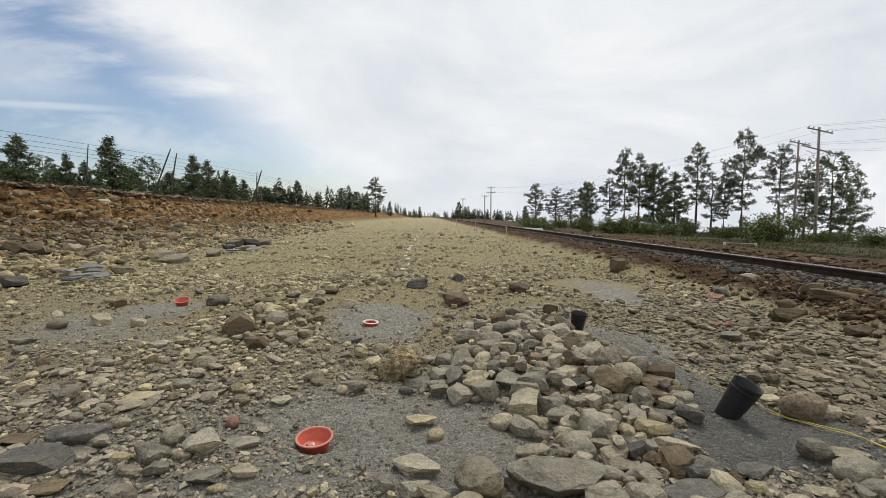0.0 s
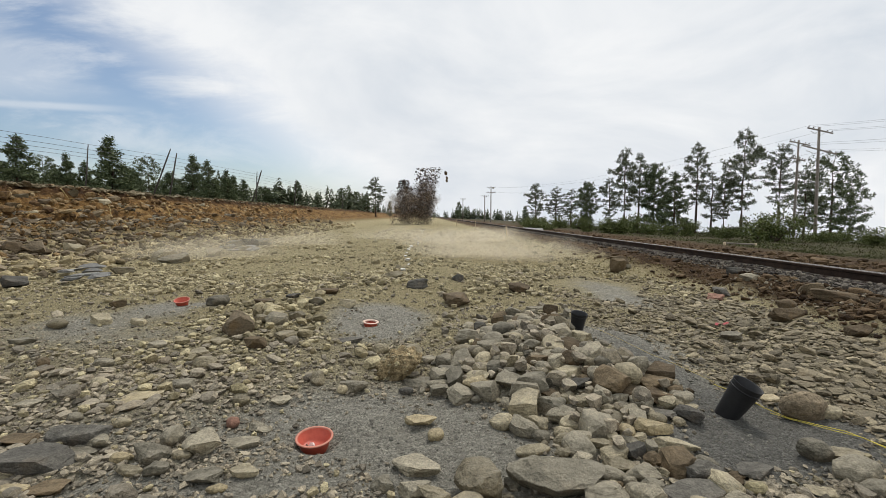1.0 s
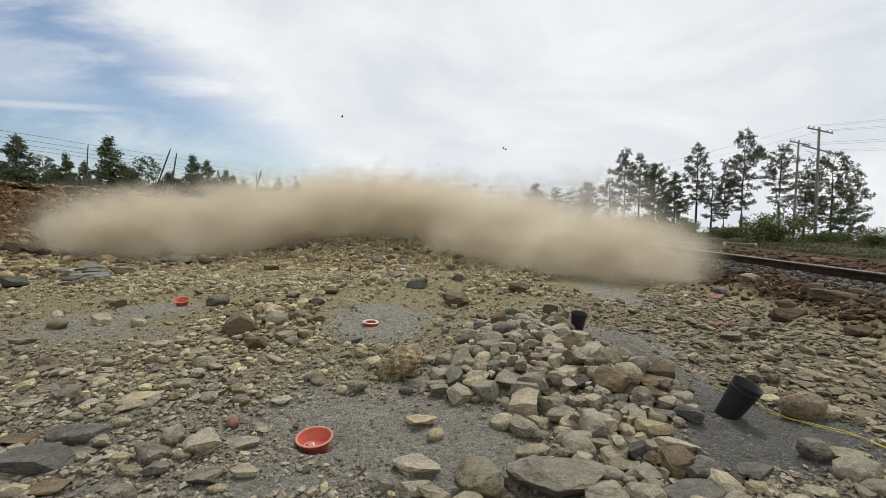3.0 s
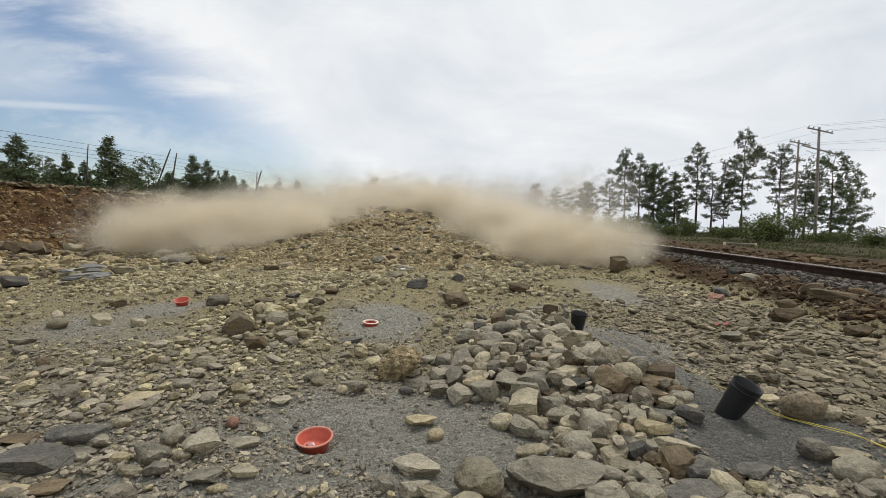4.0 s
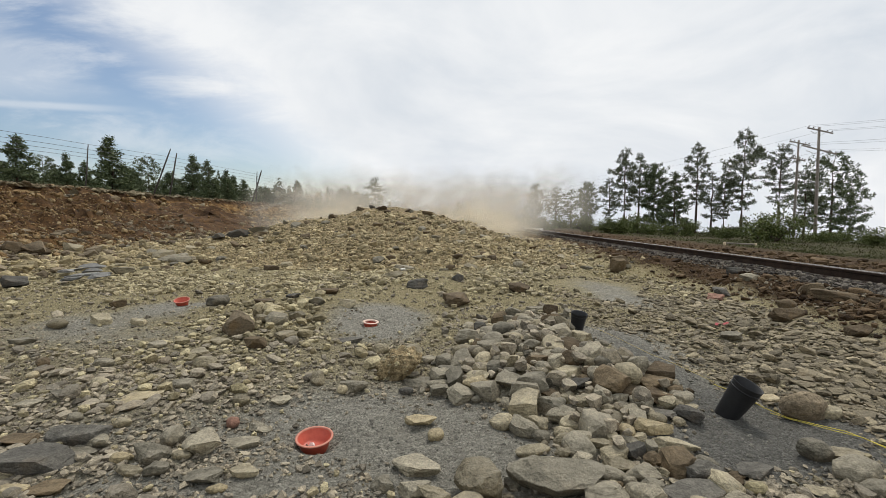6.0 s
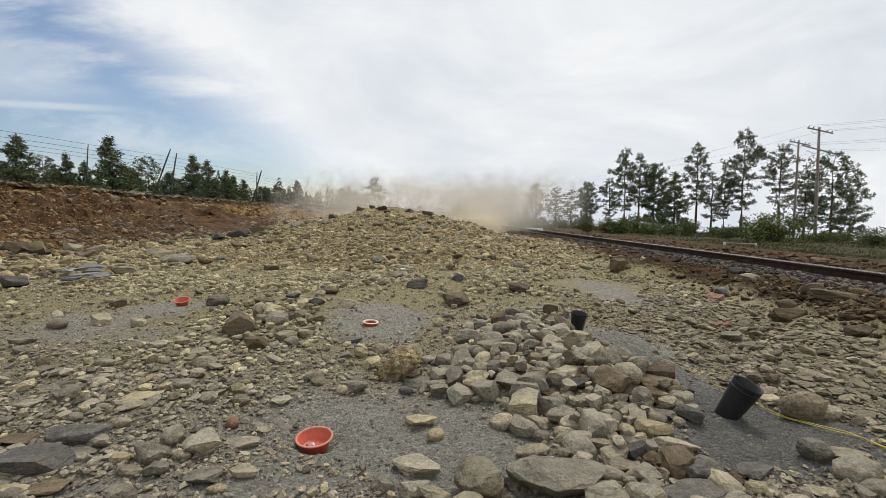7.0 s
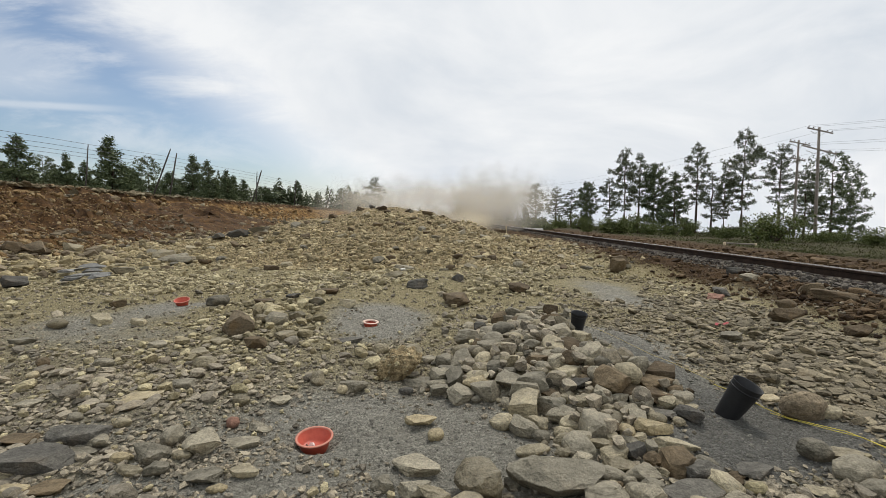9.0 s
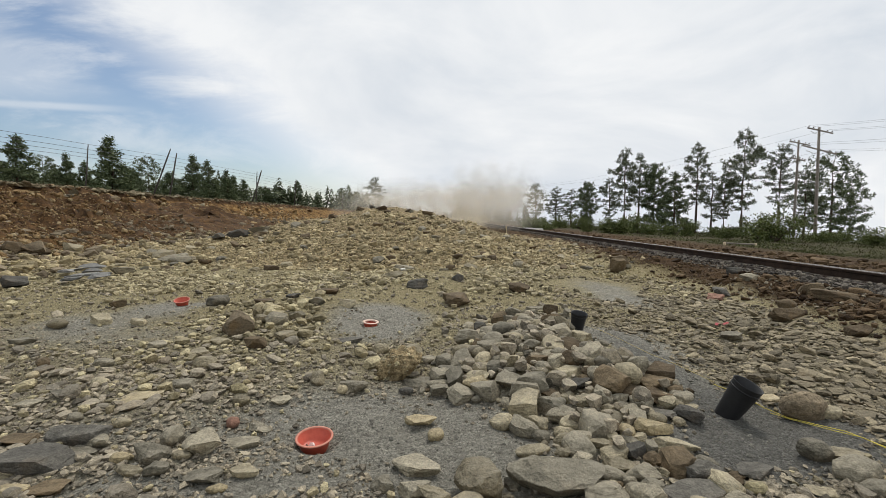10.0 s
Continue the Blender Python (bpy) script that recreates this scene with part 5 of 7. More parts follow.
make_stones()
make_bank_rocks()
make_talus()
make_turf_edge()

# ---------------------------------------------------------------- blast-hole collars, liners and lines


def lathe(bm, profile, sides=32):
    rings = [[bm.verts.new((r * math.cos(2 * math.pi * s / sides), r * math.sin(2 * math.pi * s / sides), z)) for s in range(sides)] for r, z in profile]
    for a, c in zip(rings, rings[1:]):
        for s in range(sides):
            bm.faces.new((a[s], a[(s + 1) % sides], c[(s + 1) % sides], c[s])).smooth = True
    return rings


def collar(x, y, r, tilt, turn, filled, sunk=0.0, wide=0.90):
    thing = empty("hole_collar", pose(x, y, gz(x, y) - sunk, tilt, 0, turn))
    tagged(thing, "orange plastic funnel collar set in a drilled blast hole", "hole collar", "collars of the blast holes")
    bm = bmesh.new()
    lathe(bm, [(r * 0.60, -0.06), (r * 0.66, 0.0), (r * 0.92, 0.075), (r * 0.95, 0.079), (r * 0.88, 0.072), (r * 0.68, 0.026), (r * 0.56, 0.021), (0.001, 0.02)])
    part("funnel", bm, ORANGE, thing)
    bm = bmesh.new()
    lathe(bm, [(r * wide, 0.072), (r * 0.99, 0.072), (r * 1.02, 0.075), (r * 1.0, 0.079), (r * wide, 0.0795), (r * (wide - 0.02), 0.066)])
    part("rim", bm, PALE_RIM if wide < 0.8 else RIM, thing, "dusty sun-bleached rim")
    if filled:
        v, f = stone_shape(77, 2, 8)
        ob = part("tag", mesh_from("tag", v * np.array([0.045, 0.03, 0.045]) + np.array([-0.02, 0, 0.02]), f, WHITE), WHITE, thing, "pale crumpled tag")


collar(-7.24, 15.02, 0.10, 10, 120, False)
collar(-0.69, 2.30, 0.098, 6, 10, True, -0.008)
collar(-0.81, 4.86, 0.088, 5, 60, False, 0.025, 0.74)
collar(-3.38, 5.68, 0.094, 16, 10, False, -0.018)


def liner(x, y, r, h, rx, ry):
    thing = empty("hole_liner", pose(x, y, gz(x, y) + 0.01, rx, ry, 0))
    tagged(thing, "black plastic tube liner leaning in a blast hole", "hole liner", "liners of the blast holes")
    bm = bmesh.new()
    lathe(bm, [(r * 0.72, -0.10), (r * 0.80, 0.02), (r * 1.0, h), (r * 1.02, h + 0.004), (r * 0.96, h), (r * 0.78, 0.06), (r * 0.6, -0.02), (0.001, -0.02)])
    part("tube", bm, BLACK, thing)
    bm = bmesh.new()
    lathe(bm, [(r * 0.965, h * 0.83), (r * 0.99, h * 0.83), (r * 1.0, h * 0.87), (r * 0.97, h * 0.87)])
    part("band", bm, BLACK, thing, "moulded band below the mouth")


liner(1.685, 2.54, 0.08, 0.21, 16, 20)
liner(1.37, 4.46, 0.08, 0.16, 10, 5)


def line(name, points, radius, material, label, category, sag_to_ground=True):
    bm = bmesh.new()
    tube(bm, points, radius, 6)
    ob = new(name, bpy.data.meshes.new(name))
    bm.to_mesh(ob.data)
    bm.free()
    ob.data.materials.append(material)
    return tagged(ob, label, category)


def laid(points, lift=0.012, step=0.12, wander=0.03, seed=1):
    """Points of a cord laid over the ground through the given places."""
    rng = random.Random(seed)
    out = []
    for (ax, ay), (cx, cy) in zip(points, points[1:]):
        n = max(2, int(math.hypot(cx - ax, cy - ay) / step))
        for k in range(n):
            s = k / n
            x, y = ax + (cx - ax) * s + rng.uniform(-wander, wander), ay + (cy - ay) * s + rng.uniform(-wander, wander)
            out.append((x, y, gz(x, y) + lift))
    return out


def cord(way, lift, radius, material, label):
    places = [(ax + (cx - ax) * k / 5, ay + (cy - ay) * k / 5) for (ax, ay), (cx, cy) in zip(way, way[1:]) for k in range(5)] + way[-1:]
    line("cord", [(x, y, gz(x, y) + lift) for x, y in places], radius, material, label, "cord")


cord([(1.47, 4.55), (1.85, 2.95)], 0.035, 0.0021, STRAND, "thin pale detonating line stretched between two liners")
cord([(1.85, 2.95), (1.92, 2.78), (2.19, 2.14), (2.4, 1.64)], 0.02, 0.0024, CORD, "thin yellow detonating line stretched over the stones")
cord([(1.98, 2.6), (2.2, 2.1), (2.38, 1.64)], 0.016, 0.0021, CORD, "second yellow line beside the first")
for k, pts in enumerate([[(-16.4, 19.1), (-16.3, 19.1), (-16.0, 19.3), (-16.1, 20.1)], [(-16.7, 21.6), (-15.2, 19.9), (-14.9, 19.9), (-14.2, 19.1), (-12.0, 16.8), (-11.4, 16.5)], [(-16.1, 26.1), (-12.2, 19.9), (-11.7, 20.2), (-10.8, 20.1)], [(-9.4, 18.6), (-10.4, 21.2), (-9.1, 20.2), (-7.7, 18.2)]]):
    line("tube_line", laid(pts, 0.06, 0.2, 0.08, k), 0.010, STRAND, "faded yellow shock tube trailing down the soil bank", "shock tube")


def soil_clod(x, y, w, h):
    """A lump of cemented gravel torn from the ground, with pebbles stuck all over it."""
    clod = empty("soil_clod", pose(x, y, gz(x, y) + h * 0.34, -16, -14, 20))
    tagged(clod, "tan clod of cemented gravel torn from the ground", "clod")
    v, f = stone_shape(4321, 4, 6, 0.16, 0.0, 0.1)
    part("soil", mesh_from("soil", v * np.array([w, w * 0.75, h]), f, HEAP_SOIL, True), HEAP_SOIL, clod)
    rng = np.random.RandomState(55)
    pick = v[rng.randint(0, len(v), 240)]
    pick = pick[pick[:, 2] > -0.25] * np.array([w, w * 0.75, h]) * 0.97
    s = np.clip(rng.lognormal(math.log(0.018), 0.45, len(pick)), 0.008, 0.05)
    tagged(part("pebble", scatter("pebble", pick, s, TAN_PEBBLE, 56, 1, (0.6, 1.0), 0.5), TAN_PEBBLE, clod, "pebbles stuck in the soil"), kind="stuff")


soil_clod(-0.32, 3.22, 0.40, 0.27)


def marker_tape(x, y, turn):
    """A scrap of pink marking tape, crumpled, with its loose end."""
    bm = bmesh.new()
    rng = random.Random(turn)
    rows = []
    for k in range(9):
        p = Vector((0.022 * k, 0.02 * math.sin(k * 1.1), 0.02 + 0.02 * abs(math.sin(k * 0.9))))
        rows.append([bm.verts.new(p + Vector((rng.uniform(-0.004, 0.004), s * 0.016, rng.uniform(0, 0.006)))) for s in (-1, 0, 1)])
    for a, c in zip(rows, rows[1:]):
        for s in range(2):
            bm.faces.new((a[s], a[s + 1], c[s + 1], c[s]))
    bmesh.ops.solidify(bm, geom=bm.faces[:], thickness=0.002)
    ob = new("marker_tape", bpy.data.meshes.new("marker_tape"))
    bm.to_mesh(ob.data)
    bm.free()
    ob.data.materials.append(PINK)
    ob.matrix_basis = pose(x, y, gz(x, y) + 0.05, 0, 0, turn)
    tagged(ob, "scrap of pink marking tape among slabby stones", "tape")


marker_tape(2.81, 4.48, 20)

# white connectors along the middle row of holes
rng = random.Random(5)
for k in range(26):
    y = 9.0 + k * 1.15 + rng.uniform(-0.3, 0.3)
    x = along(-0.62 + rng.uniform(-0.14, 0.14), y)
    v, f = stone_shape(300 + k % 5, 2, 6)
    s = rng.uniform(0.09, 0.15)
    ob = new("connector", mesh_from("connector", v * np.array([s, s * 0.6, s * 0.5]), f, WHITE))
    ob.matrix_basis = pose(x, y, gz(x, y) + 0.05, 0, 0, rng.uniform(0, 180))
    tagged(ob, "white plastic blasting connector lying on tan gravel", "connector", "connectors along the row of holes")


def stake(x, y, h, tilt, label):
    bm = bmesh.new()
    box(bm, 0, 0, h / 2 - 0.1, 0.045, 0.02, h + 0.2, None, 0.004)
    ob = new("survey_stake", bpy.data.meshes.new("survey_stake"))
    bm.to_mesh(ob.data)
    bm.free()
    ob.data.materials.append(LATH)
    ob.matrix_basis = pose(x, y, gz(x, y), 0, tilt, 12)
    tagged(ob, label, "stake", "survey stakes beside the track")


stake(3.0, 20.6, 0.72, -6, "pale timber survey lath standing beside the railway track")
stake(2.6, 36.0, 0.8, 3, "pale timber survey lath standing beside the railway track")
stake(1.6, 52.0, 0.9, 0, "pale timber survey lath standing beside the railway track")

# ---------------------------------------------------------------- fence on the bank


def make_fence():
    fence = tagged(empty("wire_fence"), "sagging wire fence with dark leaning timber posts along the bank", "fence")
    # foot, top and thickness of each post
    posts = [
        ((-19.90, 30.35, 3.30), (-18.40, 30.35, 5.75), 0.045),
        ((-19.12, 31.02, 3.27), (-18.40, 31.02, 5.55), 0.045),
        ((-19.82, 45.90, 3.98), (-18.60, 45.90, 5.88), 0.070),
        ((-19.33, 45.97, 3.93), (-19.10, 45.97, 5.77), 0.050),
        ((-18.64, 23.19, 3.33), (-18.31, 23.19, 4.86), 0.028),
        ((-19.83, 59.17, 3.07), (-19.45, 59.17, 6.05), 0.070),
        ((-20.77, 78.63, 2.89), (-19.71, 78.63, 5.96), 0.080),
        ((-20.72, 91.65, 2.94), (-20.56, 91.65, 5.60), 0.080),
    ]
    wire = [(-18.20, 17.63, 4.75), (-18.25, 18.56, 4.73), (-18.33, 20.74, 4.83), (-18.43, 23.35, 4.92), (-18.54, 26.60, 5.07), (-18.70, 31.19, 5.27), (-18.92, 37.58, 5.36), (-19.21, 46.65, 5.55), (-19.63, 59.68, 5.64), (-20.29, 80.88, 5.59), (-21.40, 117.13, 5.35)]

    for (ax, ay, az), (cx, cy, cz), r in posts:
        bm = bmesh.new()
        a, c = Vector((ax, ay, az)), Vector((cx, cy, cz))
        a.z = min(a.z, gz(ax, ay)) - 0.3
        tube(bm, [a, a.lerp(c, 0.45) + Vector((0.02, 0, 0)), a.lerp(c, 0.8), c], [r * 1.15, r * 1.05, r, r * 0.75], 8)
        part("post", bm, FENCE_WOOD, fence)
    for k in range(4):
        pts = [Vector((x, y, z - 0.25 * k * (1 + 0.1 * math.sin(3 * x + k)))) for x, y, z in wire]
        bm = bmesh.new()
        tube(bm, pts, 0.009, 5)
        part("wire", bm, WIRE, fence)


make_fence()

# ---------------------------------------------------------------- utility poles and wires


def make_pole(x, y, h, arms, lean, sink=0.0, r=0.17):
    thing = empty("utility_pole", pose(x, y, gz(x, y) - sink, 0, lean, 0))
    tagged(thing, "weathered timber utility pole with crossarms beside the track", "utility pole", "utility poles beside the track")
    bm = bmesh.new()
    tube(bm, [(0, 0, -1), (0, 0, h * 0.35), (0, 0, h * 0.7), (0, 0, h)], [r, r * 0.92, r * 0.8, r * 0.68], 12)
    part("pole", bm, POLE_WOOD, thing)
    ends = []
    for z, length, turn, tip in arms:
        bm = bmesh.new()
        box(bm, 0, 0, 0, length, 0.10, 0.13, None, 0.01)
        arm = part("crossarm", bm, POLE_WOOD, thing)
        arm.matrix_basis = pose(0, -0.17, z, 0, tip, turn)
        for s in (-0.46, -0.28, 0.28, 0.46):
            bm = bmesh.new()
            lathe(bm, [(0.02, 0.0), (0.02, 0.08), (0.06, 0.09), (0.065, 0.15), (0.045, 0.2), (0.001, 0.21)], 10)
            ob = part("insulator", bm, GLASS_INSULATOR, arm)
            ob.matrix_basis = pose(s * length, 0, 0.065)
            ends.append((thing.matrix_basis @ arm.matrix_basis) @ Vector((s * length, 0, 0.27)))
        for sgn in (-1, 1):
            bm = bmesh.new()
            tube(bm, [(sgn * length * 0.26, -0.06, z - 0.05), (0, -0.13, z - 0.55)], 0.02, 5)
            brace = part("brace", bm, POLE_WOOD, thing)
    return ends


E1 = make_pole(42.0, 50.0, 12.5, [(12.1, 3.7, 14, 8), (10.0, 5.2, 14, 10)], -1.2)
E2 = make_pole(42.3, 53.5, 11.7, [(11.3, 3.1, 14, 7), (9.4, 2.0, 14, 9)], 0.1, r=0.14)
E3 = make_pole(15.5, 144.0, 11.5, [(11.1, 3.0, 8, 0), (9.6, 3.0, 8, 0)], 0, 0, 0.2)
E4 = make_pole(15.0, 160.0, 9.5, [(9.2, 3.0, 8, 0)], 0, 0, 0.2)
E5 = make_pole(8.5, 190.0, 9.5, [(9.0, 2.6, 8, 0)], 0, 0, 0.2)


def make_span(a, c, sag):
    pts = [a.lerp(c, k / 14) - Vector((0, 0, sag * 4 * (k / 14) * (1 - k / 14))) for k in range(15)]
    bm = bmesh.new()
    tube(bm, pts, 0.008, 5)
    ob = new("overhead_wire", bpy.data.meshes.new("overhead_wire"))
    bm.to_mesh(ob.data)
    bm.free()
    ob.data.materials.append(WIRE)
    tagged(ob, "thin grey overhead wire strung from pole to pole", "wire", "overhead wires")


for k, a in enumerate(E1):
    make_span(a, Vector((a.x + 20 + 1.2 * (k % 4), a.y - 38, a.z + 0.6)), 1.2)
for k, (a, c) in enumerate(zip(E1[::2], E3[::2])):
    make_span(a, c, 2.2)


def verge_pipe(ax, ay, cx, cy):
    """A length of pale pipe lying on the verge, raised at its ends on short feet."""
    thing = tagged(empty("pipe"), "pale yellowish pipe lying on the verge beyond the track", "pipe")
    za, zc = gz(ax, ay) + 0.16, gz(cx, cy) + 0.16
    bm = bmesh.new()
    tube(bm, [(ax, ay, za), ((ax + cx) / 2, (ay + cy) / 2, (za + zc) / 2), (cx, cy, zc)], 0.055, 10)
    part("tube", bm, POLE_WOOD, thing)
    for x, y, z in ((ax, ay, za), (cx, cy, zc)):
        bm = bmesh.new()
        tube(bm, [(x, y, z - 0.4), (x, y, z + 0.08)], 0.075, 10)
        part("foot", bm, LATH, thing, "pale end fitting")


verge_pipe(19.1, 30.0, 21.2, 30.0)


def concrete_slab(x, y, w, turn):
    bm = bmesh.new()
    box(bm, 0, 0, 0, w, 0.5, 0.3, None, 0.03)
    ob = new("concrete_block", bpy.data.meshes.new("concrete_block"))
    bm.to_mesh(ob.data)
    bm.free()
    ob.data.materials.append(WHITE)
    ob.matrix_basis = pose(x, y, gz(x, y) + 0.12, 0, 2, turn)
    tagged(ob, "low whitish concrete block on the verge beyond the track", "block")


concrete_slab(8.5, 42.0, 1.9, 12)

# ---------------------------------------------------------------- trees


def tuft(rng, centre, radius, count, length, out_v, out_f, droop=0.0, wide=0.16):
    """A spray of thin blades about a point."""
    for _ in range(count):
        way = Vector((rng.gauss(0, 1), rng.gauss(0, 1), rng.gauss(0.25, 0.8))).normalized()
        p = centre + way * radius * rng.uniform(0.1, 1)
        side = way.cross(Vector((rng.gauss(0, 1), rng.gauss(0, 1), rng.gauss(0, 1)))).normalized() * length * wide
        tip = p + way * length * rng.uniform(0.6, 1.2) - Vector((0, 0, droop * length))
        n = len(out_v)
        out_v += [p - side, p + side, tip]
        out_f.append((n, n + 1, n + 2))


def pine(seed, h, spread, base, whorls, per, density, blade, needles, shape):
    """A conifer: tapered trunk, whorls of limbs and sprays of needles along them."""
    rng = random.Random(seed)
    tree = empty("pine_tree")
    bm = bmesh.new()
    bend = [Vector((rng.uniform(-0.12, 0.12) * k, rng.uniform(-0.12, 0.12) * k, h * k / 6)) * 1 for k in range(7)]
    bend = [Vector((b.x * 0.22, b.y * 0.22, b.z)) for b in bend]
    r0 = h * 0.014
    tube(bm, [bend[0] - Vector((0, 0, 0.6))] + bend[1:], [r0 * (1.1 - 0.95 * k / 6) for k in range(7)], 8)
    v, f = [], []
    for k in range(whorls):
        s = base + (1 - base) * (k + rng.uniform(-0.3, 0.3)) / whorls
        s = min(max(s, base), 0.985)
        z = h * s
        lo = min(5, int(s * 6))
        axis = bend[lo].lerp(bend[lo + 1], s * 6 - lo)
        q = (s - base) / (1 - base)
        reach = spread * shape(q)
        for j in range(per):
            if rng.random() > 0.86:
                continue
            a = rng.uniform(0, 2 * math.pi)
            ln = reach * rng.uniform(0.45, 1.15)
            rise = rng.uniform(-0.15, 0.35) + 0.35 * q
            mid = axis + Vector((math.cos(a) * ln * 0.5, math.sin(a) * ln * 0.5, ln * 0.10 * rise))
            tip = axis + Vector((math.cos(a) * ln, math.sin(a) * ln, ln * rise * 0.8))
            tube(bm, [axis, mid, tip], [r0 * 0.22 * (1.1 - q), r0 * 0.14 * (1.1 - q), r0 * 0.05], 3, False)
            n = max(1, int(density * ln * 1.3))
            for c in range(n):
                g = rng.choice((rng.uniform(0.35, 1.05), rng.uniform(0.75, 1.05)))
                p = (axis.lerp(mid, g * 2) if g < 0.5 else mid.lerp(tip, g * 2 - 1))
                p = p + Vector((rng.gauss(0, 0.14), rng.gauss(0, 0.14), rng.gauss(0, 0.12))) * ln * 0.5
                tuft(rng, p, blade * 0.75, 9, blade * 0.85, v, f, 0.0, 0.26)
    tuft(rng, bend[6], blade * 0.7, 14, blade, v, f)
    part("trunk", bm, BARK, tree, "rough brown trunk and limbs")
    part("crown", mesh_from("crown", [tuple(p) for p in v], f, needles), needles, tree)
    return tree


def cone(q):
    return (1 - q) ** 0.85 + 0.06


def column(q):
    return min(1.0, 0.55 + 1.2 * q) * min(1.0, (1 - q) * 2.2 + 0.18)


def round_top(q):
    return math.sin(math.pi * min(1, 0.18 + 0.8 * q)) ** 0.7 + 0.05


PINES = {
    "open": pine(1, 11, 1.9, 0.26, 22, 5, 4.6, 0.27, NEEDLES_PALE, column),
    "tall": pine(2, 12, 1.7, 0.34, 22, 5, 4.4, 0.26, NEEDLES_PALE, round_top),
    "dense": pine(3, 9, 1.9, 0.10, 26, 7, 4.2, 0.34, NEEDLES, cone),
    "full": pine(4, 10, 2.6, 0.14, 24, 7, 5.0, 0.31, NEEDLES, round_top),
    "thin": pine(5, 9, 1.4, 0.22, 20, 4, 5.2, 0.26, NEEDLES_PALE, column),
    "clumpy": pine(7, 10, 3.0, 0.18, 17, 6, 3.8, 0.30, NEEDLES, round_top),
    "fir": pine(6, 8, 1.7, 0.06, 28, 6, 4.2, 0.30, NEEDLES, cone),
}
PINE_LABEL = {"clumpy": "broad pine with clumps of needles and gaps between","open": "open-crowned pine with sparse grey-green sprays", "tall": "tall slender pine with a bare lower trunk", "dense": "dense dark green young conifer",
              "full": "broad full-crowned dark pine", "thin": "thin spindly pine with light foliage", "fir": "dark conical conifer with branches to the ground"}
used = set()


def plant(kind, x, y, top, turn, width=1.0):
    """A tree of the kind whose top reaches the height top."""
    tree = PINES[kind]
    h = {"open": 11, "tall": 12, "dense": 9, "full": 10, "thin": 9, "fir": 8, "clumpy": 10}[kind]
    z = gz(x, y)
    s = (top - z) / h
    back = Matrix.Diagonal([1 / k for k in tree.scale] + [1])
    m = Matrix.Translation((x, y, z)) @ pose(0, 0, 0, 0, 0, turn) @ Matrix.Diagonal((s * width, s * width, s, 1))
    if kind in used:
        tree = copy_thing(tree, m @ back)
    else:
        tree.matrix_basis = m
        used.add(kind)
    tagged(tree, PINE_LABEL[kind], "tree", "pines beside the railway cut")


plant("dense", -49.5, 52, 10.51, 0, 1.50)
plant("clumpy", -51.8, 58, 8.99, 67, 1.00)
plant("dense", -50.5, 60, 9.56, 134, 1.12)
plant("dense", -49.5, 62, 8.76, 201, 1.25)
plant("dense", -37.0, 50, 9.96, 268, 1.56)
plant("clumpy", -39.5, 60, 9.11, 335, 1.00)
plant("dense", -43.0, 62, 7.68, 42, 1.25)
plant("dense", -34.7, 62, 9.61, 109, 1.35)
plant("dense", -31.5, 60, 8.66, 176, 1.25)
plant("dense", -33.8, 70, 8.34, 243, 1.38)
plant("dense", -37.6, 80, 8.36, 310, 1.65)
plant("full", -65.3, 70, 8.51, 17, 1.08)
plant("full", -57.4, 66, 8.09, 84, 1.20)
plant("full", -49.0, 70, 8.34, 151, 1.20)
plant("dense", -45.8, 75, 8.57, 218, 1.80)
plant("dense", -41.2, 110, 8.97, 285, 1.50)
plant("dense", -31.1, 95, 8.63, 352, 1.50)
plant("dense", -31.2, 110, 6.90, 59, 1.62)
plant("full", -27.2, 120, 8.62, 126, 1.08)
plant("full", -24.4, 125, 7.99, 193, 1.08)
plant("full", -20.7, 120, 6.96, 260, 1.08)
plant("open", -15.9, 105, 10.33, 327, 1.38)
plant("fir", -17.9, 150, 6.13, 34, 1.20)
plant("dense", -37.6, 84, 8.08, 101, 1.50)
plant("dense", -35.8, 90, 7.22, 168, 1.50)
plant("dense", -33.6, 95, 6.60, 235, 1.50)
plant("clumpy", -62.6, 64, 7.25, 302, 1.95)
plant("dense", -63.6, 66, 8.26, 9, 1.72)
plant("dense", -62.3, 68, 7.96, 76, 1.57)
plant("clumpy", -61.2, 69, 7.46, 143, 2.06)
plant("dense", -61.1, 71, 8.44, 210, 1.79)
plant("dense", -60.3, 73, 8.19, 277, 1.89)
plant("dense", -59.6, 75, 8.10, 344, 1.65)
plant("dense", -59.6, 77, 8.28, 51, 1.45)
plant("clumpy", -58.4, 78, 7.69, 118, 1.45)
plant("dense", -57.8, 80, 7.25, 185, 2.06)
plant("dense", -55.9, 82, 7.30, 252, 1.76)
plant("dense", -54.4, 84, 7.45, 319, 2.11)
plant("dense", -54.3, 86, 8.14, 26, 1.70)
plant("dense", -51.7, 87, 8.44, 93, 2.04)
plant("dense", -49.9, 89, 8.38, 160, 1.57)
plant("dense", -47.8, 91, 7.86, 227, 1.47)
plant("dense", -47.1, 93, 6.95, 294, 1.76)
plant("dense", -45.3, 95, 8.27, 1, 1.62)
plant("clumpy", -41.3, 96, 7.14, 68, 1.65)
plant("dense", -40.1, 98, 7.75, 135, 2.12)
plant("dense", -38.9, 100, 7.51, 202, 2.12)
plant("dense", -36.4, 102, 7.38, 269, 2.05)
plant("open", 18.3, 88, 7.64, 336, 1.40)
plant("thin", 23.4, 92, 7.12, 43, 1.86)
plant("thin", 27.4, 95, 6.84, 110, 1.86)
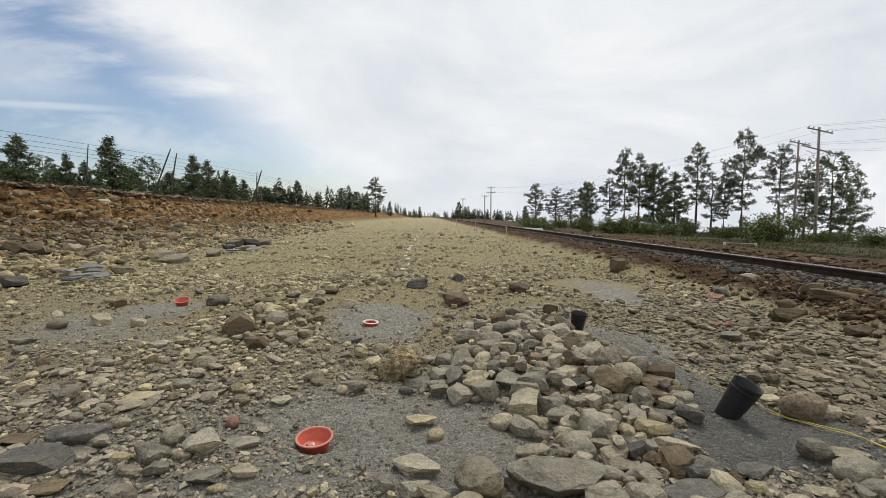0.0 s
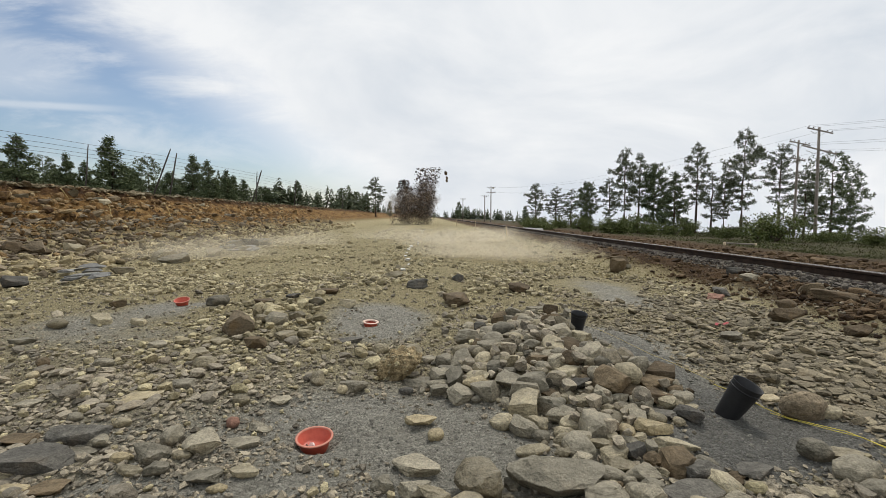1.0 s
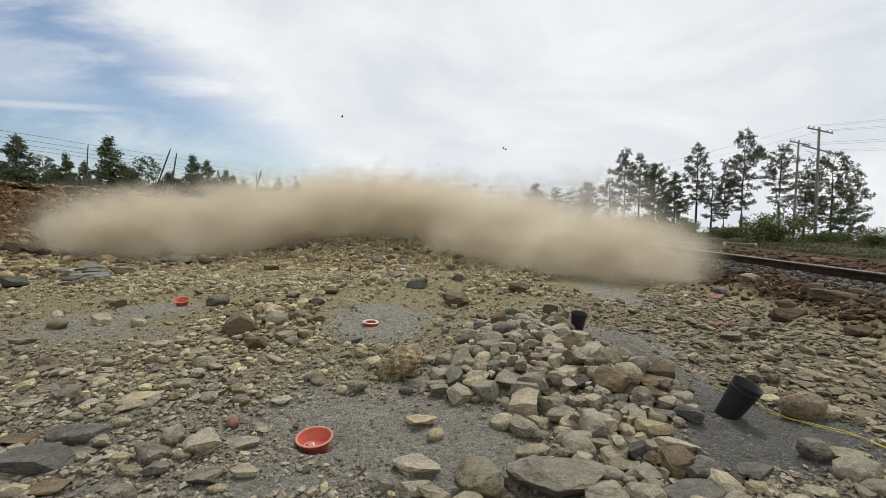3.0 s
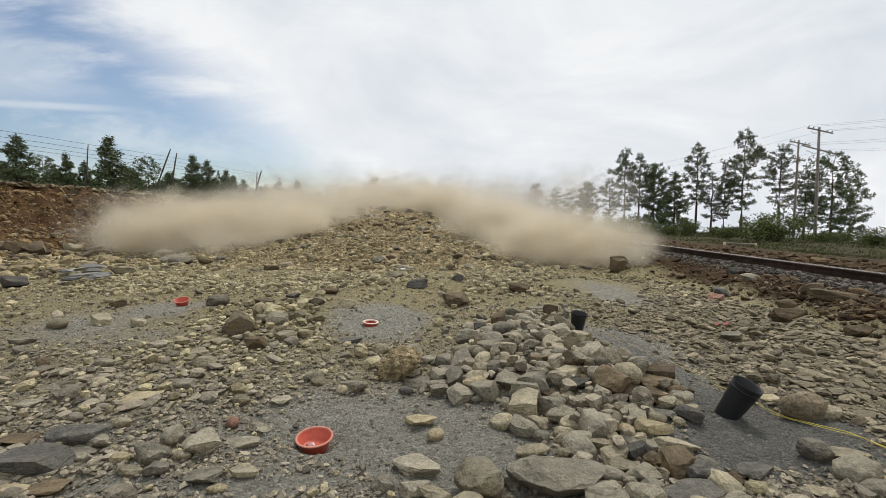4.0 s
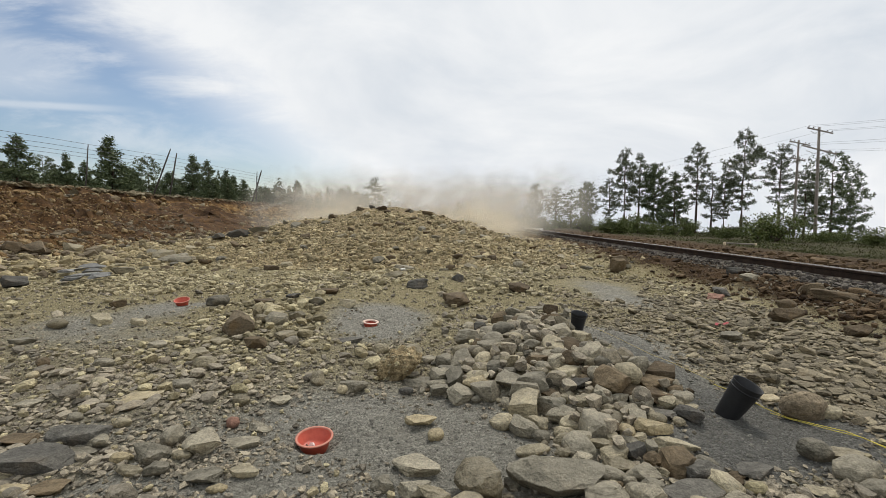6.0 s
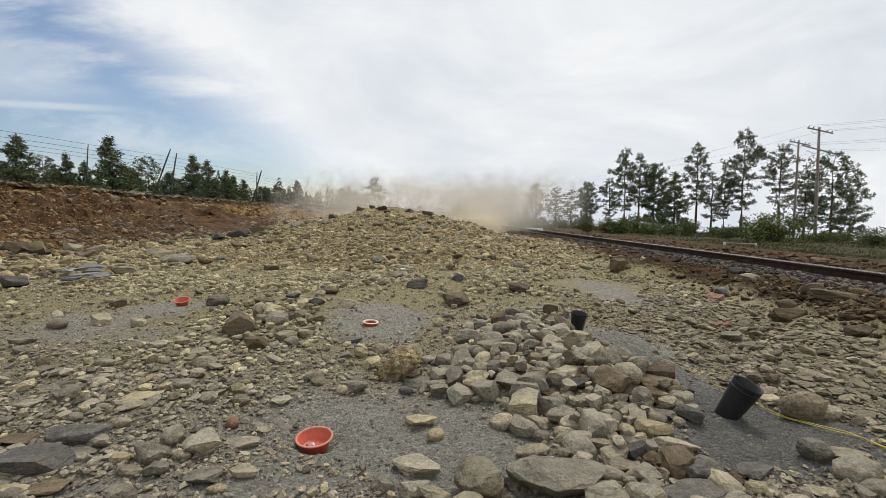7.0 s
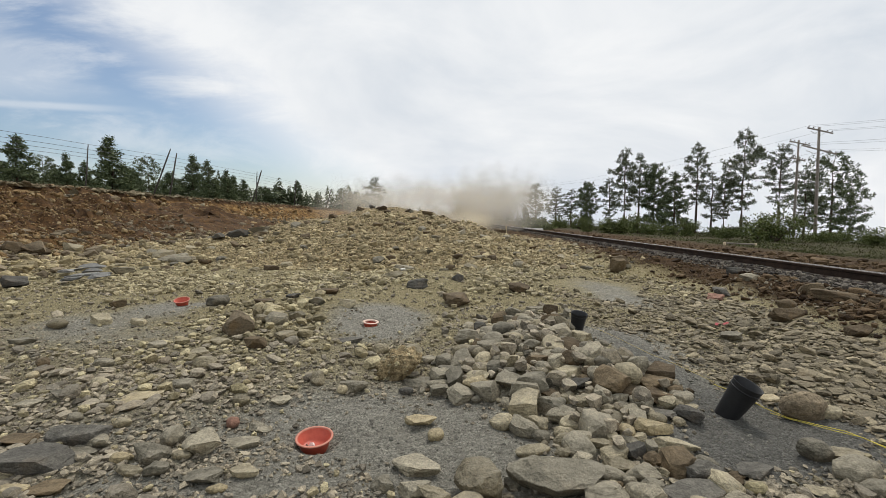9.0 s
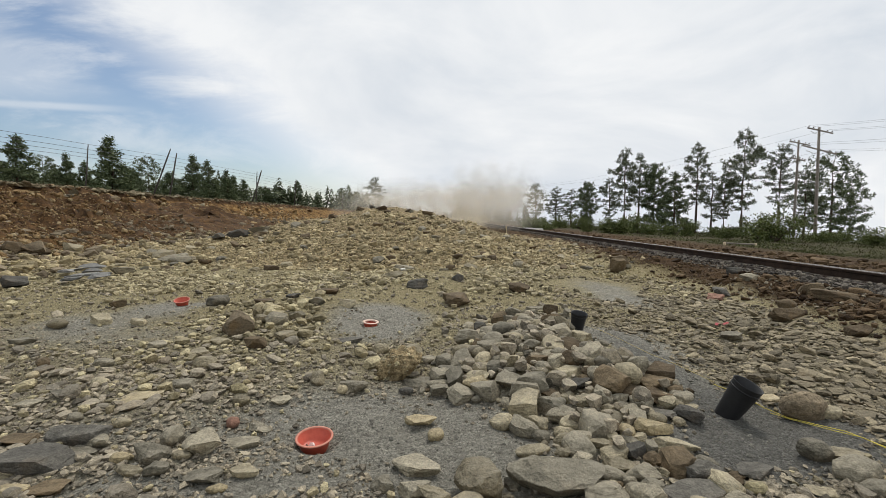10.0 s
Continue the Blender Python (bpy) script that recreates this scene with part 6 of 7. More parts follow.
plant("full", 27.5, 85, 7.53, 177, 0.88)
plant("open", 29.9, 80, 7.96, 244, 1.15)
plant("open", 26.9, 66, 11.05, 311, 0.98)
plant("tall", 29.9, 68, 10.68, 18, 0.89)
plant("full", 31.3, 66, 8.75, 85, 0.79)
plant("fir", 32.2, 62, 7.21, 152, 1.32)
plant("tall", 35.3, 62, 11.30, 219, 0.94)
plant("thin", 38.6, 64, 7.49, 286, 1.20)
plant("open", 37.9, 60, 7.32, 353, 0.79)
plant("open", 37.6, 56, 11.85, 60, 0.98)
plant("tall", 43.8, 58, 10.50, 127, 1.08)
plant("thin", 48.8, 60, 7.47, 194, 1.20)
plant("clumpy", 54.2, 62, 9.84, 261, 1.03)
plant("clumpy", 58.7, 64, 6.44, 328, 0.84)
plant("full", 6.8, 190, 7.21, 35, 0.66)
plant("fir", 22.2, 120, 3.93, 102, 1.55)


def far_woods(name, label, rows, seed, hmin, hmax):
    """A distant stand of conifers, each a thin trunk with ragged tiers of boughs."""
    rng = random.Random(seed)
    v, f = [], []
    for ax, ay, cx, cy, n in rows:
        for k in range(n):
            s = rng.random()
            x, y = ax + (cx - ax) * s + rng.gauss(0, 4), ay + (cy - ay) * s + rng.gauss(0, 5)
            z, h = gz(x, y) - 0.3, rng.uniform(hmin, hmax) * rng.choice((0.7, 0.85, 1.0, 1.0, 1.25))
            tiers = 11
            slim = rng.uniform(0.15, 0.33)
            for i in range(tiers):
                q = i / tiers
                r = h * slim * ((1 - q) ** 0.7 + 0.06) * rng.uniform(0.55, 1.3)
                for j in range(11):
                    a = rng.uniform(0, 6.283)
                    c0 = Vector((x, y, z + h * (0.08 + 0.92 * q)))
                    p = c0 + Vector((math.cos(a) * r * rng.uniform(0.6, 1.25), math.sin(a) * r * rng.uniform(0.6, 1.25), h * rng.uniform(-0.07, 0.05)))
                    wdt = Vector((-math.sin(a), math.cos(a), 0)) * r * 0.26
                    m = len(v)
                    v += [c0 + Vector((0, 0, h * 0.07)), p - wdt, p + wdt]
                    f.append((m, m + 1, m + 2))
    ob = new(name, mesh_from(name, [tuple(p) for p in v], f, FAR_NEEDLES))
    tagged(ob, label, "woods", kind="stuff")


far_woods("far_woods", "distant belt of dark green conifers along the left horizon", [(-105, 90, -16, 260, 150), (-30, 330, -6, 420, 50), (-40, 74, -20, 130, 70)], 31, 3.4, 6.0)
far_woods("far_woods", "distant belt of grey-green conifers beyond the track", [(4, 420, 62, 330, 90)], 32, 6.0, 10.0)


def shrub(x, y, r, h, seed):
    rng = random.Random(seed)
    thing = empty("shrub", pose(x, y, gz(x, y), 0, 0, seed * 40))
    tagged(thing, "leafy green shrub in rough grass beyond the track", "shrub", "shrubs beyond the track")
    bm = bmesh.new()
    v, f = [], []
    for k in range(22):
        a, ln = rng.uniform(0, 6.283), rng.uniform(0.3, 1)
        tip = Vector((math.cos(a) * r * ln, math.sin(a) * r * ln, h * rng.uniform(0.35, 1.0) * (1.15 - 0.5 * ln)))
        tube(bm, [Vector((0, 0, -0.1)), tip * 0.5 + Vector((0, 0, h * 0.12)), tip], [0.03, 0.018, 0.006], 4, False)
        for j in range(9):
            g = rng.uniform(0.3, 1.05)
            p = tip * g + Vector((rng.gauss(0, 0.16 * r), rng.gauss(0, 0.16 * r), rng.gauss(0, 0.1 * h)))
            p.z = max(0.05, p.z)
            tuft(rng, p, 0.17 * r, 18, 0.05 * r + 0.05, v, f, 0.0, 0.4)
    part("stems", bm, BARK, thing)
    part("foliage", mesh_from("foliage", [tuple(p) for p in v], f, LEAF), LEAF, thing)


shrub(30.0, 40, 2.56, 3.24, 1)
shrub(31.2, 44, 1.89, 2.56, 2)
shrub(37.1, 38, 1.49, 1.62, 3)
shrub(20.9, 52, 2.16, 2.29, 4)
shrub(24.7, 56, 2.03, 2.70, 5)
shrub(20.0, 54, 1.62, 1.89, 6)
shrub(27.5, 50, 1.22, 2.03, 7)
shrub(23.0, 75, 2.29, 2.70, 8)
shrub(19.7, 75, 1.89, 2.03, 9)
shrub(19.0, 90, 2.16, 2.16, 10)
shrub(29.4, 46, 1.08, 1.35, 11)
shrub(35.7, 42, 1.22, 1.08, 12)
shrub(26.3, 52, 1.22, 1.35, 13)
shrub(10.6, 53, 2.01, 1.67, 20)
shrub(13.6, 58, 1.58, 0.94, 21)
shrub(17.3, 53, 0.90, 1.46, 23)
shrub(25.0, 61, 1.56, 1.59, 25)
shrub(24.9, 53, 1.42, 1.60, 26)
shrub(35.6, 64, 1.28, 1.64, 28)
shrub(36.3, 58, 1.92, 1.14, 30)
shrub(37.2, 56, 1.65, 1.49, 31)
shrub(42.9, 57, 1.17, 1.32, 33)
shrub(52.2, 62, 2.03, 0.95, 35)
shrub(47.7, 53, 2.02, 1.49, 36)
shrub(56.0, 58, 2.08, 1.04, 38)


def grass_field(name, label, material, patches, n, seed, hmin, hmax):
    rng = np.random.RandomState(seed)
    vs, fs, base = [], [], 0
    for u0, u1, y0, y1, share in patches:
        k = int(n * share)
        y = 1 / rng.uniform(1 / y1, 1 / y0, k)
        x = along(rng.uniform(u0, u1, k), y)
        ok = rng.uniform(0, 1, k) < np.clip(0.5 + 2.4 * octaves(x * 0.35, y * 0.35, seed), 0.05, 1)
        x, y = x[ok], y[ok]
        k = len(x)
        z = ground_height(x, y) - 0.02
        a = rng.uniform(0, 6.283, k)
        h = rng.uniform(hmin, hmax, k) * (1 + y / 80)
        w = 0.006 * (1 + y / 9)
        p = np.stack([x, y, z], 1)
        side = np.stack([np.cos(a) * w, np.sin(a) * w, 0 * w], 1)
        tip = p + np.stack([rng.normal(0, 0.9, k) * h, rng.normal(0, 0.9, k) * h, h], 1)
        v = np.stack([p - side, p + side, tip], 1).reshape(-1, 3)
        vs.append(v)
        fs.append(np.arange(3 * k).reshape(-1, 3) + base)
        base += 3 * k
    ob = new(name, mesh_from(name, np.concatenate(vs), np.concatenate(fs), material))
    tagged(ob, label, "grass", kind="stuff")


grass_field("grass", "rough green grass on the verge beyond the track", GRASS, [(20, 46, 20, 55, 0.9), (24, 46, 55, 110, 0.25)], 34000, 51, 0.04, 0.17)
grass_field("dry_grass", "dry tufted grass along the top of the bank", DRY_GRASS, [(-24, -16.3, 14, 120, 0.8), (-60, -20, 20, 90, 0.2)], 36000, 52, 0.04, 0.15)
grass_field("dry_grass", "sparse dry straw on the gravel shoulder", STRAW, [(3.4, 5.0, 8, 26, 1.0)], 3200, 53, 0.02, 0.07)
# ---------------------------------------------------------------- the blast: heaved rock, flying stones and dust
MOVES = []


def mound_height(x, y):
    """Height of the heap of broken rock above the floor once it has settled."""
    along_y = np.interp(y, [8.6, 10.2, 12.5, 15.5, 18, 20, 24, 32, 44], [0, 0.16, 0.62, 1.25, 1.62, 1.52, 1.2, 0.9, 0])
    off = x + 1.9 + 0.03 * (y - 18) + 0.5 * octaves(y * 0.4, x * 0.1, 61)
    side = np.interp(off, [-8.6, -7.2, -5.4, -4.2, -2.2, -1.2, 0, 1.0, 2.4, 4.2, 6.0, 7.4], [0, 0.18, 0.46, 0.60, 0.78, 0.97, 1, 0.94, 0.70, 0.36, 0.10, 0])
    z = along_y * side
    return z + (0.28 * octaves(x * 0.9, y * 0.9, 71, 5)) * np.clip(z * 2.5, 0, 1)


HEAP_STONES = {}
# larger slabs on the settled heap: place, width and stone
SLABS = [(-6.9, 14.8, 0.85, DARK), (-6.3, 15.2, 0.7, GREY), (-7.2, 14.2, 0.5, DARK), (-6.0, 14.5, 0.45, BROWN), (-5.3, 16.0, 0.6, GREY), (-6.1, 10.4, 0.6, GREY), (-5.4, 10.0, 0.3, BROWN),
         (-0.8, 9.2, 0.45, GREY), (-2.4, 17.6, 0.5, BROWN), (-2.9, 18.2, 0.4, DARK), (-0.6, 17.4, 0.45, BROWN), (0.4, 16.5, 0.4, BROWN), (-4.2, 17.0, 0.5, BROWN)]


def slump_height(x, y):
    """Depth of the torn soil that slides down over the bank."""
    u = x + 0.03 * y
    side = np.interp(u, [-16.0, -15.6, -14.5, -12.2, -10.2, -8.8], [0, 0.16, 0.24, 0.26, 0.18, 0])
    ends = np.interp(y, [8.0, 10.0, 26.0, 36.0], [0, 1, 1, 0])
    return np.maximum(0, side * ends * (1 + 2.3 * octaves(x * 0.8, y * 0.8, 131, 5)) + 0.28 * np.abs(octaves(x * 2.6, y * 2.0, 133, 3)) * ends * (side > 0))


def make_heap(x0, x1, y0, y1, k, mound_height=mound_height, soil=HEAP_SOIL, loose=RUBBLE, label="heaved tan mass of broken rock and soil from the blast"):
    cx, cy = (x0 + x1) / 2, (y0 + y1) / 2
    step = 0.13 if y0 < 20 else 0.3
    xs, ys = np.arange(x0 - 0.15, x1 + 0.15 + step, step), np.arange(y0 - 0.15, y1 + 0.15 + step, step)
    gx, gy = np.meshgrid(xs, ys)
    m = mound_height(gx, gy)
    z = ground_height(gx, gy) + m - 0.10
    w, h = len(xs), len(ys)
    v = np.stack([gx - cx, gy - cy, z], 2)
    rim = np.ones((h, w), bool)
    rim[1:-1, 1:-1] = False
    low = v.copy()
    jag = octaves(gx * 1.4, gy * 1.4, 81 + k, 4)
    low[..., 2] = z - 0.95 + 0.5 * jag
    low[..., 0] *= 0.62
    low[..., 1] *= 0.62
    top, bottom = v.reshape(-1, 3), low.reshape(-1, 3)
    i = (np.arange(h - 1)[:, None] * w + np.arange(w - 1)[None]).ravel()
    f = np.stack([i, i + 1, i + 1 + w, i + w], 1)
    n = w * h
    ring = [r for r in range(w)] + [r * w + w - 1 for r in range(1, h)] + [(h - 1) * w + r for r in range(w - 2, -1, -1)] + [r * w for r in range(h - 2, 0, -1)]
    ring = np.array(ring)
    nxt = np.roll(ring, -1)
    walls = np.stack([ring, ring + n, nxt + n, nxt], 1)
    faces = np.concatenate([f, f[:, ::-1] + n, walls])
    heap = empty("rubble_heap", pose(cx, cy, 0))
    tagged(heap, label, "rubble heap", "heaps of blasted rock")
    part("soil", mesh_from("soil", np.concatenate([top, bottom]), faces, soil, True), soil, heap)
    rng = np.random.RandomState(100 + k)
    count = 2600 if y0 < 12 else 1900 if y0 < 16 else 950 if y0 < 19 else 260
    x, y = rng.uniform(x0, x1, count), rng.uniform(y0, y1, count)
    q = mound_height(x, y)
    ok = q > 0.015
    x, y, q = x[ok], y[ok], q[ok]
    if len(x):
        s = np.clip(rng.lognormal(math.log(0.041), 0.55, len(x)), 0.016, 0.24)
        p = np.stack([x - cx, y - cy, ground_height(x, y) + q - 0.10], 1)
        for level, some in ((0, s < 0.10), (1, s >= 0.10)):
            if some.any():
                rubble = part("rubble", scatter("rubble", p[some], s[some], loose, 200 + 2 * k + level, level, (0.5, 0.9), 0.3, 14, 7 * level), loose, heap, "loose broken stones")
                tagged(rubble, kind="stuff")
        for n in range(7 if y0 < 16 else 3):
            n = rng.randint(len(x))
            tone = (BROWN, TAN, BROWN, GREY)[rng.randint(4)]
            key = (rng.randint(6), tone.name)
            if key not in HEAP_STONES:
                v, f = rock_shape(5000 + key[0], 2, ("block", "slab")[key[0] % 2])
                HEAP_STONES[key] = mesh_from("stone", v * 0.3, f, tone, True, 26)
            stone = part("stone", HEAP_STONES[key], tone, heap)
            size = rng.uniform(0.12, 0.34) * np.array([1.1, 0.85, 0.55])
            stone.matrix_basis = Matrix.Translation(p[n] + np.array([0, 0, size[2] * 0.2])) @ pose(0, 0, 0, *rng.uniform(-25, 25, 2), rng.uniform(0, 360)) @ Matrix.Diagonal((*(size / 0.3), 1))
    for n, (sx, sy, w, tone) in enumerate(SLABS):
        if x0 <= sx < x1 and y0 <= sy < y1:
            v, f = rock_shape(5100 + n, 3, "slab")
            stone = part("slab", mesh_from("slab", v * np.array([w, w * 0.7, w * 0.34]), f, tone, True, 24), tone, heap, "large broken slab")
            stone.matrix_basis = pose(sx - cx, sy - cy, gz(sx, sy) + float(mound_height(sx, sy)) - 0.02, n * 37 % 30 - 15, n * 53 % 36 - 18, n * 71)
    return heap, cx, cy, float(m.max())


HEAP_X = [-9.6, -7.4, -5.0, -2.6, -0.4, 1.8, 3.8, 6.0]
HEAP_Y = [8.7, 11.0, 13.4, 16.2, 20.0, 30.0, 44.0]


def make_heaps():
    rng = random.Random(21)
    k = 0
    for j in range(len(HEAP_Y) - 1):
        for i in range(len(HEAP_X) - 1):
            heap, cx, cy, top = make_heap(HEAP_X[i], HEAP_X[i + 1], HEAP_Y[j], HEAP_Y[j + 1], k)
            k += 1
            down = -(top + 0.55)
            edge = max(0.0, 1 - abs(cx + 0.9) / 10.5)
            start = [1.50, 1.46, 1.42, 1.40, 1.40, 1.40][j] + rng.uniform(-0.04, 0.06)
            peak = [0.1, 0.9, 1.05, 0.6, 0.1, 0.05][j] * (0.12 + 0.88 * edge) * rng.uniform(0.8, 1.25)
            a, c = (rng.uniform(-4, 12) * (0.2, 0.4, 1, 1, 1, 1)[j], rng.uniform(-9, 9) * (0.2, 0.4, 1, 1, 1, 1)[j])
            rest = pose(cx, cy, 0)
            MOVES.append((heap, [(0.0, pose(cx, cy, down)), (start, pose(cx, cy, down)), (start + 0.14, pose(cx, cy, down * 0.35, a * 0.2, c * 0.2)),
                                 (start + 0.32, pose(cx, cy, peak * 0.8, a * 0.7, c * 0.7)), (start + 0.5, pose(cx, cy, peak, a, c)),
                                 (start + 0.75, pose(cx, cy, peak * 0.55, a * 0.7, c * 0.7)), (start + 1.0, rest), (10.0, rest)]))


make_heaps()


def make_slump():
    """The soil of the bank, shaken loose by the blast."""
    rng = random.Random(22)
    k = 60
    for y0, y1 in ((8.2, 11.5), (11.5, 15.5), (15.5, 20.0), (20.0, 26.0), (26.0, 36.0)):
        for x0, x1 in ((-16.6, -14.2), (-14.2, -11.9), (-11.9, -9.2)):
            k += 1
            tan = x0 > -12 and y0 > 15
            heap, cx, cy, top = make_heap(x0, x1, y0, y1, k, slump_height, SLUMP_SOIL, BROWN_PEBBLE if tan else SOIL_STONES, "slumped rusty brown soil and stones shaken down the bank")
            start, down = 1.5 + rng.uniform(0, 0.1), -(top + 0.75)
            rest = pose(cx, cy, 0)
            MOVES.append((heap, [(0.0, pose(cx, cy, down)), (start, pose(cx, cy, down)), (start + 0.2, pose(cx, cy, -0.1, 2, 0, 0)), (start + 0.45, pose(cx, cy, 0.12, 3, 2, 0)),
                                 (start + 0.8, rest), (10.0, rest)]))


make_slump()


def ballistic(ob, x, y, z, t, vx, vy, vz, spin, floor=-0.6):
    """Rows of a thrown thing that is at (x, y, z) at t with that speed; before and after its flight it lies in the ground."""
    g = 9.8
    root = math.sqrt(max(0.0, vz * vz + 2 * g * (z - floor)))
    t0, t1 = t + (vz - root) / g, t + (vz + root) / g
    rows = []
    n = max(3, int((t1 - t0) / 0.12))
    for k in range(n + 1):
        s = t0 + (t1 - t0) * k / n
        d = s - t
        if 0.02 < s < 9.9:
            rows.append((s, pose(x + vx * d, y + vy * d, z + vz * d - 0.5 * g * d * d, spin * (s - t0), spin * 0.7 * (s - t0), spin * 0.3 * (s - t0))))
    rows = [(0.0, rows[0][1])] + rows + [(10.0, rows[-1][1])]
    MOVES.append((ob, rows))


def flying(x, y, z, t, vx, vy, vz, size, seed):
    v, f = stone_shape(500 + seed, 2, 8)
    ob = new("flying_stone", mesh_from("flying_stone", v * size * np.array([1.2, 0.9, 0.7]), f, BROWN))
    tagged(ob, "dark stone thrown through the air by the blast", "stone", "stones thrown by the blast")
    ballistic(ob, x, y, z, t, vx, vy, vz, 170, -0.25)


flying(-0.03, 3.11, 2.53, 1.70, -3.35, -2.93, -1.50, 0.024, 1)
flying(-10.5, 24.0, 6.0, 1.85, -1.0, 0.0, 1.0, 0.16, 2)
flying(2.4, 60.0, 11.0, 2.0, 2.0, 0.0, -1.0, 0.5, 4)
flying(2.5, 60.0, 10.0, 2.0, 2.0, 0.0, -1.2, 0.4, 5)
flying(2.6, 60.0, 9.2, 2.0, 2.1, 0.0, -1.6, 0.35, 6)
flying(-6.2, 30.0, 9.5, 2.5, -1.0, 0.0, -1.0, 0.15, 8)
flying(-9.4, 30.0, 6.0, 2.5, -1.0, 0.0, -2.0, 0.15, 9)
flying(3.9, 30.0, 7.3, 2.5, 0.6, 0.0, -1.0, 0.13, 10)
flying(5.6, 45.0, 11.0, 2.1, 0.5, 0.0, 1.0, 0.2, 11)
flying(-5.0, 12.0, 2.2, 2.1, -0.6, 0.0, 0.5, 0.12, 12)
flying(-3.4, 12.0, 2.4, 2.1, 0.4, 0.0, 0.8, 0.10, 13)
flying(0.4, 12.0, 2.3, 2.05, 0.5, 0.0, 0.6, 0.11, 14)
flying(3.2, 10.0, 1.3, 2.2, 0.6, 0.0, 0.2, 0.12, 15)
flying(-4.0, 11.0, 2.1, 2.2, -0.3, 0.0, 0.3, 0.13, 16)


def flying_cluster(x, y, z, t, vx, vz, rx, ry, rz, count, size, seed):
    """A loose swarm of clods and stones that travels as one."""
    rng = np.random.RandomState(seed)
    p = rng.normal(0, 0.42, (count, 3)) * np.array([rx, ry, rz])
    s = np.clip(rng.lognormal(math.log(size), 0.45, count), size * 0.4, size * 2.2)
    ob = new("flying_rubble", scatter("flying_rubble", p, s, FRESH, seed, 1, (0.6, 1.0), 0.5))
    tagged(ob, "swarm of soil clods and stones thrown up by the blast", "rubble", kind="stuff")
    ballistic(ob, x, y, z, t, vx, 0, vz, 14, -2.2)


rng = random.Random(9)
for k in range(24):
    x = -7.2 + 12.0 * k / 23 + rng.uniform(-0.4, 0.4)
    y = rng.uniform(10.2, 13.0) if x < 1.5 else rng.uniform(8.8, 10.5)
    top = (1.3 if x < 1 else 0.8) * rng.uniform(0.8, 1.1)
    flying_cluster(x, y, top, rng.uniform(1.97, 2.1), rng.uniform(-0.4, 0.4), 0.0, 1.0, 0.7, 0.6, 210, 0.05, 600 + k)


def whipped_line():
    """A length of pale shock tube that the heave whips up beside the track."""
    bm = bmesh.new()
    tube(bm, [(1.89, 9.50, 0.81), (2.40, 7.60, 0.16), (2.57, 6.20, -0.15)], 0.009, 6)
    ob = new("tube_line", bpy.data.meshes.new("tube_line"))
    bm.to_mesh(ob.data)
    bm.free()
    ob.data.materials.append(STRAND)
    tagged(ob, "pale shock tube whipped up from the stones by the blast", "shock tube")
    MOVES.append((ob, [(0.0, pose(0, 0, -1.6)), (1.55, pose(0, 0, -1.6)), (1.8, pose(0, 0, 0)), (2.0, pose(0.5, -0.1, -0.1)), (2.2, pose(0.7, -0.2, -0.6)), (2.5, pose(0.8, -0.2, -1.6)), (10.0, pose(0.8, -0.2, -1.6))]))


whipped_line()


def puff_mesh(name, rx, ry, rz, layers, seed, material, taper=0.0):
    """A cloud filled with thin wavy layers of dust that cross it at all angles."""
    rng = np.random.RandomState(seed)
    ring = [(0.0, 0.0)] + [(r * math.cos(a), r * math.sin(a)) for r in (0.3, 0.6, 0.85, 1.0) for a in np.arange(16) * math.pi / 8]
    disc = np.array(ring)
    tris = [(0, 1 + k, 1 + (k + 1) % 16) for k in range(16)]
    for q in range(3):
        for k in range(16):
            a, c = 1 + 16 * q + k, 1 + 16 * q + (k + 1) % 16
            tris += [(a, a + 16, c + 16), (a, c + 16, c)]
    tris = np.array(tris)
    vs, fs = [], []
    for k in range(layers):
        n = rng.normal(size=3)
        n /= np.linalg.norm(n)
        a = np.cross(n, rng.normal(size=3))
        a /= np.linalg.norm(a)
        c = np.cross(n, a)
        d = 0.86 * (2 * (k + rng.uniform(0.2, 0.8)) / layers - 1)
        r = math.sqrt(1 - d * d)
        p = (disc[:, :1] * a + disc[:, 1:] * c) * r + n * d
        p = p + n * (0.10 * np.sin(3.1 * disc[:, 0] + k) * np.cos(2.7 * disc[:, 1] + 2 * k) * (1 - (disc ** 2).sum(1)))[:, None]
        p[:, :2] *= 1 - taper * np.clip(p[:, 2:3], -1, 1) * 0.8
        vs.append(p * np.array([rx, ry, rz]))
        fs.append(tris + k * len(disc))
    return mesh_from(name, np.concatenate(vs), np.concatenate(fs), material, True)


def dust(size, shells, seed, stops, material=DUST, label="rolling cloud of pale tan dust raised by the blast", name="dust_cloud", spin=3):
    """A dust cloud, and its places by time: (seconds, x, y, z)."""
    rx, ry, rz = size[0] * 1.22, size[1] * 1.15, size[2] * 1.25
    ob = new(name, puff_mesh(name, rx, ry, rz, 2 * shells, seed, material))
    tagged(ob, label, "dust cloud", kind="stuff")
    rows = [(t, pose(x, y, z, 0, 0, spin * t)) for t, x, y, z in stops]
    if rows[0][0] > 0:
        rows.insert(0, (0.0, rows[0][1]))
    if rows[-1][0] < 10:
        rows.append((10.0, rows[-1][1]))
    MOVES.append((ob, rows))


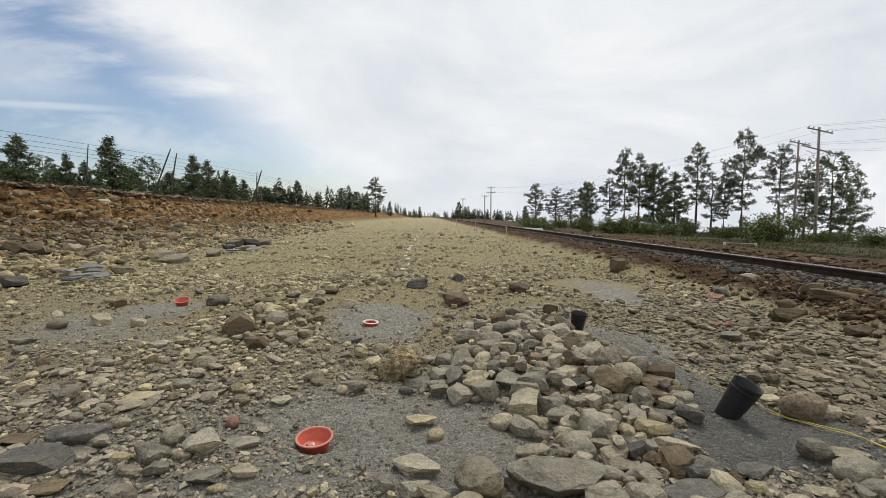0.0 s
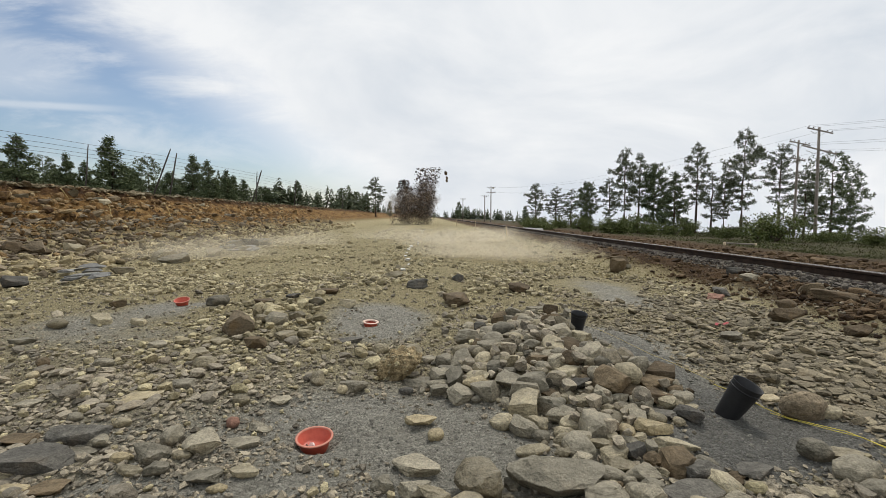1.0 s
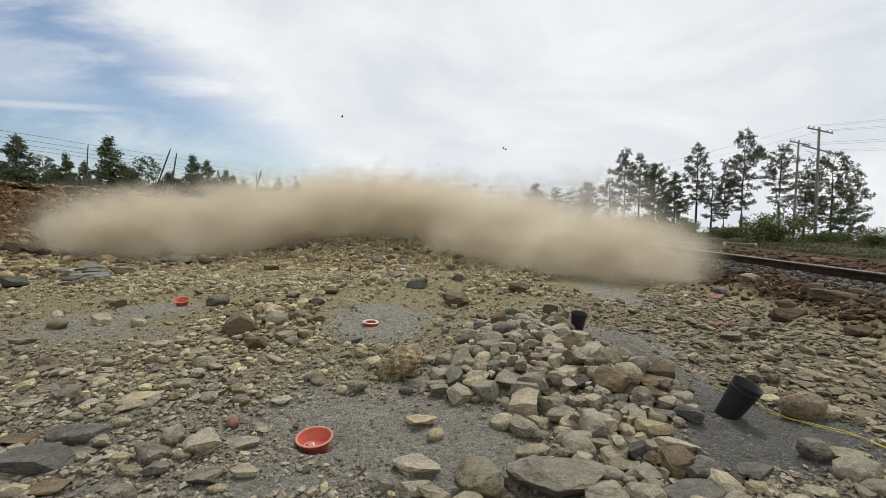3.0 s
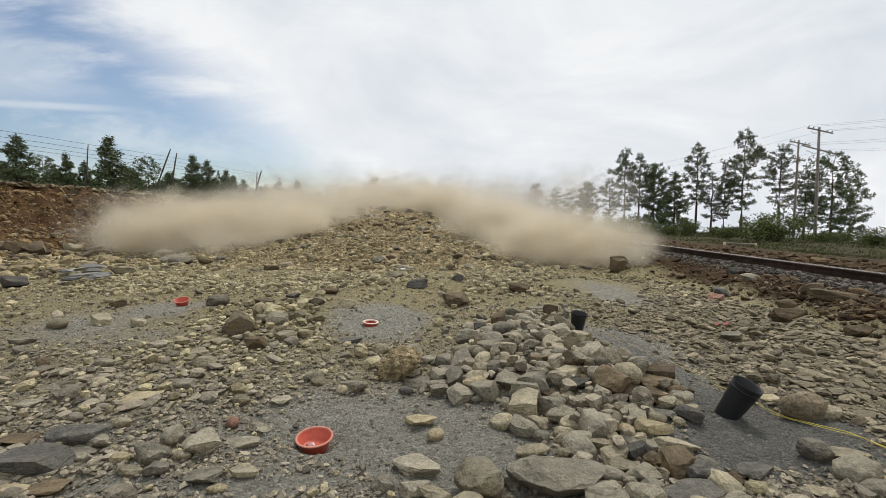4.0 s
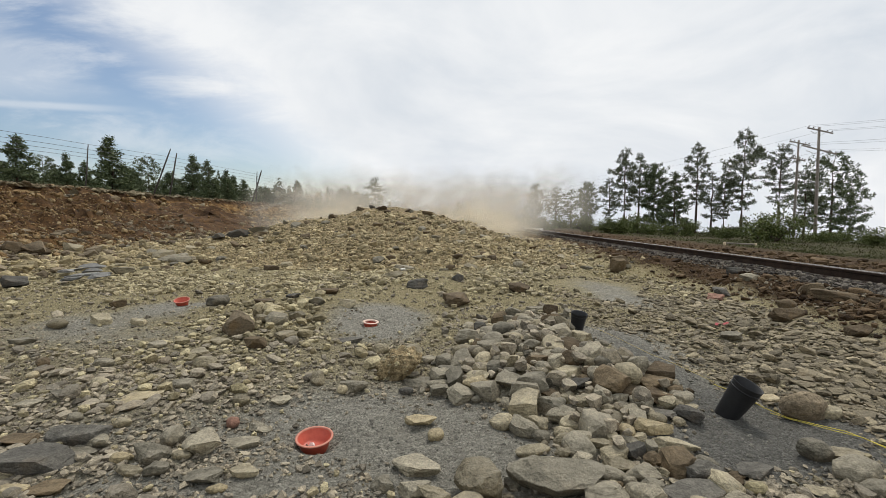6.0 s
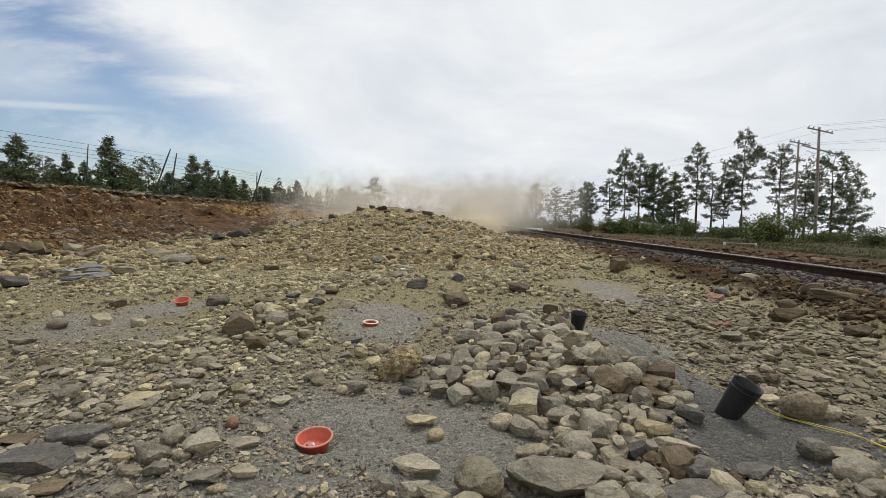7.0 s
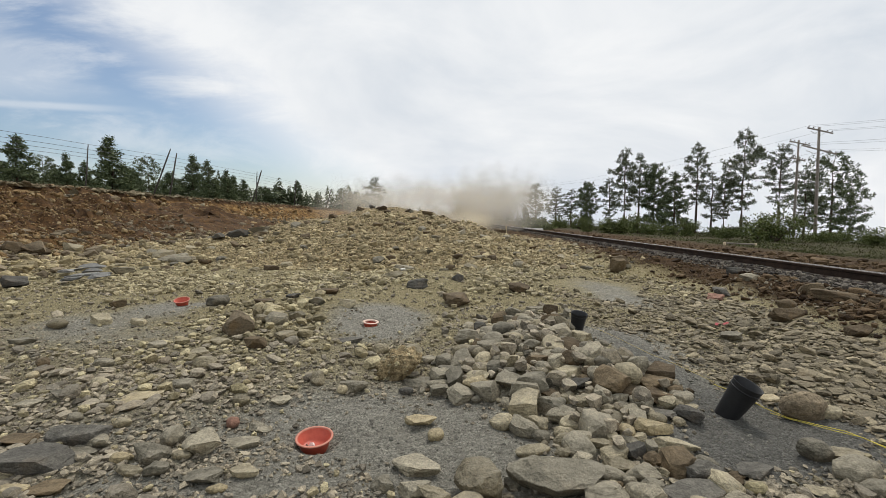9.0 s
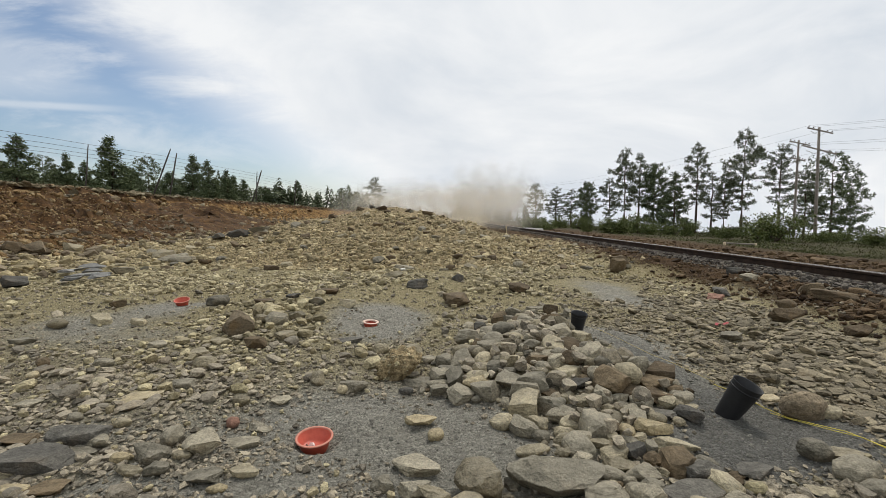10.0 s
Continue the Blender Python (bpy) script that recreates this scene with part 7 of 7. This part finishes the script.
def make_dust():
    rng = random.Random(77)
    # the front curtain, from the bank to the track
    for k in range(19):
        bearing = -0.82 + 1.29 * k / 18 + rng.uniform(-0.02, 0.02)
        right = min(1.0, max(0.0, bearing / 0.44))
        y = 11.2 - 4.2 * right + rng.uniform(-0.4, 0.5)
        x = bearing * y
        high = 0.85 - 0.6 * right + rng.uniform(-0.12, 0.15)
        size = (2.1 - 0.7 * right + rng.uniform(-0.2, 0.4), 1.5 - 0.4 * right, 1.4 - 0.45 * right + rng.uniform(-0.1, 0.2))
        t0 = 1.42 + rng.uniform(0, 0.1)
        xm, ym = x * 0.93 + 0.7 * right, y + 1.9 + 1.0 * right + rng.uniform(-0.3, 0.8)
        xf = -1 + (x + 1) * 0.75
        mid = math.exp(-((x + 1.6) / 2.6) ** 2)
        ym, late = ym + 6.5 * mid, high + 0.9 * mid
        stops = [(t0, x, y + 0.3, -2.6), (t0 + 0.35, x, y, -0.62 - (0.25 if x < -6 else 0.0)), (2.05, x, y, high * 0.12 - (0.5 if x < -6 else 0.0)), (2.6, x + rng.uniform(-0.3, 0.3), y + 0.2, high),
                 (3.8, xm, ym - 0.7, late * 0.9), (4.6, xm, ym + 1.0, late * 0.8)]
        if k % 2 == 0:
            stops += [(5.6, xm * 0.9, ym + 3.5, -0.3), (6.8, xf, ym + 7, -3.2)]
        elif k % 4 == 1:
            stops += [(5.6, xf, ym + 5.0, 0.5), (7.0, xf * 0.85 + 0.6, ym + 9, -0.4), (8.5, xf * 0.8, ym + 15, -3.0)]
        else:
            stops += [(5.6, xf, ym + 6.0, 0.8), (7.2, xf * 0.8 + 0.6, ym + 12, 0.8), (10.0, xf * 0.7 + 0.8, ym + 22, 0.6)]
        dust(size, 9, 700 + k, stops)
    # brown earth dust within the heave
    for k in range(13):
        x = -8.0 + 12.1 * k / 12 + rng.uniform(-0.3, 0.3)
        y = 12.6 + rng.uniform(-0.5, 1.0) if x < 2 else 9.6
        top = 1.15 if x < 2 else 0.75
        dust((1.6, 1.1, 0.95), 7, 780 + k, [(1.48, x, y, -2.2), (1.8, x, y, top * 0.7), (2.1, x, y - 0.9, top * 1.1), (2.5, x, y - 0.2, 0.6), (3.2, x, y + 1, -2.2)], EARTH_DUST, "brown earth dust bursting from the heaving ground")
    for k, (x, y) in enumerate(((2.7, 9.2), (3.5, 8.8), (4.1, 8.6))):
        dust((1.25, 0.9, 0.75), 7, 795 + k, [(1.5, x, y, -1.8), (1.8, x, y, 0.55), (2.1, x, y, 0.65), (2.6, x, y + 0.5, -0.2), (3.1, x, y + 1, -1.8)], SMOKE, "dark brown dust bursting beside the track")
    # dust behind, over the heap
    for k in range(9):
        x = -9 + 15.0 * k / 8
        y = 18.5 + rng.uniform(-1.5, 2)
        stops = [(1.45, x, y, -3.6), (2.0, x, y, 0.2), (2.7, x, y + 0.5, 1.3), (4.2, x, y + 3, 1.7), (5.6, x, y + 6, 1.9), (7.5, x * 0.95 + 0.5, y + 11, 2.2), (10.0, x * 0.85 + 1, y + 19, 2.3)]
        dust((3.2, 2.4, 2.2), 8, 750 + k, stops, THIN_DUST, "thinning veil of tan dust drifting behind the heap")
    # a taller drift beyond, towards the track
    for k in range(4):
        x = 2.8 + 1.25 * k
        stops = [(1.5, x, 30, -6), (3.0, x, 30, 0.0), (5.6, x, 31, 1.6), (7.5, x, 32, 2.0), (10.0, x - 0.6, 34, 2.6)]
        dust((2.6, 2.2, 2.9), 5, 770 + k, stops, THIN_DUST, "thin column of grey-tan dust drifting beyond the heap")
    dust((1.5, 1.0, 2.4), 11, 799, [(1.25, -15.2, 44, -1.0), (1.5, -15.2, 44, 3.2), (1.9, -15.0, 44, 4.2), (2.6, -14.6, 45, 2.0), (3.4, -14.6, 46, -1.5)], THIN_DUST, "thin puff of dust standing beyond the bank")
    # low creeping dust before the heave
    for k in range(10):
        x, y = rng.uniform(-6.5, 3.8), rng.uniform(11.5, 22)
        dust((2.4, 1.6, 0.7), 6, 790 + k, [(0.6 + 0.03 * k, x, y, -1.0), (1.0, x, y, 0.12), (1.5, x, y, 0.5), (2.4, x, y + 1, 0.6), (4.0, x, y + 4, 0.2), (5.5, x, y + 6, -1.5)], WISP,
             "low wisp of dust creeping over the gravel")


    for k in range(7):
        x, y = -1.5 + 0.95 * k, rng.uniform(9.5, 12.5)
        dust((1.9, 1.5, 0.4), 4, 1790 + k, [(1.1 + 0.03 * k, x, y, -0.8), (1.4, x, y, 0.05), (1.75, x, y, 0.2), (2.6, x, y + 1, 0.1), (3.4, x, y + 2, -1.2)], WISP,
             "low wisp of dust creeping over the gravel")


make_dust()


def make_plume():
    """Dark columns of soil and rock thrown up far along the cut."""
    # x, y, width, height, lean, start, top, gone
    for k, (x, y, w, h, lean, t0, t1, t2, n) in enumerate([(-5.0, 62, 2.6, 6.2, -0.02, 0.55, 1.0, 2.2, 1900), (-2.9, 62, 2.0, 8.0, 0.14, 0.5, 1.1, 2.1, 1900),
                                                           (-7.4, 50, 2.6, 7.6, 0.2, 1.4, 1.95, 2.9, 1000), (-2.6, 50, 3.0, 8.2, 0.04, 1.35, 1.95, 3.7, 1000), (-1.6, 48, 1.6, 5.6, 0.3, 1.4, 1.9, 2.9, 700)]):
        rng = np.random.RandomState(820 + k)
        q = rng.uniform(0, 1, n) ** 0.8
        r = w * ((0.5 + 0.45 * q) if k == 1 else 0.22 + 0.78 * (1 - q) ** 0.8) * np.sqrt(rng.uniform(0, 1, n))
        a = rng.uniform(0, 6.283, n)
        p = np.stack([r * np.cos(a) + lean * h * q + 0.3 * np.sin(5 * q + k), r * np.sin(a), h * q], 1)
        s = np.clip(rng.lognormal(math.log(0.12), 0.5, n), 0.04, 0.5)
        plume = empty("debris_plume", pose(x, y, 0))
        tagged(plume, "dark column of soil and rock blown up by the blast", "debris plume", kind="stuff")
        if k >= 2:
            # ragged: most of the clods thin out, some fly wide
            thin = rng.uniform(0, 1, n) < 0.42
            p, s, q = p[thin], s[thin] * 0.75, q[thin]
            wide = rng.uniform(0, 1, len(p)) < 0.2
            p[wide, :2] += rng.normal(0, 1.1, (wide.sum(), 2))
            p[wide, 2] *= rng.uniform(0.7, 1.35, wide.sum())
        part("clods", scatter("clods", p, s, PLUME_STONE, 830 + k, 0, (0.6, 1.0), 0.5, 14, 0), PLUME_STONE, plume)
        me = puff_mesh("smoke", w * (1.3 if k < 2 else 0.8), w * 1.0, h * (0.6 if k < 2 else 0.56), 24, 840 + k, SMOKE, (0.45, -0.2, 0.7, 0.7, 0.7)[k])
        smoke = part("smoke", me, SMOKE, plume, "brown dust round the clods")
        smoke.matrix_basis = pose(lean * h * 0.4, 0, h * 0.42, 0, math.degrees(math.atan(lean)), 0)
        down = -h * 1.25
        MOVES.append((plume, [(0.0, pose(x, y, down)), (t0, pose(x, y, down)), (t0 + 0.25, pose(x, y, down * 0.4)), (t1, pose(x, y, 0)), ((t1 + t2) / 2, pose(x, y, -0.15 * h, 0, 2)),
                              (t2, pose(x, y, down, 0, 4)), (10.0, pose(x, y, down, 0, 4))]))


PLUME_STONE = surface("plume_clods", [(0.03, 0.024, 0.02), (0.07, 0.055, 0.043), (0.13, 0.10, 0.075)], 5, 0.95, 0.0, 40, island=True)
make_plume()


def motions():
    for ob, rows in MOVES:
        walk(ob, rows)


motions()
